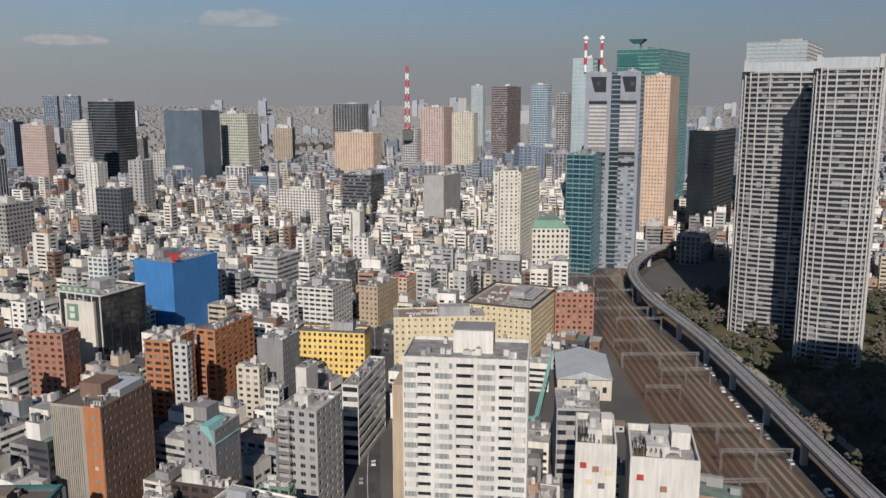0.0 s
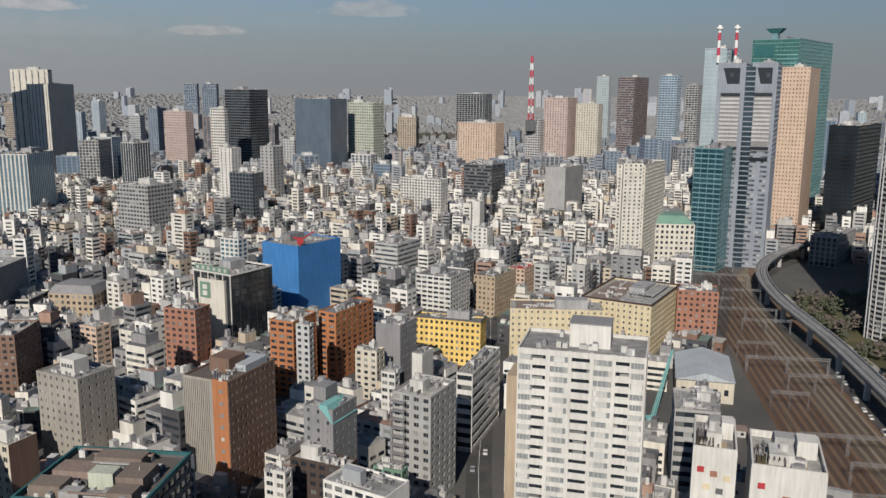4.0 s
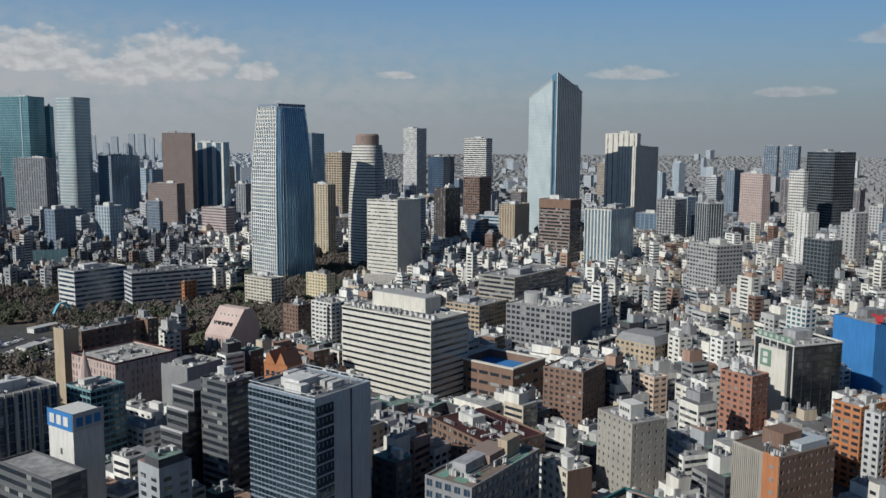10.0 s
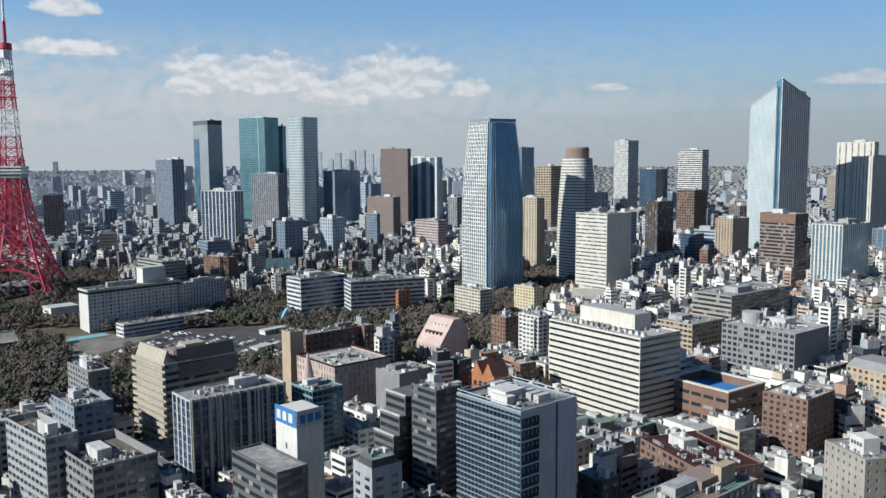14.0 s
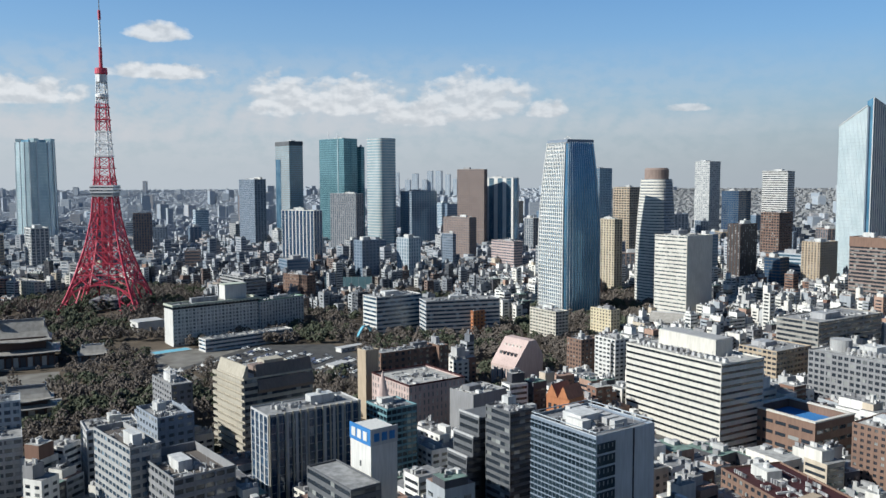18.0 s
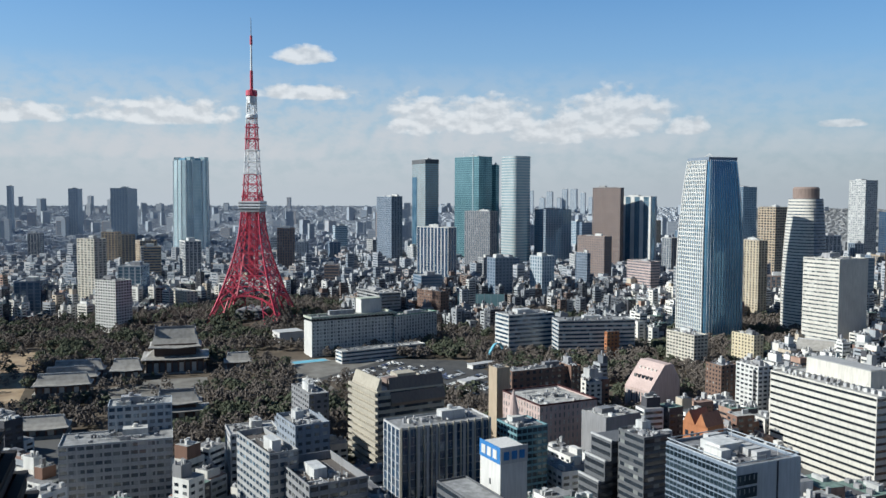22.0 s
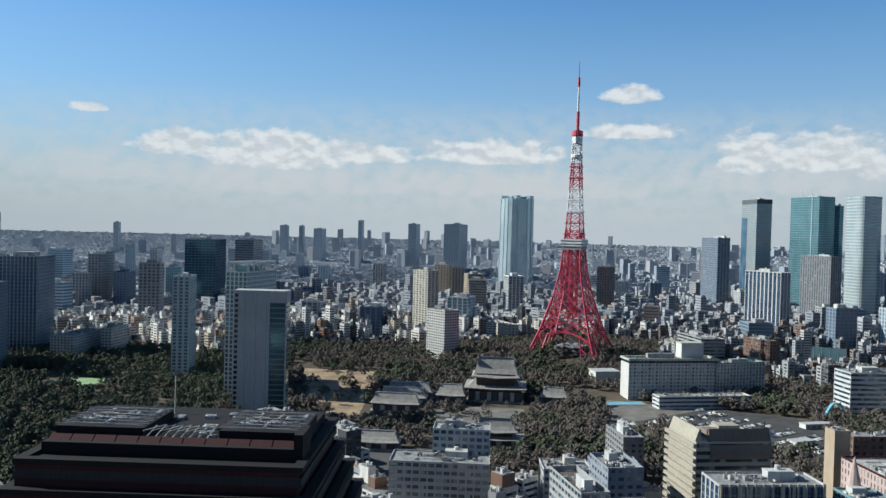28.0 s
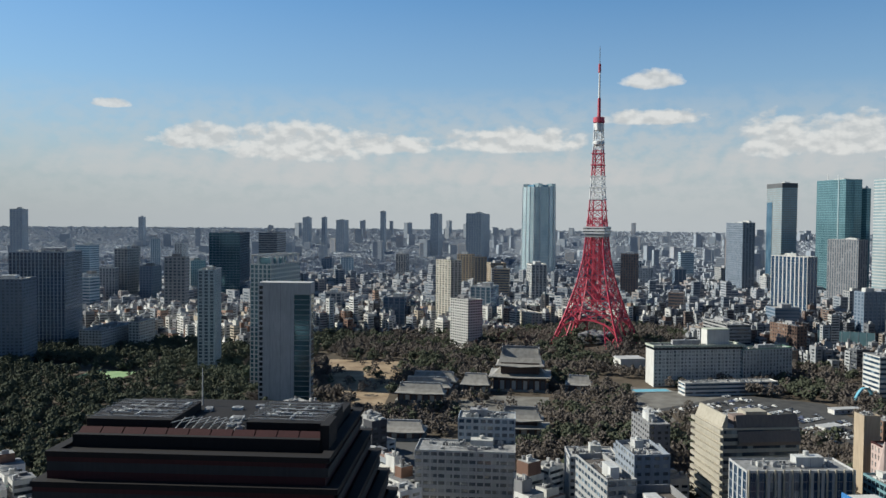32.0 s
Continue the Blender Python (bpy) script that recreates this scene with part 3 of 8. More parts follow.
def shell(w, d, h, floor, bay, pier, band, inset, base, top, blank, lip=0.8, rear=""):
    """The outer walls as one connected skin: a grid of cells on four faces, window cells sunk in; materials 0 wall, 1 glass, 2 roof, 3 blank faces. rear: faces with plain window bands."""
    v, f, m, seen = [], [], [], {}

    def vert(x, y, z):
        key = (round(x, 3), round(y, 3), round(z, 3))
        if key not in seen:
            seen[key] = len(v)
            v.append((x, y, z))
        return seen[key]

    n = max(1, int(round((h - top - base) / floor)))
    fh = (h - top - base) / n
    rows = [0.0]
    for k in range(n):
        rows += [base + (k + band) * fh, base + (k + 1) * fh]
    rows.append(h)
    cells = {}
    for k, (key, length, across) in enumerate((("y-", w, d), ("x+", d, w), ("y+", w, d), ("x-", d, w))):
        a = k * math.pi / 2
        ca, sa = round(math.cos(a)), round(math.sin(a))
        split = pier > 0 and key not in rear
        nb = max(1, int(round(length / bay))) if split else 1
        bw = length / nb
        side = pier * bw / 2 if split else 0.35
        shut = key in blank
        cols = [0.0, length] if shut else [0.0] + [q for i in range(nb) for q in (i * bw + side, (i + 1) * bw - side)] + [length]
        cells[key] = (k, length, across, nb, bw, side)

        def at(u, z, depth=0.0):
            u, o = u - length / 2, -across / 2 + depth
            return vert(u * ca - o * sa, u * sa + o * ca, z)

        for i in range(len(cols) - 1):
            for j in range(len(rows) - 1):
                u0, u1, z0, z1 = cols[i], cols[i + 1], rows[j], rows[j + 1]
                if u1 - u0 < 1e-3 or z1 - z0 < 1e-3:
                    continue
                o = [at(u0, z0), at(u1, z0), at(u1, z1), at(u0, z1)]
                if not shut and i % 2 == 1 and j % 2 == 1 and j < len(rows) - 2:
                    q = [at(u0, z0, inset), at(u1, z0, inset), at(u1, z1, inset), at(u0, z1, inset)]
                    for c in range(4):
                        e = (c + 1) % 4
                        f.append((o[c], o[e], q[e], q[c]))
                        m.append(0)
                    f.append(tuple(q))
                    m.append(1)
                else:
                    f.append(tuple(o))
                    m.append(3 if shut else 0)
    # parapet lip and the roof behind it
    t = 0.35
    outer = [vert(sx * w / 2, sy * d / 2, h) for sx, sy in ((-1, -1), (1, -1), (1, 1), (-1, 1))]
    inner = [vert(sx * (w / 2 - t), sy * (d / 2 - t), h) for sx, sy in ((-1, -1), (1, -1), (1, 1), (-1, 1))]
    low = [vert(sx * (w / 2 - t), sy * (d / 2 - t), h - lip) for sx, sy in ((-1, -1), (1, -1), (1, 1), (-1, 1))]
    for c in range(4):
        e = (c + 1) % 4
        f += [(outer[c], outer[e], inner[e], inner[c]), (inner[c], inner[e], low[e], low[c])]
        m += [0, 0]
    f.append(tuple(low))
    m.append(2)
    return v, f, m, cells, rows, fh, n


def skin_mesh(name, v, f, m, mats):
    me = bpy.data.meshes.new(name)
    me.from_pydata(v, [], f)
    for k in mats:
        me.materials.append(MATS[k])
    me.polygons.foreach_set("material_index", m)
    me.update()
    return me


def rear_faces(x, y, yaw):
    """The two faces of a turned block that look away from the observation tower."""
    c, s = math.cos(radians(yaw)), math.sin(radians(yaw))
    return ("x-" if -x * c - y * s > 0 else "x+") + " " + ("y-" if x * s - y * c > 0 else "y+")


SIGHT = []  # sight lines over the low city that the larger buildings keep: azimuths, distance, height


def keep_open(x, y, w, d, z):
    r = math.hypot(x, y)
    half = math.degrees(math.atan2(math.hypot(w, d) * 0.52, r))
    SIGHT.append((math.degrees(math.atan2(-x, y)) - half, math.degrees(math.atan2(-x, y)) + half, r - max(w, d) * 0.4, z))


def building(label, x, y, w, d, yaw, h, wall="lightgrey", glass="window_dark", floor=3.6, bay=3.2, pier=0.35, band=0.45, proud=0.3,
             blank="", panes=False, rows=False, base=0.0, top=1.0, name="office_building", units=4, house=True, trim="", z=0.0,
             roof="roof_slab", blankmat="", clear=0.3, lip=0.8):
    """A flat-roofed block with sunk windows. blank: faces (x+ x- y+ y-) with no windows; panes: each window of the two street fronts is a part."""
    rng = random.Random(round(x * 7 + y * 13 + h))
    root = thing(name, x, y, z, yaw, label, "building")
    claim(x, y, w, d, yaw)
    keep_open(x, y, w, d, h * clear)
    v, f, m, cells, zs, fh, n = shell(w, d, h, floor, bay, pier, band, proud, base, top, blank, lip, rear_faces(x, y, yaw))
    part("wall", skin_mesh("wall", v, f, m, (wall, glass, roof, blankmat or wall)), root)
    c, s = math.cos(radians(yaw)), math.sin(radians(yaw))
    lx, ly = -x * c - y * s, x * s - y * c
    fronts = {"x+" if lx > 0 else "x-", "y+" if ly > 0 else "y-"}
    z0, zh = base + band * fh, (1 - band) * fh
    if panes:
        shapes, count = {}, 0
        for key in sorted(fronts):
            if key in blank:
                continue
            k, length, across, nb, bw, side = cells[key]
            gw = bw - 2 * side - 0.06
            if key not in shapes:
                q = Geo()
                q.box(-gw / 2, gw / 2, -0.06, 0.0, 0.03, zh - 0.03, bottom=True)
                q.box(-0.04, 0.04, -0.12, -0.05, 0.03, zh - 0.03, 1)
                shapes[key] = q.mesh("window", glass, trim or wall)
            ca, sa = math.cos(radians(k * 90)), math.sin(radians(k * 90))
            for fl in range(n - 1, -1, -1):
                for b in range(nb):
                    if count >= 40:
                        break
                    count += 1
                    u, o = (b + 0.5) * bw - length / 2, -across / 2 + proud - 0.02
                    part("window", shapes[key], root, (u * ca - o * sa, u * sa + o * ca, z0 + fl * fh), k * 90)
            count = 0
    elif rows:
        o = proud - 0.06
        q = Geo()
        a, b = w / 2 - o, d / 2 - o
        q.v = [(-a, -b, 0), (a, -b, 0), (a, b, 0), (-a, b, 0), (-a, -b, zh), (a, -b, zh), (a, b, zh), (-a, b, zh)]
        for kk, key in enumerate(("y-", "x+", "y+", "x-")):
            if key not in blank:
                q.f.append((kk, (kk + 1) % 4, 4 + (kk + 1) % 4, 4 + kk))
        q.m = [0] * len(q.f)
        me = q.mesh("ribbon_window", glass)
        for fl in range(n):
            part("ribbon_window", me, root, (0, 0, z0 + fl * fh))
    if trim:
        g = Geo()
        g.ring(w + 0.5, d + 0.5, 0.7, h, h + 0.9)
        part("parapet", g.mesh("parapet", trim), root)
    if units >= 0:
        rooftop(root, w * 0.85, d * 0.85, h - lip, rng, units, house)
    return root


def plan_round(w, d, power, sides):
    """A rounded rectangle: a super-ellipse of the given power."""
    pts = []
    for k in range(sides):
        a = 2 * math.pi * (k + 0.5) / sides
        ca, sa = math.cos(a), math.sin(a)
        pts.append((math.copysign(abs(ca) ** (2 / power), ca) * w / 2, math.copysign(abs(sa) ** (2 / power), sa) * d / 2))
    return pts


def round_tower(label, x, y, w, d, yaw, h, slab, glass, floor=3.6, power=5.0, sides=24, slab_h=0.4, out=0.5, fins=0, fin="white", fin_w=0.5, slab_east="",
                taper=None, name="residential_tower", clear=0.15, roofmat="roof_slab"):
    """A tower with a rounded plan: a glass core, a slab or spandrel at every floor, fins up the sides. taper(t) scales the plan with height."""
    root = thing(name, x, y, 0, yaw, label, "building")
    claim(x, y, w, d, yaw)
    keep_open(x, y, w, d, h * clear)
    n = int(h / floor)
    scale = taper or (lambda t: 1.0)
    plan = plan_round(w, d, power, sides)
    g = Geo()
    steps = 24 if taper else 1
    for j in range(steps + 1):
        q = scale(j / steps)
        g.v += [(px * q, py * q, h * j / steps) for px, py in plan]
    for j in range(steps):
        for k in range(sides):
            e = (k + 1) % sides
            g.f.append((j * sides + k, j * sides + e, (j + 1) * sides + e, (j + 1) * sides + k))
    g.f.append(tuple(steps * sides + k for k in range(sides)))
    g.m = [0] * (len(g.f) - 1) + [1]
    part("core", g.mesh("core", glass, roofmat), root)
    shared = None
    for fl in range(n + 1):
        z = min(fl * floor, h - slab_h * floor)
        if shared is None or taper:
            q = scale((z + 0.5) / h)
            g = Geo()
            ring = [(px * q * (1 + 2 * out / w), py * q * (1 + 2 * out / d)) for px, py in plan]
            g.v = [(*p, 0) for p in ring] + [(*p, slab_h * floor) for p in ring]
            for k in range(sides):
                e = (k + 1) % sides
                g.f.append((k, e, sides + e, sides + k))
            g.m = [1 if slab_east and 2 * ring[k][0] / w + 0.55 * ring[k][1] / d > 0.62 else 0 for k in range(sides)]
            g.f += [tuple(sides + k for k in range(sides)), tuple(reversed(range(sides)))]
            g.m += [0, 0]
            shared = g.mesh("floor_band", slab, slab_east or slab)
        part("floor_band", shared, root, (0, 0, z))
    for k in range(fins):
        a = 2 * math.pi * (k + 0.5) / fins
        ca, sa = math.cos(a), math.sin(a)
        px, py = math.copysign(abs(ca) ** (2 / power), ca) * w / 2, math.copysign(abs(sa) ** (2 / power), sa) * d / 2
        g = Geo()
        line = []
        for j in range(steps + 1):
            q = scale(j / steps) * (1 + 2 * (out + 0.3) / min(w, d))
            line.append((px * q, py * q, h * j / steps))
        g.path(line, fin_w)
        part("fin", g.mesh("fin", fin), root)
    return root

# ---- ground ----
PARKS = {
    "park": [(-598, -156), (-640, -235), (-930, -330), (-1060, -290), (-1090, -70), (-1250, 40), (-1180, 190), (-1000, 160), (-880, 300), (-760, 430),
             (-600, 340), (-600, 300), (-700, 230), (-760, 165), (-700, 85), (-560, 80), (-560, -20)],
    "west_park": [(-400, -240), (-500, -200), (-598, -156), (-640, -235), (-930, -330), (-1000, -560), (-800, -700), (-540, -440), (-400, -330)],
    "palace_wood": [(-230, 2300), (-640, 2210), (-700, 2420), (-250, 2520)],
    "ridge": [(-840, 330), (-965, 290), (-1020, 420), (-900, 480)],
    "hill": [(-745, 430), (-860, 520), (-900, 690), (-800, 700), (-700, 560)],
    "garden": [(158, 120), (160, 480), (154, 560), (160, 640), (300, 650), (430, 640), (420, 120)],
    "grove": [(-430, 208), (-470, 225), (-640, 330), (-760, 430), (-700, 560), (-640, 480), (-560, 400), (-505, 330)],
    "lawn": [(-560, -20), (-470, -30), (-455, 90), (-440, 190), (-600, 300), (-700, 236), (-595, 206), (-690, 88)],
}
STREETS = [[(-96, 215), (-113, 281), (-126, 354), (-126, 400), (-116, 450)], [(-20, 250), (-30, 312), (-42, 501), (-50, 570)]]


def on_street(x, y, r):
    """Whether a lot of radius r would stand on one of the open streets."""
    for line in STREETS:
        for (ax, ay), (bx, by) in zip(line, line[1:]):
            t = max(0.0, min(1.0, ((x - ax) * (bx - ax) + (y - ay) * (by - ay)) / ((bx - ax) ** 2 + (by - ay) ** 2)))
            if math.hypot(x - ax - t * (bx - ax), y - ay - t * (by - ay)) < r + 5.5:
                return True
    return False


RAIL = [(96, 150), (155, 150), (156, 430), (156, 680), (170, 760), (140, 700), (100, 513), (97, 300)]


def inside(poly, x, y):
    hit, j = False, len(poly) - 1
    for i in range(len(poly)):
        (xi, yi), (xj, yj) = poly[i], poly[j]
        if (yi > y) != (yj > y) and x < (xj - xi) * (y - yi) / (yj - yi) + xi:
            hit = not hit
        j = i
    return hit


def rise(r):
    """The plain climbs gently into far hills, up to the horizon."""
    return 0.0 if r < 2600 else 100.0 * ((r - 2600) / 2300) ** 1.35


def flat(name, poly, z, mat, label, kind="structure", category="ground"):
    me = bpy.data.meshes.new(name)
    me.from_pydata([(x, y, z) for x, y in poly], [], [tuple(range(len(poly)))])
    me.materials.append(MATS[mat])
    me.update()
    if me.polygons[0].normal.z < 0:
        me.flip_normals()
    return tagged(new(name, me), label, category, kind=kind)


g = Geo()
RINGS = [0, 120, 300, 600, 1000, 1500, 2000, 2600] + [2600 + 115 * k for k in range(1, 21)]
SEG = 96
g.v.append((0, 0, 0))
for r in RINGS[1:]:
    for k in range(SEG):
        a = 2 * math.pi * k / SEG
        g.v.append((r * math.cos(a), r * math.sin(a), rise(r)))
for k in range(SEG):
    g.f.append((0, 1 + k, 1 + (k + 1) % SEG))
for j in range(len(RINGS) - 2):
    for k in range(SEG):
        a, b = 1 + j * SEG, 1 + (j + 1) * SEG
        g.f.append((a + k, b + k, b + (k + 1) % SEG, a + (k + 1) % SEG))
# beyond 2100 m the ground takes haze colours, greyer in the north
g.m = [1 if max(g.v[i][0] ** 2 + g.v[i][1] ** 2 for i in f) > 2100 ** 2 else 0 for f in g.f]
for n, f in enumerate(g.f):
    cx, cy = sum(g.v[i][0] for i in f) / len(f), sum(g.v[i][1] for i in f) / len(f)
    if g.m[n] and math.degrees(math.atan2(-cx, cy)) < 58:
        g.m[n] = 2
tagged(new("ground", g.mesh("ground", "ground", "haze_ground", "north_haze_ground")), "dark asphalt and soil plain, haze-coloured far away", "ground", kind="structure")
for key, poly in PARKS.items():
    flat("park_ground", poly, {"hill": 0.09, "ridge": 0.085, "palace_wood": 0.06, "grove": 0.07, "lawn": 0.11, "west_park": 0.08}.get(key, 0.05), "grass" if key == "garden" else "park_soil", "brown winter soil and grass under park trees")
flat("railway_bed", RAIL, 0.13, "ballast", "rust-brown ballast bed of the railway", category="railway")
flat("goods_bed", [(126, 150), (141, 150), (141, 560), (150, 690), (158, 740), (140, 690), (124, 520)], 0.17, "ballast_pale", "pale tan ballast of the outer tracks", category="railway")
flat("sand_yard", [(-880, -238), (-880, -149), (-669, -131), (-660, -151), (-736, -192)], 0.12, "sand", "bare sandy yard in the park")
flat("car_park", [(-690, 88), (-760, 165), (-735, 230), (-680, 236), (-595, 206)], 0.13, "asphalt", "asphalt car park with marked bays", category="car park")

# the observation tower that the camera looks out of
host = thing("observation_tower", 25, -25, 0, 0, "dark observation tower under and behind the viewer", "building")
g = Geo()
g.box(-24, 24, -24, 24, 0, 162)
part("wall", g.mesh("wall", "darkbrown"), host)
claim(25, -25, 60, 60, 0)

# ---- the larger buildings ----
garden_block = building('white low block with square windows and roof garden', 45.7, 239.8, 11.8, 24.0, -9, 51.0, wall='white', floor=4.5, bay=6, pier=0.75, band=0.7, panes=True, clear=0.1, name='apartment_block', blank='y- x+')
GARD_W, GARD_D, GARD_H = 11.8, 24.0, 51.0
square_block = building('white block with red and yellow square windows', 63.3, 230.6, 18.8, 25.0, -10, 50.7, wall='white', floor=4.5, bay=6, pier=0.75, band=0.7, panes=True, clear=0.1, name='apartment_block', blank='y- x+')
SQ_W, SQ_D, SQ_H = 18.8, 25.0, 50.7
building('grey office with ribbon windows beside the railway', 50.1, 302.4, 15.6, 22.0, -5, 38.6, wall='grey', pier=0, band=0.5, floor=3.6, rows=True, clear=0.1)
yellow_hotel = building('pale yellow hotel with rows of small square windows', -2.5, 466.9, 51.5, 22.0, 4, 29.6, wall='paleyellow', floor=3.4, bay=3.4, pier=0.68, band=0.6, panes=True, clear=0.1, name='hotel', glass='window_mid')
yellow_wing = building('pale yellow hotel wing with small windows, brown roof rim', 42.1, 502.4, 41.3, 58.9, -22, 30.7, wall='paleyellow', floor=3.4, bay=3.4, pier=0.68, band=0.6, panes=True, trim='darkbrown', clear=0.1, name='hotel', glass='window_mid')
building('red brick tower with regular windows', 82.0, 515.0, 23.7, 18.0, -6, 31.6, wall='brick', floor=3.4, bay=3.4, pier=0.55, band=0.5, panes=True, clear=0.1)
copper_hall = building('white stone block with green copper roof and colonnade', 86.6, 758.8, 39.4, 116.0, 0, 41.1, wall='offwhite', floor=4.5, bay=4, pier=0.5, band=0.5, rows=True)
building('tall cream apartment slab', 51.0, 681.8, 14.6, 46.1, 2, 93.6, wall='offwhite', floor=3, bay=4, pier=0.6, band=0.5, rows=True, name='apartment_tower', glass='window_mid')
building('cream apartment tower in the dense city', 61.5, 695.3, 22.0, 62.5, -20, 91.5, wall='offwhite', floor=3, bay=4, pier=0.62, band=0.45, rows=True, name='apartment_tower', glass='window_mid')
building('windowless grey tower in the dense city', -0.6, 927.9, 23.0, 50.9, -22, 66.9, wall='grey', units=2, blank='x+ y-')
building('wide white apartment block with dark windows', -152.0, 906.9, 50.6, 16.0, -21, 52.3, wall='white', floor=3.2, bay=3.6, pier=0.4, band=0.4, name='apartment_block')
building('bright yellow office with dark roof edge', -60.1, 447.1, 38.0, 12.4, -9, 25.1, wall='yellow', floor=3.6, bay=3.0, pier=0.5, band=0.5, panes=True, trim='darkgrey', clear=0.1)
building('tan hotel with brown side balconies', -44.2, 556.2, 15.8, 32.2, -22, 27.9, wall='tan', floor=3.3, bay=3.4, pier=0.6, band=0.55, panes=True, clear=0.1, name='hotel')
building('building wrapped in bright blue construction sheeting', -171.9, 533.8, 32.1, 40.7, -26, 49.7, wall='blue', units=6, blank='x+ x- y+ y-', rows=True, clear=0.1, name='wrapped_building')
black_office = building('black glass office tower with white mullions', -188.0, 454.7, 30.0, 32.4, -24, 46.2, wall='black', glass='window_plain', floor=3.8, bay=6, pier=0.06, band=0.06, trim='white', rows=True, clear=0.1)
BLACK_W, BLACK_D, BLACK_H = 30.0, 32.4, 46.2
slab_end = building('cream slab end of the black glass office', -193.3, 440.4, 19.5, 6.1, -20, 43.3, wall='offwhite', units=0, house=False, blank='x+ x- y+ y-', rows=True, clear=0.1, name='office_wing')
SLAB_W, SLAB_D, SLAB_H = 19.5, 6.1, 43.3
building('orange brick apartment block with balconies', -131.4, 391.4, 13.4, 22.0, -14, 37.9, wall='orange', floor=3.0, bay=5, pier=0.3, band=0.5, rows=True, clear=0.1, name='apartment_block')
building('orange-red apartment block in the dense city', -112.3, 422.3, 10.9, 34.1, -21, 36.2, wall='orange', floor=3.0, bay=5, pier=0.4, band=0.5, rows=True, clear=0.1, name='apartment_block')
building('reddish-brown tiled apartment tower', -190.2, 397.6, 18.7, 13.2, -10, 38.5, wall='brick', floor=3.0, bay=4, pier=0.5, band=0.5, panes=True, clear=0.1, name='apartment_tower')
mesh_office = building('office with grey cladding and an orange end wall', -123.9, 292.7, 20.4, 29.4, -15, 44.8, wall='brown', glass='window_mid', floor=3.6, bay=3, pier=0.5, band=0.6, blankmat='mesh_grey', roof='dark_roof', units=3, house=False, blank='y-', rows=True, clear=0.1)
MESH_W, MESH_D, MESH_H = 20.4, 29.4, 44.8
teal_tower = building('grey tower with pale teal pitched glass roof', -77.1, 266.5, 11.8, 14.9, -18, 44.1, wall='midgrey', floor=3.4, bay=4, pier=0.75, band=0.6, panes=True, house=False, units=0, clear=0.1)
TEAL_W, TEAL_D, TEAL_H = 11.8, 14.9, 44.1
stair_block = building('grey concrete block with open stairs', -48.2, 291.0, 15.5, 21.1, -18, 42.5, wall='grey', floor=3.2, bay=4, pier=0.5, band=0.5, panes=True, clear=0.1)
STAIR_W, STAIR_D, STAIR_H = 15.5, 21.1, 42.5
building('windowless dark grey office', -79.4, 392.7, 13.6, 16.7, -18, 37.6, wall='midgrey', floor=3.5, bay=3, pier=0.7, band=0.6, blank='y-', rows=True, clear=0.1)
building('white and black banded office', -33.9, 348.3, 7.0, 39.7, -12, 34.5, wall='white', glass='window_dark', floor=4.2, pier=0, band=0.5, rows=True, clear=0.1)
notch_left = building('grey office tower with notched top', 142.6, 771.8, 22.0, 68.3, -15, 170.9, wall='bluegrey', glass='window_mid', floor=4.0, bay=8, pier=0.35, band=0.55, top=1.0, rows=True, name='office_tower')
notch_right = building('grey office tower wing with notched top', 166.5, 759.5, 19.9, 49.7, -17, 171.2, wall='bluegrey', glass='window_mid', floor=4.0, bay=8, pier=0.35, band=0.55, top=1.0, rows=True, name='office_tower')
building('pale blue glass tower', 161.0, 950.6, 21.9, 65.3, -21, 190.7, wall='steel', glass='curtain_pale', floor=4.2, bay=6, pier=0.08, band=0.15, name='office_tower')
building('peach stone hotel tower with small square windows', 226.4, 890.5, 27.5, 74.8, -22, 170.8, wall='peach', floor=3.8, bay=3.2, pier=0.68, band=0.64, name='hotel_tower', blank='x+')
green_tower = building('green glass office tower with curved crown', 265.5, 1082.3, 51.8, 140.0, -30, 205.7, wall='teal', glass='curtain_green', floor=4.2, bay=4, pier=0.06, band=0.18, name='office_tower')
building('low teal glass office tower', 130.0, 745.0, 23.0, 68.8, -25, 102.5, wall='teal', glass='curtain_deep', floor=4.0, bay=6, pier=0.06, band=0.25, rows=True, name='office_tower')
# near-black wall: the shade lying on this tower is in its colour
building('dark glass tower behind the residential towers', 285.4, 898.5, 27.3, 81.2, -32, 116.3, wall='shade_black', glass='curtain_dark', floor=4, bay=4, pier=0.08, band=0.3, name='office_tower')
building('dark low tower with vertical ribs', 237.8, 779.0, 21.6, 65.8, -30, 26.4, wall='midgrey', glass='curtain_dark', floor=4, bay=4, pier=0.3, band=0.2, rows=True, name='office_tower')
building('pale glass tower with flat top', 399.8, 1007.2, 62.9, 140.0, -30, 209.5, wall='grey', glass='curtain_pale', floor=4.2, bay=6, pier=0.1, band=0.35, name='office_tower')
building('dark gridded office tower', -555.3, 1432.5, 57.5, 45.7, -22, 143.1, wall='darkgrey', glass='curtain_dark', floor=4.6, bay=5, pier=0.12, band=0.3, units=2, name='office_tower')
building('glass office tower with pale fins', -406.5, 1381.9, 74.2, 44.7, -22, 129.3, wall='darkgrey', glass='curtain_hazed', floor=4, bay=5, pier=0.12, band=0.25, units=2, name='office_tower')
building('pale olive office tower', -343.0, 1438.2, 53.0, 32.5, -22, 122.7, wall='palegreen', glass='window_mid', floor=4.6, bay=5, pier=0.4, band=0.4, units=2, name='office_tower')
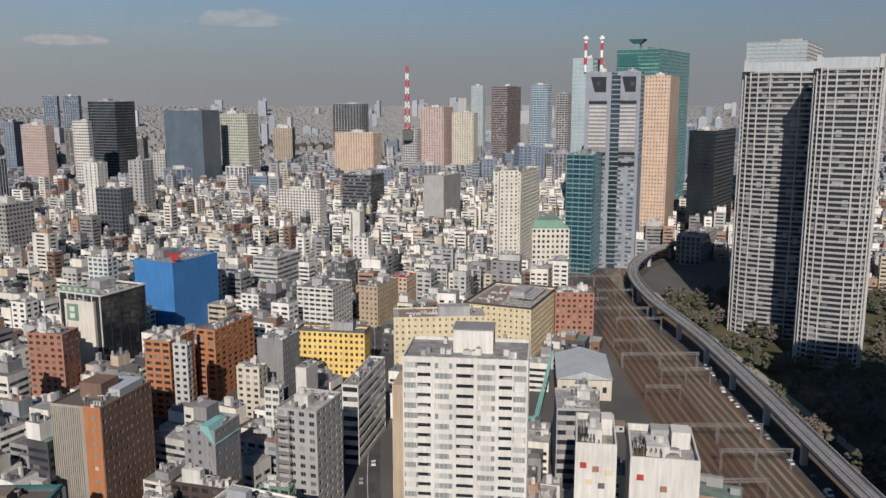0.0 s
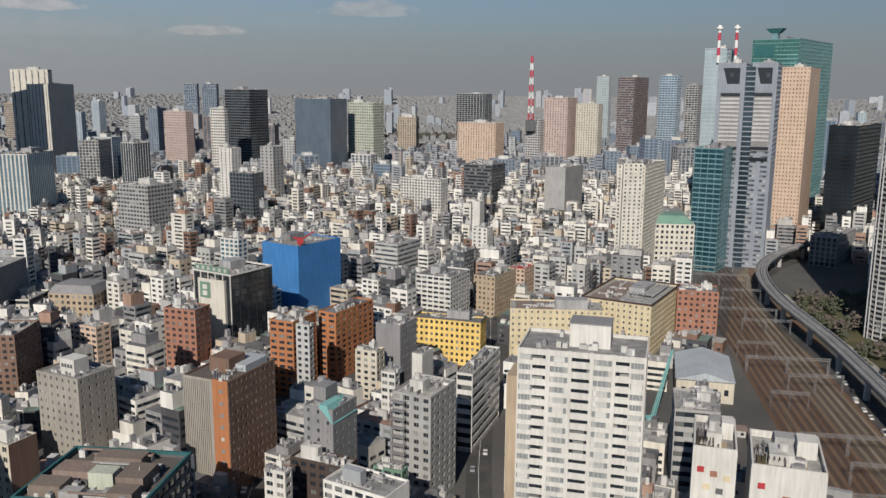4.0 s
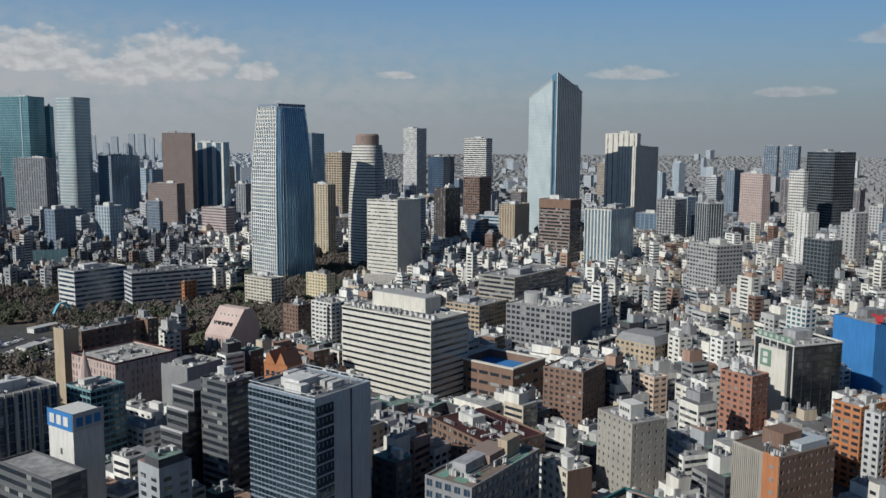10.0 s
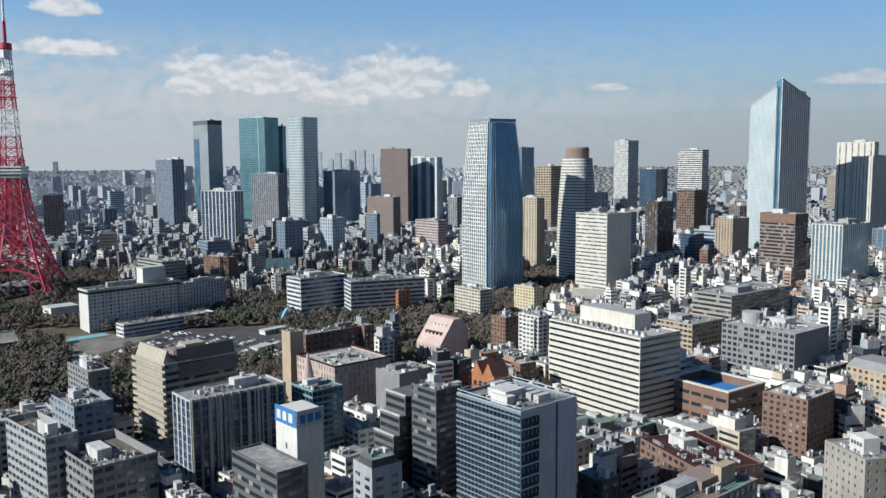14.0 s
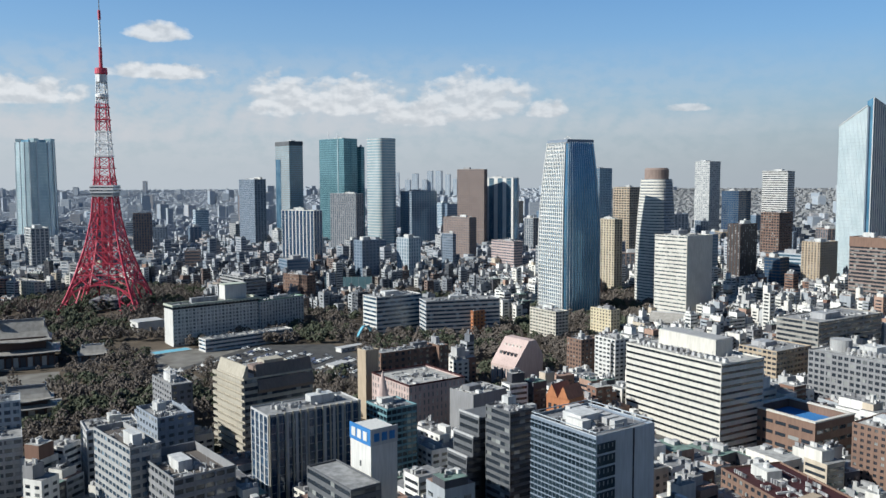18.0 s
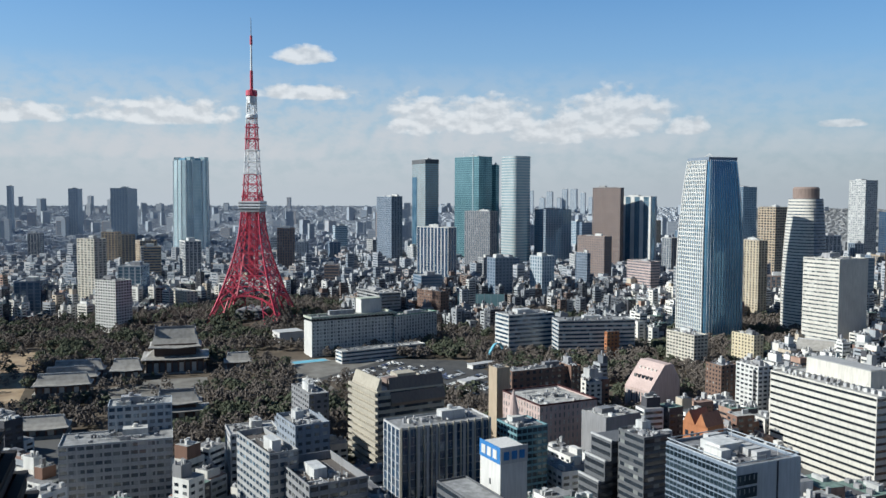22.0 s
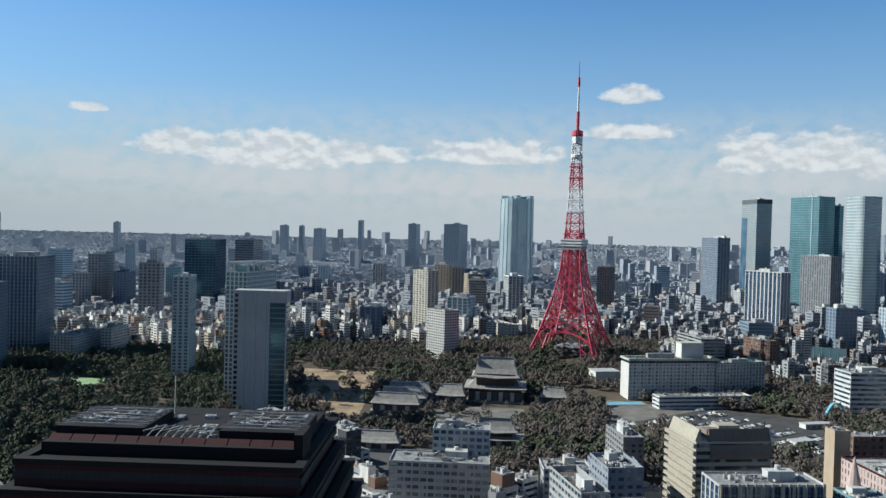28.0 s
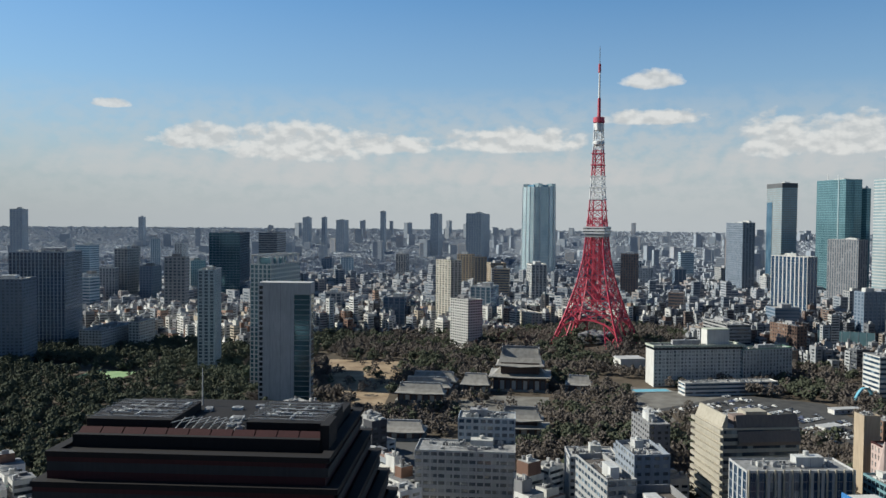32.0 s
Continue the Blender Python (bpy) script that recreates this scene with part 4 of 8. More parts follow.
building('pinkish stone office tower', -612.6, 1285.2, 49.9, 15.8, -22, 109.0, wall='pink', floor=4, bay=4, pier=0.5, band=0.4, units=2, name='office_tower', glass='window_mid')
building('white stepped office in the dense city', -558.7, 1319.0, 28.3, 8.9, -17, 113.7, wall='white', floor=4.6, bay=5, pier=0.3, band=0.5, units=2, name='office_tower')
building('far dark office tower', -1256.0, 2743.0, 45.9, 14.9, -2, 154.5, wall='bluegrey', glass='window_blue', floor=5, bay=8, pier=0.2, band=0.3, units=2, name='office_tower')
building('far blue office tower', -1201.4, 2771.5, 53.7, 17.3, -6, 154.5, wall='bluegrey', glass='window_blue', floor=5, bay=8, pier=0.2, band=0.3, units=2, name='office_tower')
building('wide peach stone office', -152.5, 1525.0, 76.8, 33.7, -22, 87.6, wall='peach', floor=4.6, bay=5, pier=0.65, band=0.3, units=2, name='office_tower', glass='window_mid')
building('dark office tower with pale edge', -218.9, 2021.7, 77.8, 34.6, -22, 134.7, wall='grey', glass='curtain_dark', floor=4.6, bay=8, pier=0.15, band=0.2, units=2, name='office_tower')
building('slim office with roof mast', -57.4, 1617.1, 29.2, 26.8, -22, 91.6, wall='lightgrey', floor=4.6, bay=5, pier=0.3, band=0.4, units=2, name='office_tower')
building('pink granite tower in the dense city', -11.6, 1631.8, 47.3, 49.4, -22, 131.4, wall='pink', floor=4.6, bay=5, pier=0.6, band=0.4, units=2, name='office_tower', glass='window_mid')
building('cream office in the dense city', 41.8, 1618.7, 43.2, 25.1, -22, 120.9, wall='cream', floor=4.6, bay=5, pier=0.6, band=0.4, units=2, name='office_tower', glass='window_mid')
building('striped pinkish tower in the dense city', 133.0, 1795.4, 33.9, 94.9, -22, 171.5, wall='umber', glass='window_blue', floor=4.6, bay=6, pier=0.05, band=0.5, units=2, name='office_tower')
building('blue glass far tower', 202.8, 1760.2, 35.5, 35.7, -22, 174.7, wall='steel', glass='curtain_blue', floor=4.6, bay=6, pier=0.1, band=0.3, units=2, name='office_tower')
building('pale far tower in the dense city', 91.8, 2213.9, 32.3, 22.0, -22, 178.5, wall='lightgrey', glass='curtain_pale', floor=4.6, bay=6, pier=0.1, band=0.3, units=2, name='office_tower')
building('grey far tower in the dense city', 254.8, 1801.9, 24.0, 34.9, -22, 156.9, wall='grey', floor=4.6, bay=6, pier=0.2, band=0.4, units=2, name='office_tower')
capped_office = building('red-brown office tower with banded windows', -626.9, 807.1, 42.2, 26.7, 8, 86.9, wall='umber', glass='window_dark', floor=4, pier=0, band=0.45, name='office_tower', top=10)
building('tall grey-beige apartment tower pair', -789.0, 1177.1, 53.5, 17.3, 14, 171.0, wall='offwhite', floor=3.4, bay=9, pier=0.8, band=0.04, name='apartment_tower', glass='window_mid')
# off-white wall and paled glass put haze into this tower's colour
building('dark grey apartment tower', -774.2, 1201.4, 30.0, 94.3, 10, 150.0, wall='offwhite', floor=3.4, bay=5, pier=0.8, band=0.05, name='apartment_tower', glass='window_hazed')
building('white and glass office block', -557.7, 809.5, 33.2, 57.2, 8, 80.4, wall='offwhite', glass='curtain_blue', floor=4, bay=4, pier=0.38, band=0.03, name='office_tower')
plain_office = building('white office tower with plain end walls', -686.9, 595.4, 40.7, 42.0, 12, 92.8, wall='offwhite', floor=4, bay=4, pier=0, band=0.66, blank='x+', name='office_tower', glass='window_mid')
building('slim pale tower with stepped top', -1499.0, 1365.2, 40.4, 38.2, 10, 189.6, wall='lightgrey', glass='window_pale', floor=4.6, bay=6, pier=0.2, band=0.4, units=2, name='office_tower')
building('white striped far tower', -1324.2, 1399.7, 59.9, 25.0, 10, 166.3, wall='white', glass='window_dark', floor=4.6, pier=0, band=0.5, units=2, bay=5, name='office_tower')
building('navy blue glass block', -1385.6, 1343.3, 42.8, 42.9, 10, 124.6, wall='darkgrey', glass='curtain_navy', floor=4.6, bay=6, pier=0.05, band=0.2, units=2, name='office_tower')
building('brown far office in the dense city', -1049.0, 1107.7, 34.5, 38.5, 10, 94.1, wall='brown', floor=4.6, bay=5, pier=0.3, band=0.4, units=2, name='office_tower')
building('dark brown apartment tower', -834.7, 821.2, 19.0, 37.6, 12, 91.8, wall='darkbrown', glass='window_mid', floor=3.2, bay=5, pier=0.5, band=0.3, name='apartment_tower')
building('dark blue low tower', -799.9, 846.7, 22.4, 20.9, 12, 49.9, wall='darkgrey', glass='curtain_navy', floor=4, bay=6, pier=0.05, band=0.2, units=2, name='office_tower')
building('beige tower with dark side', -907.1, 656.8, 42.7, 15.3, 12, 98.7, wall='beige', floor=3.2, bay=5, pier=0.45, band=0.4, name='apartment_tower')
building('gold and dark office tower', -1293.5, 984.4, 39.0, 33.7, 12, 135.2, wall='tan', glass='window_dark', floor=4.6, bay=6, pier=0.3, band=0.4, units=2, name='office_tower')
building('grey far tower pair', -1901.0, 1353.4, 45.0, 49.6, 12, 179.7, wall='bluegrey', glass='curtain_blue', floor=4.6, bay=6, pier=0.2, band=0.3, units=2, name='office_tower')
building('grey brown apartment block', -768.5, 887.0, 25.2, 40.0, 10, 70.8, wall='tan', floor=3.2, bay=4, pier=0.5, band=0.4, units=2, name='office_tower')
building('grey glass block in the dense city', -647.2, 1096.6, 28.1, 38.3, 4, 74.8, wall='grey', glass='window_dark', floor=4, bay=5, pier=0.3, band=0.3, units=2, name='office_tower')
building('dark glass block with pale stripes', -572.8, 1071.0, 29.8, 17.1, 0, 66.9, wall='lightgrey', glass='curtain_dark', floor=4, bay=5, pier=0.2, band=0.1, units=2, name='office_tower')
stripe_office = building('white office with black horizontal ribbon windows', -381.6, 338.8, 73.3, 34.8, 6, 50.3, clear=0.02, wall='offwhite', glass='window_plain', floor=3.9, pier=0, band=0.62, units=6, house=False, panes=False, rows=True)
STRIPE_W, STRIPE_D, STRIPE_H = 73.3, 34.8, 50.3
deep_office = building('grey office with deep square windows', -378.7, 482.4, 53.8, 43.7, 8, 36.2, wall='midgrey', floor=3.9, bay=4.2, pier=0.3, band=0.42, blankmat='midgrey', panes=True, units=8, blank='x+', clear=0.1)
DEEP_W, DEEP_D, DEEP_H = 53.8, 43.7, 36.2
building('grey office with ribbon windows and roof masts', -481.8, 570.3, 36.8, 86.9, 8, 40.3, wall='mesh_grey', glass='window_dark', floor=4, pier=0, band=0.5, rows=True)
building('brown tiled apartment block', -260.4, 350.8, 22.7, 26.5, 10, 36.9, wall='brown', floor=3.0, bay=3.4, pier=0.5, band=0.5, panes=True, clear=0.1, name='apartment_block')
school = building('beige school with dark mansard roof', -306.3, 490.7, 30.9, 24.3, 0, 19.9, wall='tan', floor=3.6, bay=4, pier=0.5, band=0.5, panes=True, clear=0.1)
SCHOOL_W, SCHOOL_D, SCHOOL_H = 30.9, 24.3, 19.9
building('white low office with flat roof', -349.8, 496.0, 19.7, 27.8, 6, 13.7, wall='offwhite', floor=3.8, pier=0, band=0.5, rows=True, clear=0.1)
glass_office = building('dark glass office with blinds and blue-grey cladding', -238.1, 167.4, 32.0, 27.7, 10, 67.3, wall='slate', glass='curtain_dark', floor=3.8, bay=1.9, pier=0.05, band=0.1, blankmat='steel', blank='x+', rows=True, clear=0.1, name='office_tower')
GLASS_W, GLASS_D, GLASS_H = 32.0, 27.7, 67.3
building('grey stepped apartment block', -300.5, 170.5, 16.1, 13.5, 10, 56.3, wall='darkgrey', floor=3.0, bay=5, pier=0, band=0.45, rows=True, clear=0.1, name='apartment_block')
deck_office = building('blue-grey office with green roof deck', -173.9, 188.5, 17.0, 40.2, 10, 51.3, wall='midgrey', roof='roof_brown', glass='window_blue', floor=3.6, bay=3.2, pier=0.35, band=0.4, panes=True, units=12, clear=0.1)
DECK_W, DECK_D, DECK_H = 17.0, 40.2, 51.3
edge_office = building('office with brown roof plant and teal edge', -117.5, 193.4, 33.7, 30.3, 2, 48.1, wall='darkgrey', roof='dark_roof', glass='window_plain', floor=3.8, bay=3.2, pier=0.2, band=0.4, trim='deepteal', units=4, house=False, rows=True, clear=0.1)
EDGE_W, EDGE_D, EDGE_H = 33.7, 30.3, 48.1
building('beige office block in the dense city', -457.0, 484.5, 32.3, 41.0, 8, 27.1, wall='tan', floor=3.6, bay=4, pier=0.2, band=0.5, rows=True, clear=0.1)
building('slim white apartment block', -490.7, 363.0, 11.4, 17.7, 10, 34.9, wall='white', floor=3, bay=4, pier=0.3, band=0.5, rows=True, clear=0.1, name='apartment_block')
dark_top = building('blue glass tower with dark top', -1874.6, 491.1, 67.9, 33.7, 12, 235.7, wall='midgrey', glass='curtain_pale', floor=4.6, bay=5, pier=0.12, band=0.35, units=2, name='office_tower')
teal_glass = building('teal glass office tower', -1706.6, 552.0, 83.3, 35.3, 20, 235.1, wall='teal', glass='curtain_teal', floor=4.6, bay=5, pier=0.06, band=0.2, units=2, name='office_tower')
building('dark teal glass wing', -1688.0, 594.4, 17.7, 8.7, 20, 218.5, wall='teal', glass='curtain_teal', floor=4.6, bay=5, pier=0.06, band=0.2, units=2, name='office_tower')
building('dark office with white vertical ribs', -1280.7, 354.1, 64.9, 20.4, 34, 103.9, wall='white', glass='curtain_navy', floor=4, bay=7, pier=0.22, band=0.04, units=2, name='office_tower')
building('brown grey apartment tower', -1546.4, 516.4, 66.5, 21.4, 29, 124.2, wall='midgrey', floor=4.6, bay=5, pier=0.45, band=0.12, units=2, glass='window_hazed', name='office_tower')
building('slate blue apartment towers', -1799.5, 390.9, 79.4, 25.8, 12, 151.5, wall='slate', floor=4.6, bay=6, pier=0.4, band=0.3, units=2, glass='window_hazed', name='office_tower')
building('dark apartment tower in the dense city', -1592.7, 686.5, 43.9, 60.4, 8, 127.0, wall='bluegrey', glass='curtain_blue', floor=4.6, bay=6, pier=0.4, band=0.3, units=2, name='office_tower')
building('brown gridded office tower', -1532.8, 779.4, 58.4, 18.8, 41, 170.6, wall='umber', floor=4.6, bay=5, pier=0.5, band=0.5, units=2, glass='window_hazed', name='office_tower')
building('office tower with pale gate-like front', -1527.5, 847.5, 64.9, 20.5, 26, 153.5, wall='white', glass='curtain_blue', floor=4.6, bay=20, pier=0.42, band=0.04, units=2, name='office_tower')
building('brown office tower in the dense city', -1280.9, 627.2, 58.5, 18.9, 23, 87.5, wall='umber', floor=4, bay=4, pier=0.5, band=0.4, units=2, glass='window_hazed', name='office_tower')
building('small teal-grey office tower', -1184.7, 561.4, 23.9, 7.5, 21, 66.3, wall='slate', glass='window_hazed', floor=4, bay=4, pier=0.3, band=0.4, units=2, name='office_tower')
building('pinkish brown office in the dense city', -1112.5, 623.9, 52.9, 16.7, 11, 58.3, wall='pink', floor=4, bay=4, pier=0.1, band=0.5, units=2, glass='window_hazed', name='office_tower')
hotel = building('long white hotel with rows of small windows', -804.6, 136.1, 18.0, 86.5, 16, 37.2, wall='white', floor=3.3, bay=3.6, pier=0.42, band=0.42, panes=True, trim='green', name='hotel', glass='window_mid')
HOTEL_W, HOTEL_D, HOTEL_H = 18.0, 86.5, 37.2
# wing greyer than the white hotel: its shade is put into the wall colour
building('white hotel wing with rows of small windows', -823.7, 201.8, 14.0, 55.7, 26, 33.1, wall='lightgrey', floor=3.3, bay=3.6, pier=0.5, band=0.3, trim='green', name='hotel', glass='window_mid')
building('long white low terrace pavilion', -765.3, 158.6, 14.0, 86.9, 16, 11.4, wall='white', glass='window_blue', floor=4, pier=0, band=0.5, house=False, units=1, rows=True)
building('white research building with ribbon windows', -767.2, 302.0, 26.2, 51.4, 10, 38.3, wall='white', glass='window_blue', floor=4, pier=0, band=0.5, rows=True)
building('long white research building', -729.5, 357.1, 23.7, 74.5, -8, 35.5, wall='lightgrey', glass='window_blue', floor=4, pier=0, band=0.5, rows=True)
building('white apartment tower with grid', -492.9, 363.2, 21.6, 12.9, 6, 37.1, wall='white', floor=3, bay=4, pier=0.3, band=0.5, rows=True, clear=0.1, name='apartment_block')
step_office = building('beige office with long ribbon windows', -457.5, 104.2, 33.7, 41.1, 14, 46.7, house=False, units=0, wall='stone', glass='window_dark', floor=3.8, pier=0, band=0.5, rows=True, clear=0.1)
STEP_W, STEP_D, STEP_H = 33.7, 41.1, 46.7
checker = building('dark checkered glass office', -384.2, 107.0, 19.8, 47.8, 10, 44.5, wall='lightgrey', glass='curtain_navy', floor=4, bay=5, pier=0.28, band=0.03, panes=True, units=12, clear=0.1)
building('tan windowless slab tower', -495.7, 178.4, 10.4, 9.4, 10, 44.2, wall='tan', units=0, house=False, blank='x+ x- y+ y-', rows=True, clear=0.1)
building('brown low slab in the dense city', -516.8, 215.7, 14.0, 53.4, 10, 38.1, wall='brown', floor=4, bay=5, pier=0.5, band=0.5, rows=True, clear=0.1)
building('white office with narrow slit windows', -467.5, 200.3, 42.3, 40.0, 10, 30.7, wall='pink', floor=4.2, bay=3.0, pier=0.62, band=0.35, panes=True, trim='maroon', house=False, clear=0.1, glass='window_pale')
building('low office with plain pale roof', -300.2, 97.5, 33.2, 13.1, 12, 38.6, wall='darkgrey', glass='window_dark', floor=3.8, pier=0, band=0.5, house=False, units=-1, rows=True, clear=0.1)
building('windowless grey slab in the dense city', -418.2, 216.3, 20.4, 24.7, 14, 32.3, wall='midgrey', units=3, blank='x+ x- y+ y-', rows=True, clear=0.1)
frame_tower = building('pale green glass tower with framed crown', -757.1, -251.2, 62.7, 20.4, -7, 109.8, wall='white', glass='curtain_teal', floor=4, bay=4, pier=0.32, band=0.22, rows=True, name='office_tower')
building('dark blue glass tower', -1454.2, -567.7, 115.3, 52.7, 12, 126.1, wall='slate', glass='curtain_deep', floor=4.6, bay=6, pier=0.06, band=0.15, units=2, name='office_tower')
building('dark grey tower with stepped top', -1663.0, -558.9, 104.2, 35.7, 8, 123.3, wall='grey', floor=4.6, bay=6, pier=0.05, band=0.5, units=2, glass='window_hazed', name='office_tower')
building('cream striped apartment tower with sunlit front', -1168.1, -138.2, 31.0, 20.0, 48, 95.9, wall='cream', floor=3.2, bay=6, pier=0.35, band=0.4, glass='window_mid', name='apartment_tower')
building('white apartment block in the dense city', -977.0, -94.5, 32.0, 22.0, 46, 59.8, wall='white', floor=3.1, bay=4, pier=0.35, band=0.45, name='apartment_block')
building('broad dark office block with gridded front', -920.4, -582.6, 65.1, 60.9, 14, 110.5, wall='steel', floor=4, bay=4, pier=0.28, band=0.12, units=2, name='office_tower', glass='curtain_navy')
# slate, steel and paled glass of these two stand in for bluish haze
building('grey apartment block with gridded windows', -804.1, -557.9, 41.3, 53.8, 14, 87.1, wall='slate', floor=3.4, bay=4, pier=0.4, band=0.45, units=2, name='office_tower', glass='window_hazed')
building('slim blue-grey apartment tower', -807.0, -336.1, 46.6, 16.1, 14, 100.0, wall='steel', floor=3.3, bay=5, pier=0.4, band=0.3, name='apartment_tower', glass='window_hazed')
# these far towers carry haze in their pale wall and glass colours
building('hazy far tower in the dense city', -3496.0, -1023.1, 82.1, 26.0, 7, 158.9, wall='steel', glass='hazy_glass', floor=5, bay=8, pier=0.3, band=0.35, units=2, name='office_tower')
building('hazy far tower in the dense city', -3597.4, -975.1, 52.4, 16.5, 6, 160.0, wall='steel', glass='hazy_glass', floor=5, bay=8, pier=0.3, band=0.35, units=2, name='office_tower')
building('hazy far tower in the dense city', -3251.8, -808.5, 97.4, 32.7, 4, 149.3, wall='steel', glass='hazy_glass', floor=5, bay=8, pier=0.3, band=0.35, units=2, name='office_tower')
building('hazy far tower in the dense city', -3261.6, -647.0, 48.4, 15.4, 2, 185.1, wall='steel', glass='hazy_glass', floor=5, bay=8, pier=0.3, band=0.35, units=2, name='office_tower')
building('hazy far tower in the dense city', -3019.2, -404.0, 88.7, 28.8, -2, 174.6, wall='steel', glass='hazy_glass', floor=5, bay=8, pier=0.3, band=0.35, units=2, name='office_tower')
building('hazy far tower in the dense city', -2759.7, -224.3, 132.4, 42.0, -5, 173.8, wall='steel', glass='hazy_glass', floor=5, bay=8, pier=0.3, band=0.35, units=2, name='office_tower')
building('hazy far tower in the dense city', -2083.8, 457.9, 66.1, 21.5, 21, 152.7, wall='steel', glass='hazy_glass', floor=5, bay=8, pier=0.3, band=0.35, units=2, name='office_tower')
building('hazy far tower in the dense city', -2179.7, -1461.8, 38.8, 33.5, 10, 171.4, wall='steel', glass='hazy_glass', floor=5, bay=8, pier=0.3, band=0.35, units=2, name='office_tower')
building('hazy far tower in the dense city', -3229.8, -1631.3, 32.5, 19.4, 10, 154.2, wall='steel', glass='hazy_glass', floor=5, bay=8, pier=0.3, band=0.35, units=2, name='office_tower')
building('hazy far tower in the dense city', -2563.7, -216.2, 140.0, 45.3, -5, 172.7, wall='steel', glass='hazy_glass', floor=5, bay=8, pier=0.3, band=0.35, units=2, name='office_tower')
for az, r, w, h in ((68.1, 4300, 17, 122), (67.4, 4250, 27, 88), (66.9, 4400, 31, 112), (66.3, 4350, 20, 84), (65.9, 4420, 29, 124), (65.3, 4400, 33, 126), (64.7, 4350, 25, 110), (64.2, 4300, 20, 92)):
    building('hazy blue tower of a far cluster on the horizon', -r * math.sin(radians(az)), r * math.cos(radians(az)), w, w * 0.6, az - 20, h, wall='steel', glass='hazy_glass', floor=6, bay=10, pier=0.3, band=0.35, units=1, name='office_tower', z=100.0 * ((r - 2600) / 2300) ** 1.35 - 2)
building('grey hospital block with ribbon windows', -429.8, -40.9, 22.0, 50.7, 2, 34.4, wall='lightgrey', glass='window_mid', floor=3.6, bay=4, pier=0.2, band=0.5, rows=True, clear=0.1)
building('white office with glass stair', -447.2, -31.4, 16.0, 30.1, 2, 46.8, wall='steel', glass='window_blue', floor=3.6, bay=4, pier=0.3, band=0.45, rows=True, clear=0.1)
building('white office with small windows and roof plant', -436.0, 22.8, 20.0, 24.3, 6, 32.3, wall='lightgrey', floor=3.6, bay=3.6, pier=0.4, band=0.5, units=8, rows=True, clear=0.1)
building('blue-grey office with roof plant and small windows', -455.6, 49.8, 20.0, 24.8, 6, 30.0, wall='bluegrey', floor=3.6, bay=3.6, pier=0.4, band=0.5, units=8, rows=True, clear=0.1)
sign_office = building('grey-brown office with white sign box on its roof', -191.4, 298.6, 23.1, 18.1, -18, 38.3, wall='mesh_grey', floor=3.4, bay=3.4, pier=0.72, band=0.6, units=5, rows=True, clear=0.1, glass='window_mid')
building('cream building with dark brown side', -167.8, 222.8, 14.7, 10.2, -16, 43.8, wall='cream', floor=3.2, bay=3.6, pier=0.5, band=0.5, blankmat='brown', panes=True, units=6, blank='x+', clear=0.1)
building('peach apartment block with balconies', -247.1, 400.8, 20.4, 9.5, -18, 25.7, wall='peach', floor=3, bay=4, pier=0.3, band=0.5, rows=True, clear=0.1, name='apartment_block')
building('dark brown sloping-roofed restaurant block', -240.7, 262.3, 43.4, 28.8, -10, 29.1, wall='brown', floor=3.4, bay=4, pier=0.4, band=0.5, roof='maroon', units=6, rows=True, clear=0.1)
building('white parking tower with green sign', -62.6, 371.1, 5.3, 11.4, -18, 29.7, wall='white', units=0, house=False, blank='x+ y-', rows=True, clear=0.1, name='parking_tower')
building('white stepped apartment block with dark windows', -66.9, 318.3, 6.4, 4.0, -16, 37.7, wall='white', floor=3, bay=4, pier=0.25, band=0.5, panes=True, clear=0.1, name='apartment_block')
building('cream apartment block with roof tanks', -87.0, 368.0, 11.4, 7.7, -16, 30.5, wall='cream', floor=3, bay=4, pier=0.5, band=0.5, rows=True, clear=0.1, name='apartment_block')
building('slim white stair tower of an apartment block', -118.5, 369.0, 7.2, 4.0, -14, 40.6, wall='lightgrey', floor=3, bay=3, pier=0.5, band=0.5, rows=True, clear=0.1, name='apartment_block')
building('small white building with dark windows', -86.5, 238.7, 7.8, 4.0, -15, 31.5, wall='white', floor=3, bay=3.5, pier=0.4, band=0.5, panes=True, clear=0.1, name='small_building')
building('dark brown apartment block with white lintels', -76.1, 253.9, 21.3, 8.0, -16, 28.9, wall='darkbrown', floor=3, bay=3.5, pier=0.4, band=0.5, panes=True, clear=0.1, name='apartment_block')
building('green tiled small building', -52.4, 248.7, 10.5, 4.0, -16, 30.1, wall='green', floor=3, bay=3.5, pier=0.3, band=0.5, panes=True, clear=0.1, name='small_building')
building('pale stepped white apartment block', -73.6, 512.7, 24.1, 28.2, -18, 36.2, wall='white', floor=3, bay=4, pier=0.2, band=0.5, rows=True, clear=0.1, name='apartment_block')
building('small hotel with bright red roof', -29.3, 611.8, 13.2, 21.8, -18, 20.7, wall='peach', floor=3.2, bay=3.4, pier=0.5, band=0.5, roof='red', units=0, house=False, rows=True, clear=0.1, name='hotel')
building('dark apartment block with white frames', -74.5, 606.4, 15.5, 16.6, -20, 32.3, wall='darkgrey', glass='window_mid', floor=3, bay=4, pier=0.15, band=0.3, rows=True, clear=0.1, name='apartment_block')
building('pale grey office with ribbon windows', -129.5, 647.1, 21.4, 33.7, -22, 30.0, wall='lightgrey', glass='window_mid', floor=3.8, pier=0, band=0.55, rows=True, clear=0.1)
building('white apartment tower with green windows', -216.2, 525.9, 15.6, 9.0, -20, 50.9, wall='white', glass='curtain_teal', floor=3, bay=4, pier=0.3, band=0.4, rows=True, clear=0.1, name='apartment_tower')
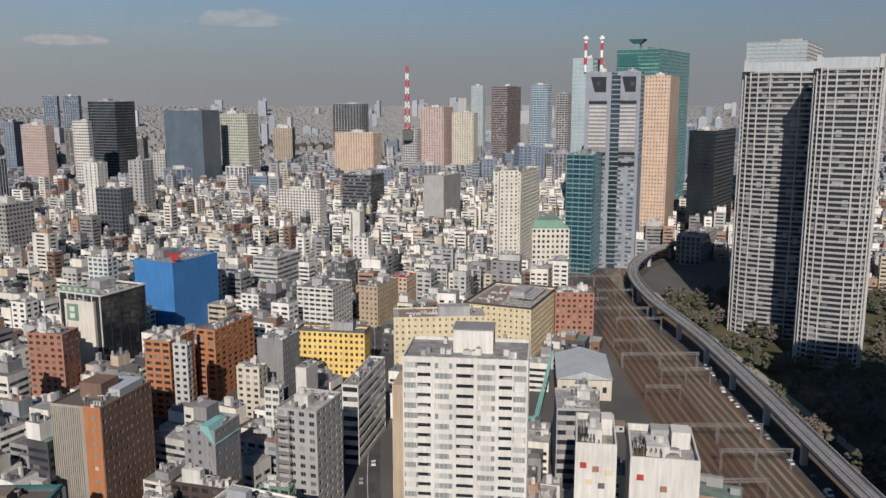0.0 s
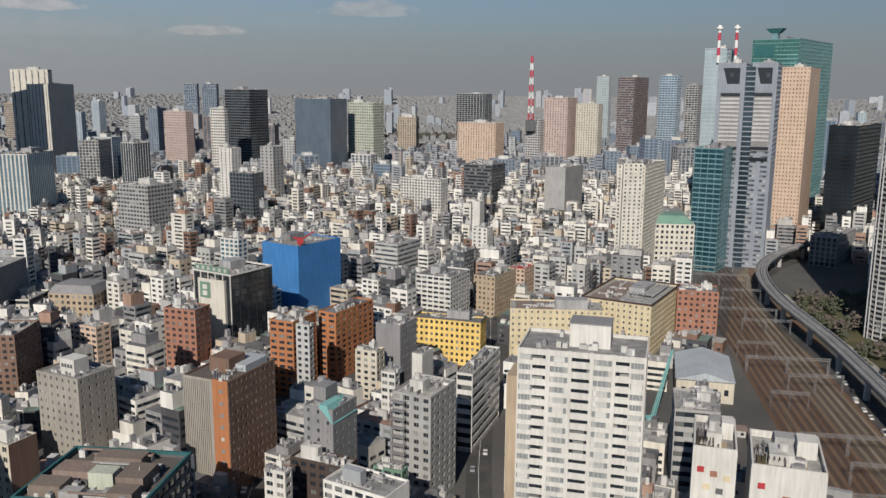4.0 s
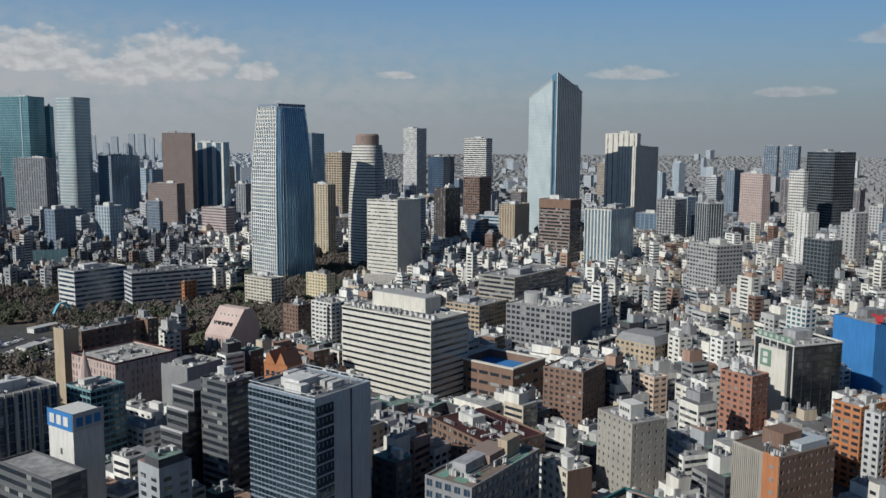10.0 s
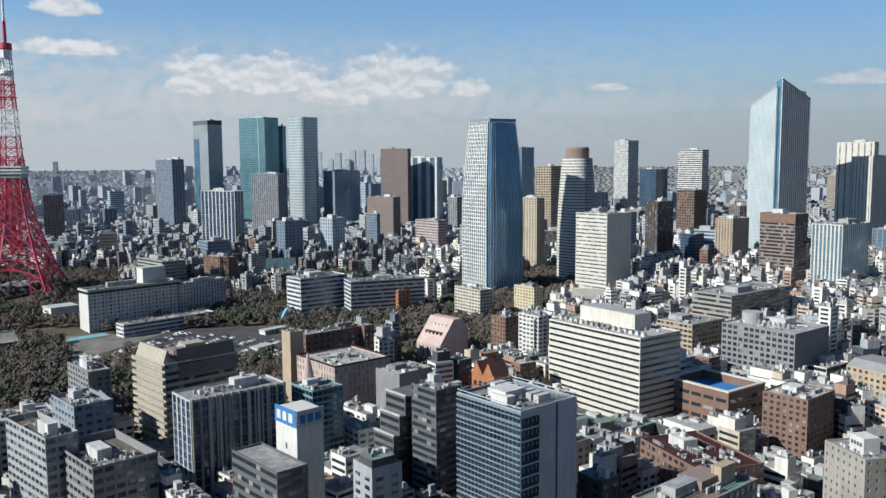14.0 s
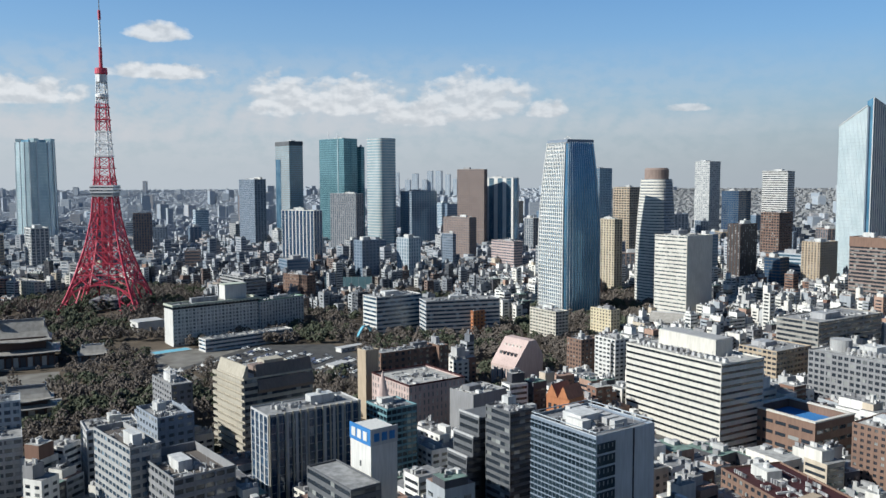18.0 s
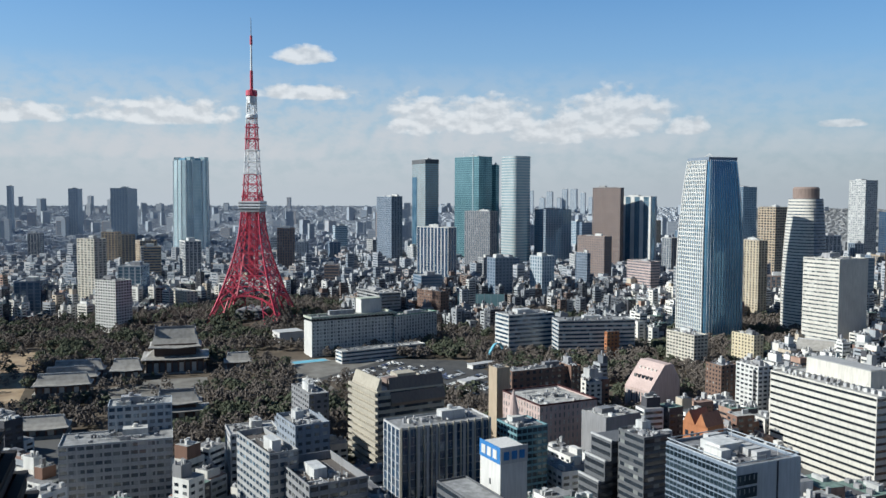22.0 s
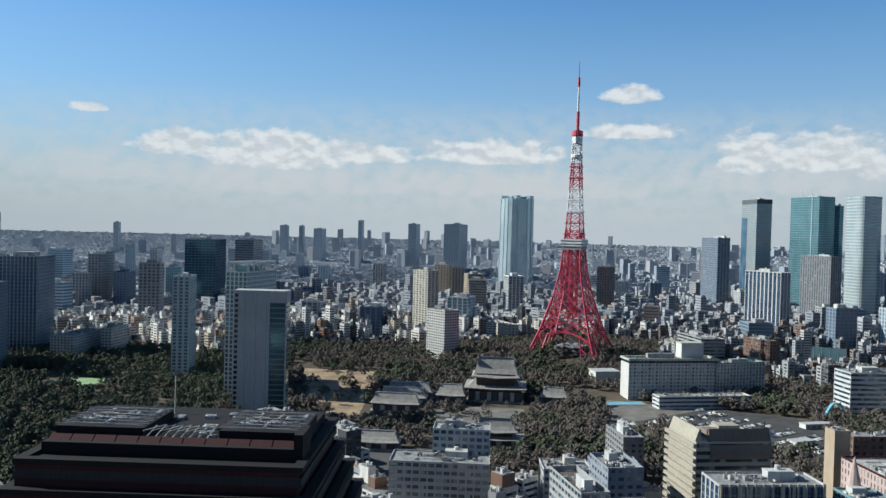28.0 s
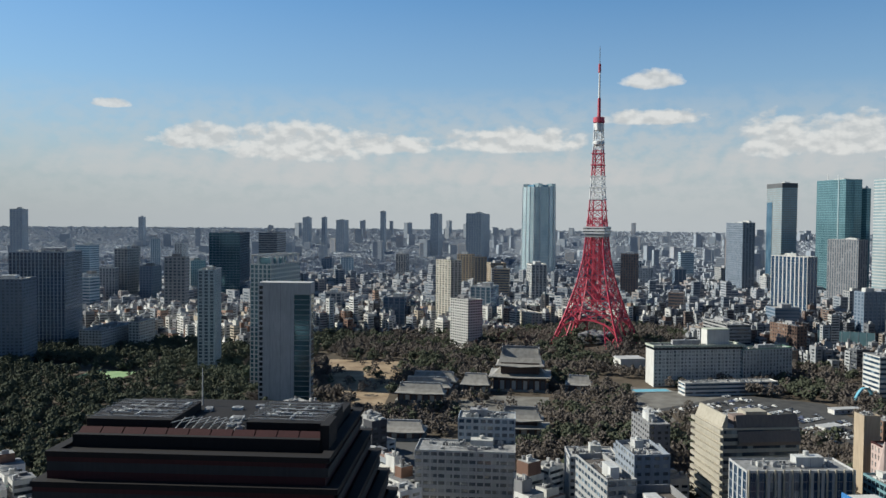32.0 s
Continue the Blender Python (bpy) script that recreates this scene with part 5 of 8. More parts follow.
building('dark glass office tower pair', -315.5, 806.7, 29.4, 17.4, -20, 64.9, wall='darkgrey', glass='curtain_dark', floor=3.8, bay=4, pier=0.2, band=0.3, name='office_tower')
building('slender plain white tower', -384.9, 936.0, 18.3, 15.9, -20, 79.2, wall='white', floor=3.4, bay=6, pier=0.7, band=0.4, name='apartment_tower')
building('dark office with white vertical stripes', -527.7, 984.9, 24.9, 24.2, -20, 80.3, wall='lightgrey', glass='curtain_dark', floor=4, bay=4, pier=0.2, band=0.05, name='office_tower')
building('broad grey office with dark windows', -384.2, 730.0, 39.6, 30.7, -20, 60.6, wall='grey', floor=3.8, bay=4, pier=0.3, band=0.5, rows=True)
building('plain grey cube of an office', -358.2, 1002.1, 19.9, 20.3, -20, 77.0, wall='grey', floor=4, bay=6, pier=0.6, band=0.5)
building('dark brown office with ribbon windows', -96.5, 1021.2, 37.3, 39.4, -20, 58.9, wall='darkgrey', floor=4, pier=0, band=0.5)
building('slim plain white slab', -76.2, 752.0, 7.3, 9.4, -20, 49.3, wall='white', units=1, blank='x+ y-', rows=True, name='apartment_tower')
building('white building with dark sign marks', -65.7, 684.8, 13.8, 11.0, -20, 36.9, wall='white', floor=3.4, bay=4, pier=0.6, band=0.5, rows=True)
netted = building('green netted scaffolding round a small office', -379.7, 148.6, 19.3, 17.3, 10, 41.1, wall='teal', glass='curtain_dark', floor=3.2, bay=3, pier=0.1, band=0.35, units=4, rows=True, clear=0.1, name='scaffolded_building')
building('brown ribbed hotel block by the park', -517.9, 236.1, 16.8, 7.8, 10, 38.8, wall='brown', floor=4, bay=4, pier=0.5, band=0.5, blank='y-', rows=True, clear=0.1)
building('brown tiled apartment house', -537.5, 368.1, 16.4, 16.1, 8, 28.6, wall='brown', floor=3, bay=3.6, pier=0.5, band=0.5, rows=True, clear=0.1, name='apartment_block')
building('cream apartment row with balconies', -659.4, 414.7, 36.9, 15.1, 8, 31.0, wall='cream', floor=3, bay=4, pier=0.3, band=0.5, rows=True, name='apartment_block')
building('pale yellow apartment house', -642.7, 465.5, 27.0, 11.1, 8, 30.5, wall='paleyellow', floor=3, bay=4, pier=0.5, band=0.5, rows=True, name='apartment_block')
building('orange brick house among trees', -726.0, 372.0, 23.9, 20.7, 8, 24.7, wall='orange', floor=3.2, bay=4, pier=0.5, band=0.5, rows=True)
building('long grey school behind the hotel', -1014.4, 206.8, 66.0, 26.0, 16, 36.0, wall='grey', floor=3.8, pier=0, band=0.5)
building('brown institute block by the netting', -984.7, 267.8, 42.8, 13.4, 26, 38.0, wall='brown', floor=3.8, bay=4, pier=0.5, band=0.5)
building('grey low apartment block by the park road', -914.7, -501.5, 83.8, 26.6, 0, 25.5, wall='lightgrey', floor=3.2, bay=4, pier=0.4, band=0.5, name='apartment_block')
building('pale block of the park fringe', -928.4, -469.0, 39.0, 12.4, -1, 31.2, wall='offwhite', floor=3.2, bay=4, pier=0.4, band=0.5, name='apartment_block')
building('cream gymnasium near the lattice tower', -1199.0, -40.6, 104.3, 16.0, 30, 25.4, wall='cream', floor=4, bay=6, pier=0.5, band=0.5, units=1, house=False, glass='window_hazed')
building('dark stone apartment block by the temple road', -514.1, 61.8, 33.4, 12.5, 12, 33.2, wall='midgrey', floor=3.2, bay=4, pier=0.5, band=0.5, rows=True, clear=0.1)
building('slate office with roof plant beside the park', -370.1, 25.5, 40.0, 12.9, 17, 44.1, wall='grey', glass='window_blue', floor=3.6, bay=4, pier=0.2, band=0.5, units=9, rows=True, clear=0.1, lip=2.5, roof='dark_roof')
building('grey office block with deep roof well', -344.9, 45.7, 39.5, 25.0, 14, 38.3, wall='midgrey', floor=3.6, bay=4, pier=0.2, band=0.5, units=12, rows=True, clear=0.1, lip=3.5, roof='dark_roof')
building('pale blue-grey office with roof plant', -413.3, 46.1, 27.3, 17.5, 14, 41.7, wall='bluegrey', glass='window_mid', floor=3.6, bay=4, pier=0.4, band=0.55, units=8, rows=True, clear=0.1, lip=2.0)

# ---- the red and white lattice tower ----
def half_width(z):
    """Half the tower's side at height z: splayed legs, then a slender mast."""
    pts = ((0, 41), (20, 32.5), (40, 26), (70, 17.5), (100, 12.0), (145, 8.2), (180, 6.3), (220, 4.8), (250, 4.0), (262, 1.3), (333, 0.5))
    for (z0, a), (z1, b) in zip(pts, pts[1:]):
        if z <= z1:
            return a + (b - a) * (z - z0) / (z1 - z0)
    return 0.5


lattice = thing("lattice_tower", -985, 55, 10, -21, "red and white steel lattice tower with two observation decks", "tower")
STEPS = [0, 14, 28, 40, 52, 64, 76, 88, 100, 112, 124, 135, 145, 155, 165, 174, 183, 193, 203, 212, 222, 231, 240, 250]
for lo, hi, mat, mark in ((0, 165, "tower_red", ""), (165, 193, "tower_white", ""), (193, 222, "tower_red", ""), (222, 251, "tower_white", "")):
    for side in range(4):
        a = side * math.pi / 2
        ca, sa = math.cos(a), math.sin(a)

        def at(u, z, ca=ca, sa=sa):
            q = half_width(z)
            return (u * q * ca + q * sa, u * q * sa - q * ca, z)

        g = Geo()
        for z0, z1 in zip(STEPS, STEPS[1:]):
            if not lo <= z0 < hi:
                continue
            t = 1.8 if z0 < 60 else 1.4 if z0 < 145 else 1.0
            g.beam(at(-1, z0), at(-1, z1), t)
            if z0 >= 28:
                g.beam(at(-1, z1), at(1, z1), t * 0.55)
                n = 3 if z0 < 70 else 2 if z0 < 145 else 1
                for k in range(n):
                    u0, u1 = -1 + 2 * k / n, -1 + 2 * (k + 1) / n
                    g.beam(at(u0, z0), at(u1, z1), t * 0.5)
                    g.beam(at(u1, z0), at(u0, z1), t * 0.5)
                    g.beam(at(u0, z0), at(u0, z1), t * 0.5)
            else:
                for u0, u1 in ((-1, -0.62), (1, 0.62)):
                    w0, w1 = u1, u1
                    g.beam(at(u0, z0), at(w1, z1), t * 0.5)
                    g.beam(at(w0, z0), at(u0, z1), t * 0.5)
                    g.beam(at(w0, z0), at(w1, z1), t * 0.7)
        if lo == 0:
            for k in range(8):
                u0, u1 = -1 + k / 4, -1 + (k + 1) / 4
                f = lambda u: 28 + 10 * (1 - u * u)
                g.beam(at(u0, f(u0) - 8), at(u1, f(u1) - 8), 1.6)
        part("lattice_face", g.mesh("lattice_face", mat), lattice)
g = Geo()
g.box(-11.4, 11.4, -11.4, 11.4, 123, 127, 1, bottom=True)
g.box(-12.4, 12.4, -12.4, 12.4, 127, 135, 0, bottom=True)
deck = part("main_deck", g.mesh("main_deck", "tower_white", "grey"), lattice, label="white two-storey observation deck")
for z in (128.6, 132.2):
    g = Geo()
    g.ring(25.0, 25.0, 0.3, z, z + 1.3)
    part("window_band", g.mesh("window_band", "window_dark"), deck)
# lift shaft up the middle
g = Geo()
for i, j in ((-1, -1), (1, -1), (1, 1), (-1, 1)):
    g.beam((i * 4, j * 4, 44), (i * 4, j * 4, 124), 1.0)
    for k in range(5, 14):
        g.beam((i * 4, j * 4, k * 8.8), (-j * 4, i * 4, k * 8.8 + 8.8), 0.6)
        g.beam((-j * 4, i * 4, k * 8.8), (i * 4, j * 4, k * 8.8 + 8.8), 0.6)
part("lift_shaft", g.mesh("lift_shaft", "tower_red"), lattice)
# aerial rings and dishes above the deck
for k in range(7):
    z = 140 + k * 13
    w = half_width(z) + 1.6
    g = Geo()
    g.ring(2 * w, 2 * w, 0.5, z, z + 0.9)
    part("gallery", g.mesh("gallery", "tower_red" if k in (0, 1, 5, 6) else "tower_white"), lattice)
g = Geo()
g.tube([(0, 0, 228), (0, 0, 229), (0, 0, 232), (0, 0, 233)], [5, 6.8, 6.8, 6], 16)
part("upper_deck", g.mesh("upper_deck", "tower_white"), lattice)
g = Geo()
g.tube([(0, 0, 253), (0, 0, 254), (0, 0, 260)], [5, 6.6, 6.2], 16)
part("upper_cap", g.mesh("upper_cap", "tower_red"), lattice)
for z0, z1, r0, r1, mat in ((260, 282, 2.0, 1.8, "tower_red"), (282, 297, 1.3, 1.2, "tower_white"), (297, 311, 1.2, 1.0, "tower_white"), (311, 321, 1.7, 1.5, "tower_red"), (321, 341, 0.5, 0.3, "midgrey"), (245, 253, 6.2, 6.2, "tower_white")):
    g = Geo()
    g.tube([(0, 0, z0), (0, 0, z1)], [r0, r1], 8)
    part("antenna", g.mesh("antenna", mat), lattice)
claim(-985, 55, 34, 34, -21)
claim(205, 700, 70, 150, -17)
claim(-366, 305, 44, 30, 6)
foot = thing("visitor_building", -985, 55, 9, -21, "low grey visitor building under the lattice tower", "building")
g = Geo()
g.box(-16, 16, -16, 16, 0, 13)
part("wall", g.mesh("wall", "midgrey"), foot)
for k in range(3):
    g = Geo()
    g.ring(32.4, 32.4, 0.3, 2 + k * 4, 4 + k * 4)
    part("window_band", g.mesh("window_band", "window_mid"), foot)
for k in range(4):
    block("roof_unit", "lightgrey", foot, -11 + k * 7, -6 + (k % 2) * 10, 13, 4, 5, 2.5)

# ---- landmark towers ----
def slanted(g, x0, x1, y0, y1, z00, z10, z11, z01, mat=0):
    """A prism on a rectangle whose roof has its own height at each corner (x0y0, x1y0, x1y1, x0y1)."""
    n = len(g.v)
    g.v += [(x0, y0, 0), (x1, y0, 0), (x1, y1, 0), (x0, y1, 0), (x0, y0, z00), (x1, y0, z10), (x1, y1, z11), (x0, y1, z01)]
    for q in ((0, 1, 5, 4), (1, 2, 6, 5), (2, 3, 7, 6), (3, 0, 4, 7), (4, 5, 6, 7)):
        g.f.append(tuple(n + i for i in q))
        g.m.append(mat)


spire = thing("skyscraper", -799, 1012, 0, -6.7, "tall pale glass skyscraper with a slanted crown", "building")
claim(-799, 1012, 58, 58, -6.7)
keep_open(-799, 1012, 58, 58, 90)
g = Geo()
slanted(g, -28, 21, -28, 26, 222, 246, 240, 216)
part("south_wing", g.mesh("south_wing", "curtain_mist"), spire)
g = Geo()
slanted(g, 17, 27, -25, 27, 252, 256, 230, 227)
part("east_wing", g.mesh("east_wing", "curtain_azure"), spire)
g = Geo()
g.box(20.5, 22.4, -27.4, -20, 0, 244)
part("seam", g.mesh("seam", "slate"), spire)
for k in range(22):
    x = -27.5 + k * 2.3
    block("fin", "steel", spire, x, -28.2, 0, 0.3, 0.4, 222 + 24 * (x + 28) / 49)
for k in range(15):
    y = -24.3 + k * 3.6
    block("fin", "white", spire, 27.6, y, 26, 1.2, 1.5, 229.5 - 26 * (y + 25) / 52)
for k in range(46):
    block("floor_line", "steel", spire, -3, -28.06, 5 + k * 4.6, 50, 0.16, 0.35)
g = Geo()
g.beam((27.6, -25, 255.6), (27.6, 27, 229.6), 1.6)
g.beam((-28, -28.2, 222), (21, -28.2, 246), 1.2)
part("crown_rail", g.mesh("crown_rail", "lightgrey"), spire)
block("plant_unit", "grey", spire, 4, 2, 238, 12, 12, 5)

def hip(t):
    """The glass tower's plan scale: straight to half height, then drawn in."""
    return 1.0 if t < 0.45 else 1.0 - 0.27 * ((t - 0.45) / 0.55) ** 1.6


atago = round_tower("tapering glass tower with pale gridded sides", -790, 523, 54, 50, 2, 190, "slate", "curtain_azure", floor=4.2, power=9, sides=28, slab_h=0.09, out=0.06,
                    taper=hip, name="office_tower")
for k in range(45):
    q = hip((k * 4.2 + 2) / 190)
    block("spandrel", "white", atago, 0, -25 * q - 0.15, k * 4.2, 48 * q, 0.6, 1.5)
for k in range(13):
    g = Geo()
    x = -23 + k * 46 / 12
    g.path([(x * hip(j / 16), -25.3 * hip(j / 16), 190 * j / 16) for j in range(17)], 1.2)
    part("mullion", g.mesh("mullion", "white"), atago)
for k in range(14):
    g = Geo()
    y = -22 + k * 44 / 13
    g.path([(27.2 * hip(j / 16), y * hip(j / 16), 190 * j / 16) for j in range(17)], 0.4)
    part("glass_fin", g.mesh("glass_fin", "steel"), atago)
g = Geo()
g.ring(38, 35, 0.6, 188, 193)
part("crown_screen", g.mesh("crown_screen", "slate"), atago)
g = Geo()
g.beam((-6, -8, 192), (4, -6, 197), 0.8)
g.beam((4, -6, 197), (14, -9, 194), 0.6)
part("roof_crane", g.mesh("roof_crane", "lightgrey"), atago)
forest = round_tower("rounded cream residential tower with dark glass bays", -800, 651, 46, 36, 12, 150, "offwhite", "window_hazed", floor=3.5, power=2.8, sides=32, slab_h=0.66,
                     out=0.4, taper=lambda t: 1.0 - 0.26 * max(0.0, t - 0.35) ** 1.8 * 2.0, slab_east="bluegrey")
g = Geo()
g.tube([(0, 0, 150), (0, 0, 161), (0, 0, 163)], [14, 14, 12.5], 24)
part("roof_drum", g.mesh("roof_drum", "umber"), forest, label="grey round plant drum")
tops = []
for label, x, y, w, d in (("slim residential tower with white balconies", 214, 533, 50, 40), ("slim residential tower with white balconies beside the railway", 221, 468, 33, 29)):
    tops.append(round_tower(label, x, y, w, d, -26, 165, "grey", "window_dark", floor=3.1, power=3.6, sides=36, slab_h=0.36, out=0.8, fins=24, fin="lightgrey", fin_w=0.7, name="residential_tower", clear=0.1))
    crown = tops[-1]
    g = Geo()
    g.ring(w * 0.97, d * 0.97, 0.5, 165, 170.5)
    part("crown_screen", g.mesh("crown_screen", "steel"), crown)
    for sx, sy in ((-1, -1), (1, -1), (1, 1), (-1, 1)):
        block("crown_post", "lightgrey", crown, sx * w * 0.46, sy * d * 0.46, 165, 2.2, 2.2, 7)
    block("plant_house", "grey", crown, 0, 0, 165, w * 0.5, d * 0.5, 6)
round_tower("pale ribbed glass tower with rounded corners", -1608, 611, 50, 46, 20, 233, "lightgrey", "curtain_pale", floor=5.6, power=4.5, sides=24, slab_h=0.36, out=0.4, name="office_tower")
mori = round_tower("broad faceted glass skyscraper with a cut crown", -2330, -29, 101, 86, 20, 244, "steel", "curtain_pale", floor=8, power=2.9, sides=24, slab_h=0.06, out=0.2,
                   fins=16, fin="steel", fin_w=1.2, name="skyscraper", taper=lambda t: 1.0 - 0.06 * t)
for sx, sy in ((1, -0.4), (1, 0.75), (-1, 0.4), (-1, -0.75)):
    g = Geo()
    g.box(-9, 9, -8, 8, 243, 253)
    part("crown_fin", g.mesh("crown_fin", "curtain_pale"), mori, (sx * 29, sy * 33, 0), 30 * sx)
    # pale strip added for the light caught on a facet edge
    g = Geo()
    g.path([(sx * 46, sy * 23, 0), (sx * 45, sy * 22.5, 120), (sx * 43.4, sy * 22, 246)], 7)
    part("bright_edge", g.mesh("bright_edge", "curtain_lit"), mori)
g = Geo()
g.ring(60, 50, 2, 243, 250)
part("crown_screen", g.mesh("crown_screen", "curtain_azure"), mori)

# frames, louvres and notched crowns of the grey twin offices
for owner, w, d, h in ((notch_left, 22.0, 68.3, 170.9), (notch_right, 19.9, 49.7, 171.2)):
    f = -d / 2 - 0.25
    for sx in (-1, 1):
        block("corner_pier", "bluegrey", owner, sx * w * 0.43, f, 0, w * 0.14, 0.9, h)
    block("crown_panel", "bluegrey", owner, 0, f - 0.05, h - 24, w * 0.73, 0.7, 24)
    g = Geo()
    g.v = [(-w * 0.3, f - 0.5, h - 4), (w * 0.3, f - 0.5, h - 4), (w * 0.3, f - 0.5, h - 17), (-w * 0.14, f - 0.5, h - 17)]
    g.f, g.m = [(3, 2, 1, 0)], [0]
    part("crown_notch", g.mesh("crown_notch", "window_plain"), owner, label="dark notched opening below the roof")
    block("louvre_backing", "midgrey", owner, 0, f, h - 72, w * 0.73, 0.5, 48)
    for k in range(11):
        block("louvre", "lightgrey", owner, 0, f - 0.4, h - 64 + k * 3.4, w * 0.68, 0.7, 1.7)
    for z in (h - 27, h - 71, h - 80):
        block("plant_slot", "window_plain", owner, 0, f - 0.45, z, w * 0.7, 0.4, 2.6)
g = Geo()
g.box(-4, 4, -20, 20, 0, 168)
part("glass_seam", g.mesh("glass_seam", "curtain_dark"), notch_left, (14.5, -12, 0))
for k in range(40):
    block("floor_band", "bluegrey", notch_left, 14.5, -32.2, 4 + k * 4.1, 8, 0.4, 0.9)
# crown mast of the green tower
block("crown_stem", "teal", green_tower, -2, -66, 196, 7, 7, 16)
g = Geo()
g.v = [(-5, -4, 0), (5, -4, 0), (5, 4, 0), (-5, 4, 0), (-10, -6, 5), (10, -6, 5), (10, 6, 5), (-10, 6, 5)]
g.f = [(0, 1, 5, 4), (1, 2, 6, 5), (2, 3, 7, 6), (3, 0, 4, 7), (4, 5, 6, 7)]
g.m = [0] * 5
part("crown_cap", g.mesh("crown_cap", "deepteal"), green_tower, (-2, -66, 212))
block("crown_recess", "deepteal", green_tower, -12, -70.2, 186, 22, 0.6, 13)
for k in range(40):
    block("floor_line", "seafoam", green_tower, 14, -70.15, 8 + k * 4.6, 23, 0.4, 0.8)
# red cap of the banded office
g = Geo()
g.ring(42.8, 27.3, 1.0, 76.5, 87.2)
part("roof_band", g.mesh("roof_band", "brown"), capped_office, label="dull red-brown band under the roof")
# open white frame on the pale green tower
for k in range(6):
    x = -28 + k * 11.2
    block("crown_post", "white", frame_tower, x, -9.5, 109, 1.4, 1.4, 8)
    block("crown_post", "white", frame_tower, x, 9.5, 109, 1.4, 1.4, 8)
g = Geo()
g.ring(59, 21, 1.4, 116.5, 118)
part("crown_frame", g.mesh("crown_frame", "white"), frame_tower)
block("crown_house", "curtain_teal", frame_tower, 6, 0, 109, 30, 11, 6)
# masts and the bright edge of the teal tower
for x, z in ((-22, 14), (8, 11)):
    g = Geo()
    g.tube([(x, -8, 235), (x, -8, 235 + z)], [0.9, 0.4], 6)
    part("roof_mast", g.mesh("roof_mast", "tower_white"), teal_glass)
block("edge_strip", "curtain_pale", teal_glass, 22, -18.0, 0, 3, 0.8, 234)
block("dark_crown", "darkgrey", dark_top, 0, 0, 226, 68.6, 34.4, 9)
block("pale_panel", "curtain_blue", dark_top, -20, -17.3, 0, 24, 0.6, 196)
# roof clutter of the yellow hotels
for owner, w, d, h in ((yellow_hotel, 51.5, 22.0, 29.6), (yellow_wing, 41.3, 58.9, 30.7)):
    block("roof_sheet", "umber", owner, -w * 0.24, 0, h - 0.79, w * 0.4, d * 0.8, 0.2, "reddish brown roof sheet")
    for k in range(9):
        block("roof_rack", "lightgrey", owner, w * (0.02 + 0.045 * k), d * 0.1, h + 1.2, 0.8, d * 0.55, 0.5)
g = Geo()
g.v = [(-19, -58, 0), (19, -58, 0), (19, -20, 0), (-19, -20, 0), (-13, -50, 6), (13, -50, 6), (13, -28, 6), (-13, -28, 6)]
g.f = [(0, 1, 5, 4), (1, 2, 6, 5), (2, 3, 7, 6), (3, 0, 4, 7), (4, 5, 6, 7)]
g.m = [0] * 5
part("copper_roof", g.mesh("copper_roof", "roof_green"), copper_hall, (0, 0, 41), label="pale green copper roof")
# pink and white cone on the netted building
g = Geo()
g.tube([(0, 0, 0), (0, 0, 5), (0, 0, 15)], [3.2, 2.6, 0.2], 10)
part("roof_cone", g.mesh("roof_cone", "pink"), netted, (-5, -2, 41), label="pale pink pointed roof cone")
# pale fins up both fronts of the checkered office
for k in range(13):
    block("fin", "stone", checker, 10.2, -23 + k * 3.8, 0, 0.7, 0.7, 45)

# roof masts
mast = thing("roof_mast", -67, 1603.6, 90, 0, "red and white banded lattice radio mast", "mast")
for k in range(9):
    g = Geo()
    z0, z1 = k * 13.0, (k + 1) * 13.0
    a, b = 4.6 - k * 0.33, 4.6 - (k + 1) * 0.33
    for i, j in ((-1, -1), (1, -1), (1, 1), (-1, 1)):
        g.beam((i * a, j * a, z0), (i * b, j * b, z1), 1.3)
        g.beam((i * a, j * a, z0), (-j * b, i * b, z1), 0.9)
        g.beam((-j * a, i * a, z0), (i * b, j * b, z1), 0.9)
    part("mast_section", g.mesh("mast_section", "tower_red" if k % 2 == 0 else "tower_white"), mast)
g = Geo()
g.box(-9, 9, -9, 9, -20, 0)
part("mast_base", g.mesh("mast_base", "darkgrey"), mast)
for x, y in ((151.5, 918), (168, 915)):
    am = thing("roof_antenna", x, y, 176, 0, "red and white roof antenna on a glass tower", "antenna", "roof antennas")
    for k in range(5):
        g = Geo()
        g.tube([(0, 0, k * 7.5), (0, 0, k * 7.5 + 7.5)], [1.6, 1.5], 8)
        part("antenna_section", g.mesh("antenna_section", "tower_red" if k % 2 else "tower_white"), am)
    g = Geo()
    g.tube([(0, 0, 32), (0, 0, 34), (0, 0, 36)], [1.5, 3.2, 3.2], 10)
    part("antenna_drum", g.mesh("antenna_drum", "tower_white"), am)

# dark stepped office close below, the shade on it painted near-black
dark = thing("office_building", -292, -117, 0, 4, "dark brown stepped office with a maroon roof", "building")
claim(-292, -117, 96, 130, 4)
for k in range(7):
    z1 = 73.5 - k * 9
    e = 3.2 * k
    block("tier_wall", "maroon", dark, 0, -0.5, max(0, z1 - 9), 72 + 2 * e, 91 + 2 * e, z1 - 0.9 - max(0, z1 - 9))
for k in range(7):
    z1 = 73.5 - k * 9
    e = 3.2 * k + 0.5
    g = Geo()
    g.ring(72 + 2 * e, 92 + 2 * e, 3.5, z1 - 0.9, z1 + 0.9)
    part("eave", g.mesh("eave", "shade_black"), dark)
    g = Geo()
    g.ring(72 + 2 * e - 0.9, 92 + 2 * e - 0.9, 0.2, z1 - 5.5, z1 - 2.5)
    part("window_band", g.mesh("window_band", "black"), dark)
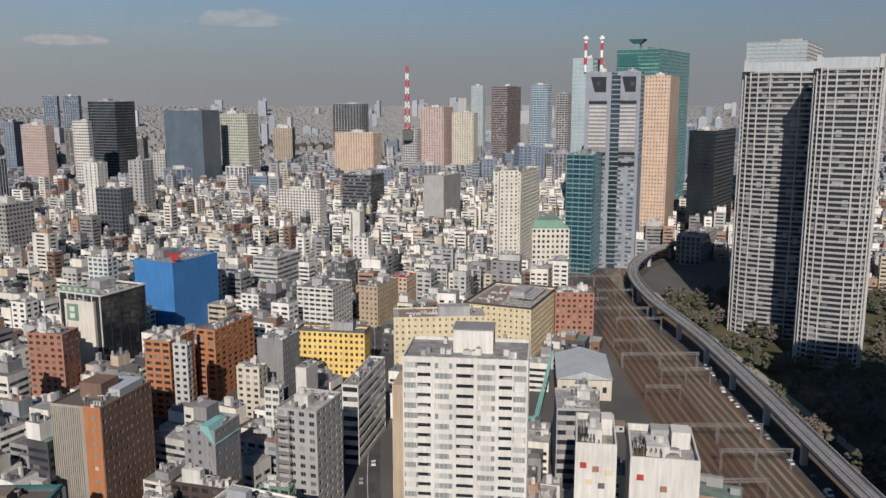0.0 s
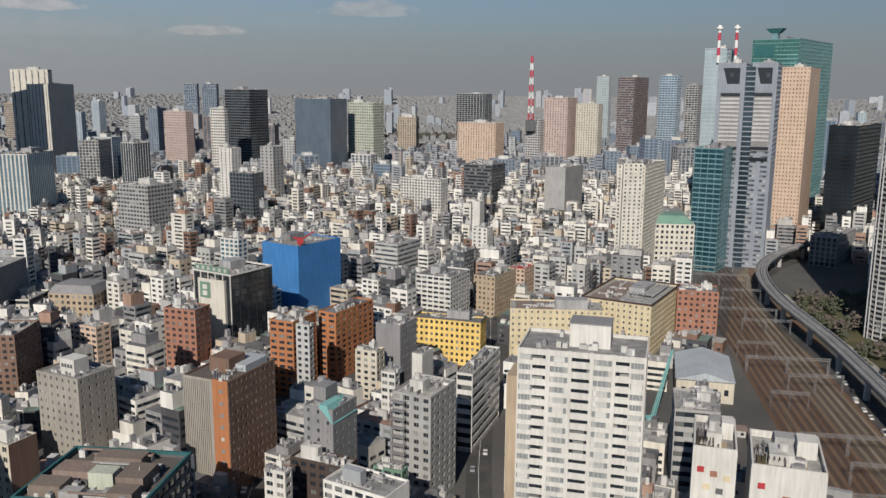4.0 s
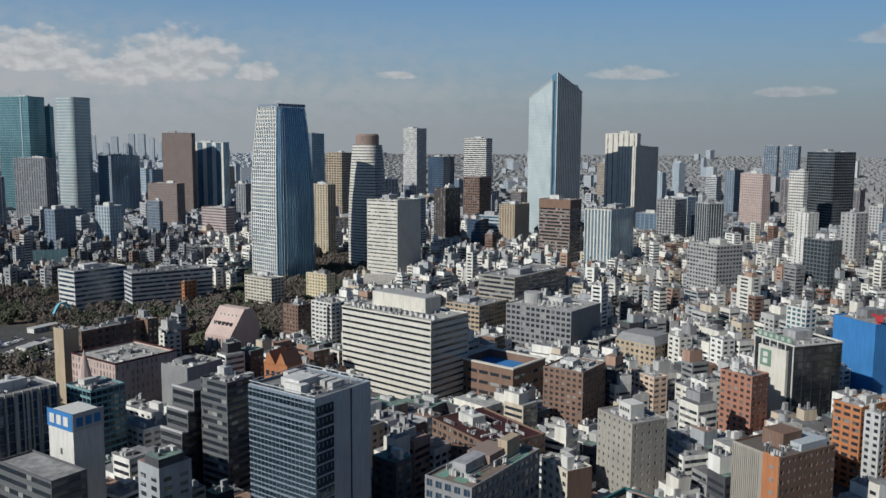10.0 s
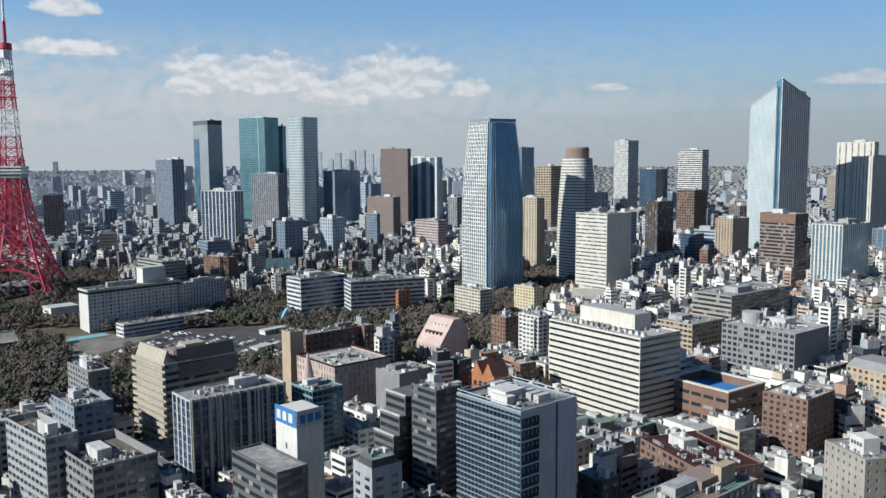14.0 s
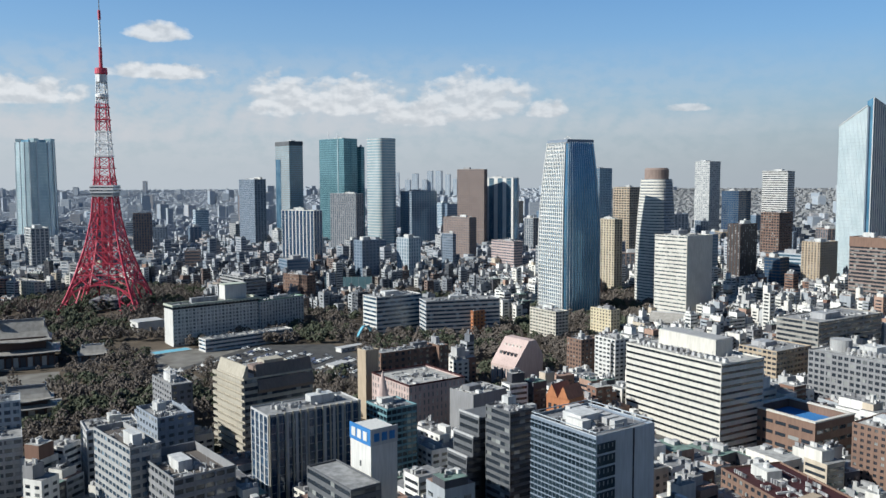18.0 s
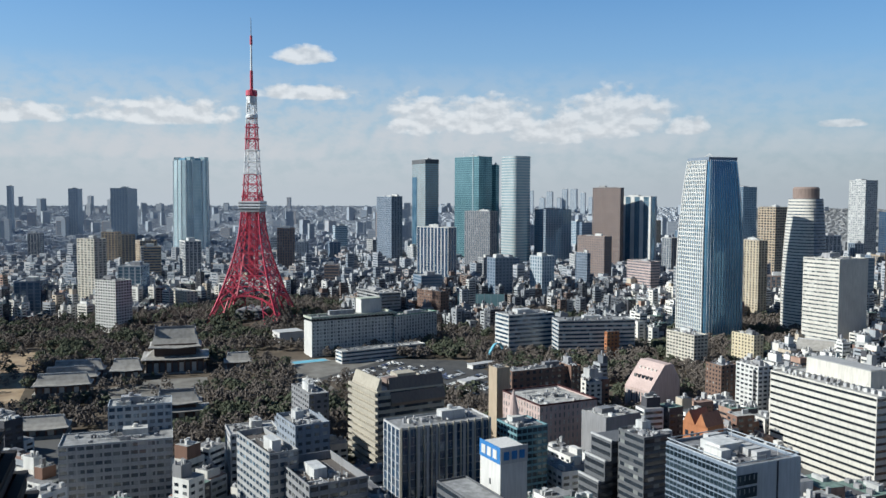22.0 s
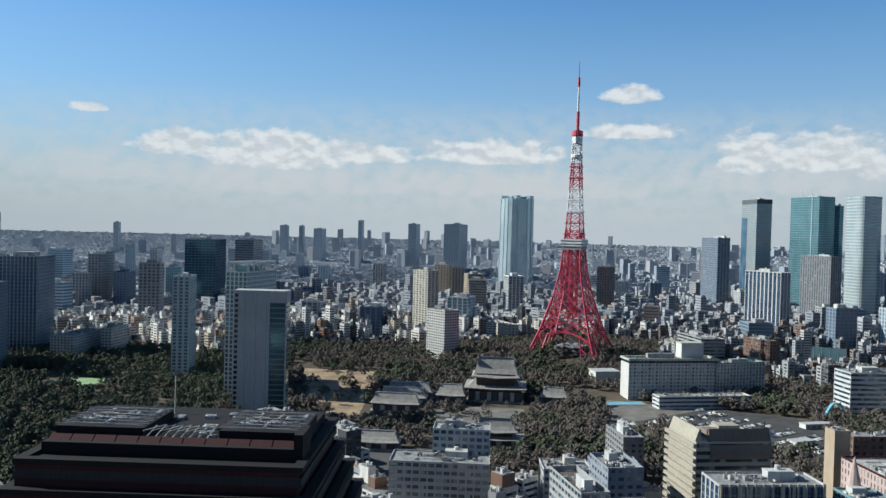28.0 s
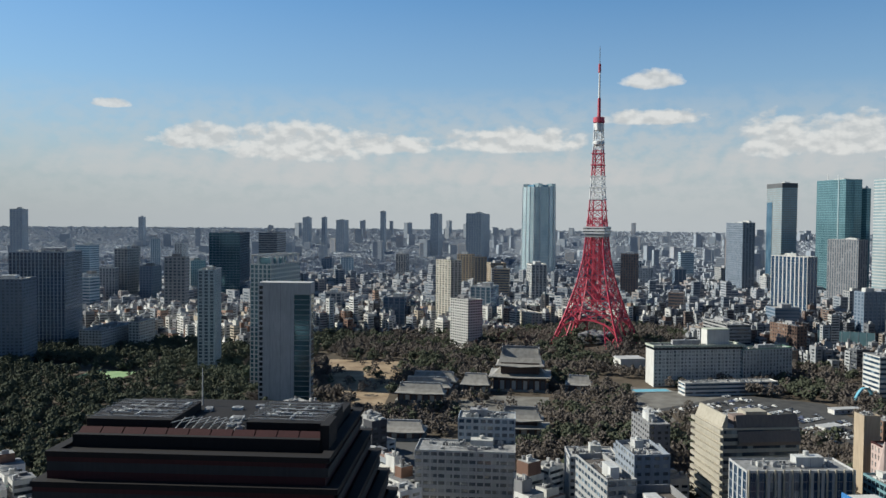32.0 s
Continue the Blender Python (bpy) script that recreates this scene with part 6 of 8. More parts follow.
block("roof_deck", "shade_black", dark, 0, 0, 72.5, 70, 88, 0.9)
# set-back upper storey with sloping maroon panels, two dark plant houses and pale pipe trusses
block("upper_storey", "shade_black", dark, -2, 0, 73.4, 58, 84, 4.2, "set-back upper storey, shade painted black")
for k in range(11):
    g = Geo()
    y0 = -41 + k * 7.5
    g.v = [(27, y0, 76.2), (27, y0 + 7.1, 76.2), (22, y0 + 7.1, 79.2), (22, y0, 79.2), (20, y0, 77.6), (20, y0 + 7.1, 77.6)]
    g.f = [(0, 1, 2, 3), (3, 2, 5, 4), (0, 3, 4), (1, 5, 2)]
    g.m = [0] * 4
    part("maroon_panel", g.mesh("maroon_panel", "maroon"), dark)
for y, w in ((-27, 30), (28, 28)):
    block("plant_house", "shade_black", dark, 2, y, 77.6, 30, w, 3.0)
    for k in range(6):
        g = Geo()
        x0 = -13 + k * 5
        g.beam((x0, y - w / 2, 81.0), (x0 + 5, y + w / 2, 81.6), 0.16)
        g.beam((x0 + 5, y - w / 2, 81.6), (x0, y + w / 2, 81.0), 0.16)
        part("roof_truss", g.mesh("roof_truss", "lightgrey"), dark)
    part("roof_plant", clutter_mesh(24, 2), dark, (2, y, 80.6)).scale = (1.1, w / 26, 0.45)
for k in range(8):
    g = Geo()
    y0 = -11 + k * 2.9
    g.beam((4, y0, 78), (14, y0 + 2.6, 81), 0.2)
    g.beam((14, y0 + 2.6, 81), (21, y0 + 1, 78), 0.2)
    g.beam((4, y0 + 2.6, 79), (20, y0, 80.5), 0.2)
    part("pipe_truss", g.mesh("pipe_truss", "lightgrey"), dark)
block("sloping_end", "shade_black", dark, 20, 43, 73.4, 14, 3, 9)
g = Geo()
g.tube([(-20, -14, 77), (-20, -14, 92)], [0.35, 0.15], 6)
part("roof_mast", g.mesh("roof_mast", "lightgrey"), dark)
for k in range(9):
    rng = random.Random(k)
    q = part("cooling_unit", ac_mesh(), dark, (rng.uniform(-24, 18), rng.uniform(-12, 13), 77.6))
    q.scale = (rng.uniform(2, 4), rng.uniform(2, 5), rng.uniform(0.8, 1.6))

# white roof tower with a blue sign band
sign = thing("sign_tower", -303, 111, 0, 12, "white roof tower with a blue and white sign band", "building")
claim(-303, 111, 16, 14, 12)
block("wall", "white", sign, 0, 0, 0, 15, 12, 55)
block("sign_panel", "blue", sign, 0, -6.15, 49.5, 15.2, 0.3, 6.5, "blue sign panel with white marks")
block("sign_panel", "lightgrey", sign, 7.65, 0, 49.5, 0.3, 12.2, 6.5, "pale sign panel with dark blue marks")
for k in range(3):
    block("sign_mark", "white", sign, -4.4 + k * 4.2, -6.4, 51, 2.8, 0.2, 3.4)
    block("sign_mark", "blue", sign, 7.9, -3.6 + k * 3.5, 51, 0.2, 2.4, 3.2)
block("hatch", "darkgrey", sign, 0, -6.1, 40, 1.0, 0.2, 2.2)

# pink hall with a steep sloping roof front
hall = thing("assembly_hall", -535, 309, 0, 12, "pink stone hall with a steep sloping roof", "building")
claim(-535, 309, 26, 32, 12)
g = Geo()
section = [(-14, 0), (-14, 15), (0, 33), (7, 33), (14, 22), (14, 0)]
g.v = [(x, y, z) for x in (-13, 13) for y, z in section]
g.f = [tuple(reversed(range(6))), tuple(range(6, 12))] + [(k, k + 1, k + 7, k + 6) for k in range(5)]
g.m = [0] * len(g.f)
part("wall", g.mesh("wall", "pink"), hall)
for k in range(5):
    block("dormer_window", "window_dark", hall, -8 + k * 4, -7.6, 21.5, 2.2, 2.6, 2.4)
    block("dormer_window", "offwhite", hall, -8 + k * 4, -3.4, 27.5, 1.6, 2.0, 1.4)
for k in range(9):
    block("window", "window_mid", hall, -11 + k * 2.75, -14.02, 2, 1.3, 0.2, 11)
# low brick block round a court with a blue roof
court = thing("office_building", -333, 374, 0, 6, "low brick-red block with a blue sunken roof", "building")
claim(-333, 374, 46, 36, 6)
keep_open(-333, 374, 50, 40, 2)
g = Geo()
g.ring(42, 34, 1.6, 0, 22)
part("wall", g.mesh("wall", "brown"), court)
block("roof", "blue", court, 0, 0, 17, 38.6, 30.6, 0.4, "bright blue sunken roof")
g = Geo()
g.ring(42.6, 34.6, 2.2, 22, 22.8)
part("parapet", g.mesh("parapet", "offwhite"), court)
for k in range(5):
    for j in range(3):
        block("window", "window_dark", court, 21.02, -13 + k * 6.5, 4 + j * 6, 0.2, 5, 1.9)
        block("window", "window_dark", court, -16.5 + k * 8.2, -17.02, 4 + j * 6, 6.5, 0.2, 1.9)

# tower outside the view whose shade lies on the garden by the railway
building("plain dark glass office tower beside the garden", 194, 232, 64, 44, -20, 146, wall="darkgrey", glass="curtain_dark", floor=4.5, bay=6, pier=0.1, band=0.3, units=3, name="office_tower")

# white apartment tower close below: pale windows and open balconies by turns
apt = thing("apartment_tower", 7.0, 225.8, 0, -7, "white apartment tower with balconies and a grey roof", "building")
AW, AD, AH = 33.7, 20.0, 81.6
claim(7.0, 225.8, AW, AD, -7)
keep_open(7.0, 225.8, AW, AD, 10)
COLS = ((0.00, 0.12, "w"), (0.12, 0.225, "b"), (0.26, 0.40, "w"), (0.43, 0.57, "b"), (0.60, 0.74, "w"), (0.77, 0.875, "b"), (0.885, 0.985, "w"))
v, f, m, cells, zs, fh, n = shell(AW, AD, AH, 2.85, AW, 0.02, 0.44, 1.1, 0.0, 1.6, "x-", 1.0)
part("wall", skin_mesh("wall", v, f, m, ("white", "window_dark", "roof_slab", "tan")), apt)
shapes = {}
for a, b, kind in COLS:
    q = Geo()
    wdt = (b - a) * AW - 0.1
    if kind == "w":
        q.box(-wdt / 2, wdt / 2, -0.1, 0.0, 0.03, fh * 0.56 - 0.03, 0, bottom=True)
        for k in range(1, 4):
            q.box(-wdt / 2 + wdt * k / 4 - 0.04, -wdt / 2 + wdt * k / 4 + 0.04, -0.16, -0.1, 0.03, fh * 0.56 - 0.03, 1)
        shapes[a] = ("window", q.mesh("window", "window_pale", "white"), -AD / 2 + 0.3)
    else:
        q.box(-wdt / 2, wdt / 2, -0.12, 0.0, -0.1, fh * 0.22)
        shapes[a] = ("balcony_rail", q.mesh("balcony_rail", "white"), -AD / 2 + 0.1)
solid = [(0.225, 0.26), (0.40, 0.43), (0.57, 0.60), (0.74, 0.77), (0.875, 0.885), (0.985, 1.0)]
for a, b in solid:
    block("pier", "white", apt, ((a + b) / 2 - 0.5) * AW, -AD / 2 + 0.52, 0, (b - a) * AW, 1.1, AH - 0.02)
for fl in range(max(0, n - 17), n):
    for a, b, kind in COLS:
        nm, me, yy = shapes[a]
        part(nm, me, apt, (((a + b) / 2 - 0.5) * AW, yy, fl * fh + 0.44 * fh))
block("penthouse", "white", apt, 1.5, 2, AH - 1, 11, 8, 6.5)
block("penthouse_roof", "midgrey", apt, 1.5, 2, AH + 5.5, 11.4, 8.4, 0.3)
block("side_block", "tan", apt, -AW / 2 - 2.2, 4, 0, 4.2, 12, AH - 11)
for k in range(12):
    rr = random.Random(k + 50)
    q = part("cooling_unit", ac_mesh(), apt, (rr.uniform(-13, 13), rr.choice((-5, -3, 6, 7)), AH - 1))
    q.scale = (rr.uniform(1, 2.4), rr.uniform(1, 2), rr.uniform(1, 2.2))

# grey tower by the park: plain flank, recessed glass strip up one side of its front
park_tower = thing("office_tower", -645.3, -205, 0, 6, "pale grey tower with a tall glass strip", "building")
GW, GD, GH = 18.0, 41.0, 100.5
claim(-645, -208, GW, GD, 6)
keep_open(-645, -208, GW, GD, 20)
g = Geo()
g.box(-GW / 2, GW / 2, -GD / 2, GD * 0.18, 0, GH)
part("wall", g.mesh("wall", "lightgrey"), park_tower)
g = Geo()
g.box(-GW / 2 + 1, GW / 2 - 1.2, GD * 0.18, GD / 2 - 0.6, 0, GH - 9)
part("glass_bay", g.mesh("glass_bay", "curtain_deep"), park_tower)
block("top_beam", "lightgrey", park_tower, 0, GD * 0.34, GH - 9, GW, GD * 0.32, 9)
block("corner_post", "lightgrey", park_tower, GW / 2 - 0.8, GD / 2 - 0.5, 0, 1.2, 0.9, GH)
for k in range(24):
    block("floor_band", "grey", park_tower, 0.2, GD * 0.335, 3 + k * 4, GW - 2, GD * 0.31, 0.5)
    block("slot_window", "window_dark", park_tower, -GW * 0.1, -GD / 2 - 0.03, 3.5 + k * 4, GW * 0.25, 0.1, 2.0)
    block("slot_window", "window_plain", park_tower, GW / 2 + 0.03, -GD / 2 + 2.0, 3.2 + k * 4, 0.1, 2.6, 2.6)
for k in range(3):
    block("joint", "midgrey", park_tower, GW / 2 + 0.03, -GD * 0.28 + k * GD * 0.2, 0, 0.06, 0.3, GH)

# roof plant of the ribbon-window office and of the deep-window office
block("plant_house", "offwhite", stripe_office, -2, 4, STRIPE_H - 0.8, 44, 14, 9.5, "white windowless plant house")
block("plant_house_roof", "grey", stripe_office, -2, 4, STRIPE_H + 8.7, 43, 13, 0.4)
for k in range(16):
    q = part("cooling_unit", ac_mesh(), stripe_office, (-34 + k * 4.4, -9, STRIPE_H - 0.8))
    q.scale = (2.2, 2.6, 2.4)
for k in range(7):
    q = part("water_tank", tank_mesh(), deep_office, (-8 + k * 3.6, -6, DEEP_H - 0.8))
    q.scale = (2.8, 2.8, 3.4)
g = Geo()
g.tube([(-16, -2, DEEP_H - 0.8), (-16, -2, DEEP_H + 6.5)], [7, 7], 20)
part("roof_drum", g.mesh("roof_drum", "grey"), deep_office)
# open screen round the roof of the dark glass office
g = Geo()
for z in (0.0, 1.1):
    g.ring(GLASS_W - 0.4, GLASS_D - 0.4, 0.2, GLASS_H + z, GLASS_H + z + 0.3)
part("roof_screen", g.mesh("roof_screen", "steel"), glass_office, label="open steel roof screen")
for k in range(7):
    block("cooling_unit", "lightgrey", glass_office, -12 + k * 3.6, 3, GLASS_H - 0.8, 2.4, 6, 2.6)
block("roof_box", "white", glass_office, 2, -GLASS_D * 0.3, GLASS_H - 0.8, 8, 4, 3)
# glass corner strip and cladding joints of the dark glass office
for k in range(15):
    block("window", "curtain_dark", glass_office, GLASS_W / 2 + 0.1, -GLASS_D * 0.34, 4.2 + k * 4.1, 0.3, GLASS_D * 0.3, 3.3)
    for j in range(4):
        block("blind", "midgrey", glass_office, GLASS_W / 2 + 0.27, -GLASS_D * (0.45 - 0.07 * j), 5.6 + k * 4.1, 0.1, 0.35, 1.5)
block("panel_joint", "black", glass_office, GLASS_W / 2 + 0.05, GLASS_D * 0.13, 0, 0.2, 0.6, GLASS_H)
for k in range(30):
    block("louvre", "slate", glass_office, 0, -GLASS_D / 2 - 0.1, 7 + k * 2.0, GLASS_W, 0.2, 0.4)
terrace = thing("office_building", -316, 160, 0, 10, "dark grey office stepping down in glazed terraces", "building")
claim(-316, 160, 16, 22, 10)
for k in range(5):
    block("terrace_wall", "darkgrey", terrace, 0, 6 - k * 3.2, 0, 14, 14, 50 - k * 8)
    block("terrace_rim", "lightgrey", terrace, 0, 6 - k * 3.2 - 6.6, 50 - k * 8, 14.3, 0.9, 0.7)
    for j in range(2):
        block("ribbon_window", "window_plain", terrace, 0, 6 - k * 3.2 - 7.05, 43.6 - k * 8 + j * 3.6, 12.8, 0.2, 1.7)
        block("ribbon_window", "window_plain", terrace, 7.05, 4 - k * 3.2, 43.6 - k * 8 + j * 3.6, 0.2, 9, 1.7)
block("sign_box", "white", sign_office, 2, -2, 37.5, 8, 7, 6.5, "white roof sign box with a dark bar")
for k in range(4):
    block("sign_mark", "darkgrey", sign_office, -0.4 + k * 1.6, -5.6, 40.6, 1.1, 0.15, 1.4)
# patches of green roofing
for x, y, w, d in ((-0.3, -0.28, 0.22, 0.3), (0.1, -0.3, 0.25, 0.25), (0.32, 0.25, 0.2, 0.3)):
    block("roof_patch", "roof_green", deck_office, x * DECK_W, y * DECK_D, DECK_H - 0.78, w * DECK_W, d * DECK_D, 0.05, "worn green roof coating")
block("roof_house", "umber", deck_office, -DECK_W * 0.1, DECK_D * 0.12, DECK_H - 0.8, DECK_W * 0.5, DECK_D * 0.3, 3.4)
block("roof_house", "tan", deck_office, DECK_W * 0.12, DECK_D * 0.28, DECK_H - 0.8, DECK_W * 0.2, DECK_D * 0.2, 6)
g = Geo()
g.ring(HOTEL_W + 0.5, HOTEL_D + 0.5, 0.3, HOTEL_H - 3.4, HOTEL_H - 1.6)
part("top_window_band", g.mesh("top_window_band", "window_plain"), hotel)
g = Geo()
g.ring(HOTEL_W + 2.4, HOTEL_D + 2.4, 2.0, HOTEL_H - 0.9, HOTEL_H + 0.9)
part("eave", g.mesh("eave", "palegreen"), hotel, label="pale green projecting eave")
block("end_wall", "white", hotel, 0, -HOTEL_D / 2 - 0.35, 0, HOTEL_W + 0.8, 0.7, HOTEL_H - 3.6, "blank white end wall")
for k in range(12):
    block("column", "white", hotel, HOTEL_W / 2 + 0.2, -HOTEL_D / 2 + 1.8 + k * 7.2, 0, 0.4, 0.6, HOTEL_H - 3.5)
# hotel penthouse
block("penthouse", "white", hotel, 0, HOTEL_D * 0.23, HOTEL_H - 0.8, 12, 22, 15, "white windowless roof block")
block("penthouse_rim", "palegreen", hotel, 0, HOTEL_D * 0.23, HOTEL_H + 14.2, 12.6, 22.6, 0.7)
# stacked sill ribs, plain brown upper storeys and roof well of the beige office
for k in range(12):
    block("sill_rib", "stone", step_office, -1.2, -STEP_D / 2 - 0.7, 1.5 + k * 3.85, STEP_W + 2.4, 1.5, 1.9)
g = Geo()
a, b = STEP_W / 2, STEP_D / 2
g.v += [(a + 0.3, -b * 0.62, -9), (a + 0.3, b, -9), (a + 1.6, b, -7), (a + 1.6, -b * 0.62, -7), (a - 3, -b * 0.62, 6), (a - 3, b, 6), (a - 6, b, -9), (a - 6, -b * 0.62, -9)]
g.f += [(0, 1, 2, 3), (3, 2, 5, 4), (4, 5, 6, 7), (1, 6, 5, 2), (0, 3, 4, 7)]
g.m = [0] * 5
part("sloping_panel", g.mesh("sloping_panel", "roof_brown"), step_office, (0, 0, STEP_H), label="brown sheet-clad sloping upper storeys")
g = Geo()
g.v += [(-a, -b - 0.8, -3), (a - 2, -b - 0.8, -3), (a - 2, -b + 2.4, 6), (-a, -b + 2.4, 6), (-a, -b + 3.4, 6), (a - 2, -b + 3.4, 6), (a - 2, -b + 3.4, 0), (-a, -b + 3.4, 0)]
g.f += [(0, 1, 2, 3), (3, 2, 5, 4), (4, 5, 6, 7), (1, 6, 5, 2), (0, 3, 4, 7)]
g.m = [0] * 5
part("sloping_panel", g.mesh("sloping_panel", "stone"), step_office, (0, 0, STEP_H), label="pale concrete sloping parapet")
block("roof_house", "stone", step_office, -5, 6, STEP_H - 0.8, 9, 12, 5)
block("roof_house", "umber", step_office, 3, -6, STEP_H - 0.8, 7, 8, 4.4)
for k in range(8):
    block("duct", "lightgrey", step_office, -11 + k * 2.6, -4, STEP_H - 0.8, 1.3, 7, 2.2)

# ribbed sheeting and orange end bay of the mesh-clad office
for k in range(14):
    block("sheet_rib", "mesh_grey", mesh_office, -MESH_W * (0.48 - 0.042 * k), -MESH_D / 2 - 0.15, 2, 0.4, 0.3, MESH_H - 3)
block("end_bay", "orange", mesh_office, MESH_W * 0.33, -MESH_D / 2 - 0.1, 0, MESH_W * 0.33, 0.5, MESH_H + 0.3, "orange tiled end bay")
for k in range(9):
    block("window", "window_pale", mesh_office, MESH_W * 0.36, -MESH_D / 2 - 0.4, 8 + k * 4.6, 1.4, 0.2, 1.3)
block("roof_house", "brown", mesh_office, -MESH_W * 0.05, 0, MESH_H - 0.8, 9, 10, 5.5)
block("roof_house", "steel", mesh_office, MESH_W * 0.2, MESH_D * 0.2, MESH_H - 0.8, 8, 14, 2.6)
# brown plant houses on the teal-edged office
rr = random.Random(8)
for x, y, w, d, h, mat in ((-0.3, -0.3, 0.25, 0.2, 3.4, "roof_brown"), (-0.25, 0.02, 0.3, 0.22, 3.0, "umber"), (0.05, -0.12, 0.2, 0.16, 4.6, "palegreen"), (0.28, -0.05, 0.22, 0.3, 3.8, "roof_brown"), (0.3, -0.34, 0.2, 0.18, 3.0, "roof_brown"), (0.0, 0.3, 0.4, 0.18, 3.0, "roof_brown"), (-0.1, -0.36, 0.16, 0.12, 2.4, "grey")):
    block("roof_house", mat, edge_office, x * EDGE_W, y * EDGE_D, EDGE_H - 0.8, w * EDGE_W, d * EDGE_D, h)
for k in range(26):
    q = part("cooling_unit", ac_mesh(), edge_office, (rr.uniform(-0.45, 0.45) * EDGE_W, rr.uniform(-0.45, 0.45) * EDGE_D, EDGE_H - 0.8))
    q.scale = (rr.uniform(1, 2.6), rr.uniform(1, 2.6), rr.uniform(1, 2.6))
for k in range(9):
    block("pipe", rr.choice(("brick", "grey", "umber")), edge_office, rr.uniform(-0.3, 0.3) * EDGE_W, rr.uniform(-0.42, 0.42) * EDGE_D, EDGE_H + rr.uniform(0, 2), rr.uniform(4, 14), 0.5, 0.5)
# open stair on the concrete block
for k in range(11):
    block("stair_landing", "midgrey", stair_block, -STAIR_W * 0.3, -STAIR_D / 2 - 1.2, 6 + k * 3.3, STAIR_W * 0.36, 2.4, 0.3)
for s in (-0.47, -0.13):
    block("stair_post", "midgrey", stair_block, STAIR_W * s, -STAIR_D / 2 - 2.3, 0, 0.3, 0.3, STAIR_H)
# roof gardens, pergolas and coloured windows of the white blocks by the railway
for owner, w, d, h in ((garden_block, GARD_W, GARD_D, GARD_H), (square_block, SQ_W, SQ_D, SQ_H)):
    g = Geo()
    g.ring(w - 0.1, d - 0.1, 0.5, h, h + 1.3)
    part("parapet", g.mesh("parapet", "white"), owner)
    block("roof_garden", "grass", owner, -w * 0.22, -d * 0.2, h - 0.78, w * 0.4, d * 0.35, 0.35, "planted roof garden bed")
    block("timber_deck", "tan", owner, w * 0.15, -d * 0.25, h - 0.78, w * 0.25, d * 0.3, 0.12)
    for k in range(6):
        block("pergola_beam", "darkbrown", owner, -w * 0.4 + k * w * 0.07, -d * 0.2, h + 1.9, 0.25, d * 0.36, 0.25)
    for i in (-0.42, -0.04):
        for j in (-0.37, -0.03):
            block("pergola_post", "darkbrown", owner, i * w, j * d, h - 0.8, 0.25, 0.25, 2.7)
    block("stair_house", "white", owner, w * 0.28, d * 0.12, h - 0.8, w * 0.28, d * 0.25, 5)
    block("stair_house", "grey", owner, 0, d * 0.3, h - 0.8, w * 0.3, d * 0.2, 3.4)
for k, mat in enumerate(("red", "paleyellow", "brick", "darkgrey", "paleyellow")):
    block("window", mat, square_block, (-0.35 + 0.17 * k) * SQ_W, -SQ_D / 2 - 0.05, SQ_H - 5.5 - (k * 7) % 11, 1.9, 0.2, 1.7)
    block("window", mat, garden_block, (-0.3 + 0.15 * k) * GARD_W, -GARD_D / 2 - 0.05, SQ_H - 6 - (k * 5) % 9, 1.9, 0.2, 1.7)
# mansard of the school
g = Geo()
a, b = SCHOOL_W / 2, SCHOOL_D / 2
g.v += [(-a, -b, 0), (a, -b, 0), (a, b, 0), (-a, b, 0), (-a + 3, -b + 3, 5), (a - 3, -b + 3, 5), (a - 3, b - 3, 5), (-a + 3, b - 3, 5)]
for q in ((0, 1, 5, 4), (1, 2, 6, 5), (2, 3, 7, 6), (3, 0, 4, 7), (4, 5, 6, 7)):
    g.f.append(q)
    g.m.append(0)
part("mansard_roof", g.mesh("mansard_roof", "midgrey"), school, (0, 0, SCHOOL_H), label="dark grey mansard roof")
# pale teal glass lean-to on the grey tower
g = Geo()
a, b = TEAL_W / 2, TEAL_D / 2
g.v += [(a * 0.1, -b - 0.2, 0), (a + 0.2, -b - 0.2, -5), (a + 0.2, b, -5), (a * 0.1, b, 0), (a * 0.1, -b - 0.2, 1.2), (a * 0.62, -b - 0.2, 1.2), (a * 0.62, b * 0.2, 1.2), (a * 0.1, b * 0.2, 1.2)]
g.f += [(0, 1, 5, 4), (1, 2, 6, 5), (2, 3, 7, 6), (3, 0, 4, 7), (4, 5, 6, 7)]
g.m = [0] * 5
part("glass_roof", g.mesh("glass_roof", "seafoam"), teal_tower, (0, 0, TEAL_H - 0.05), label="pale teal sloping glass roof")
block("roof_house", "midgrey", teal_tower, -a * 0.45, 1, TEAL_H - 0.8, 5, 7, 6)
# dark sign panels with pale bars
block("sign_panel", "green", slab_end, -SLAB_W * 0.22, -SLAB_D / 2 - 0.2, SLAB_H - 11, 7.5, 0.3, 9, "dark green sign panel")
for k in range(2):
    block("sign_mark", "white", slab_end, -SLAB_W * 0.22, -SLAB_D / 2 - 0.45, SLAB_H - 9.6 + k * 3.6, 3.2, 0.2, 2.6)
for k in range(6):
    block("mullion", "white", black_office, -BLACK_W / 2 + 0.4 + k * (BLACK_W - 0.8) / 5, -BLACK_D / 2 - 0.2, 0, 0.55, 0.5, BLACK_H)
block("sign_band", "green", black_office, 0, -BLACK_D / 2 - 0.1, BLACK_H + 1.0, BLACK_W * 0.9, 0.3, 3.2, "green sign band with pale marks")
for k in range(6):
    block("sign_mark", "lightgrey", black_office, -BLACK_W * 0.36 + k * BLACK_W * 0.145, -BLACK_D / 2 - 0.35, BLACK_H + 1.6, 2.0, 0.2, 1.9)
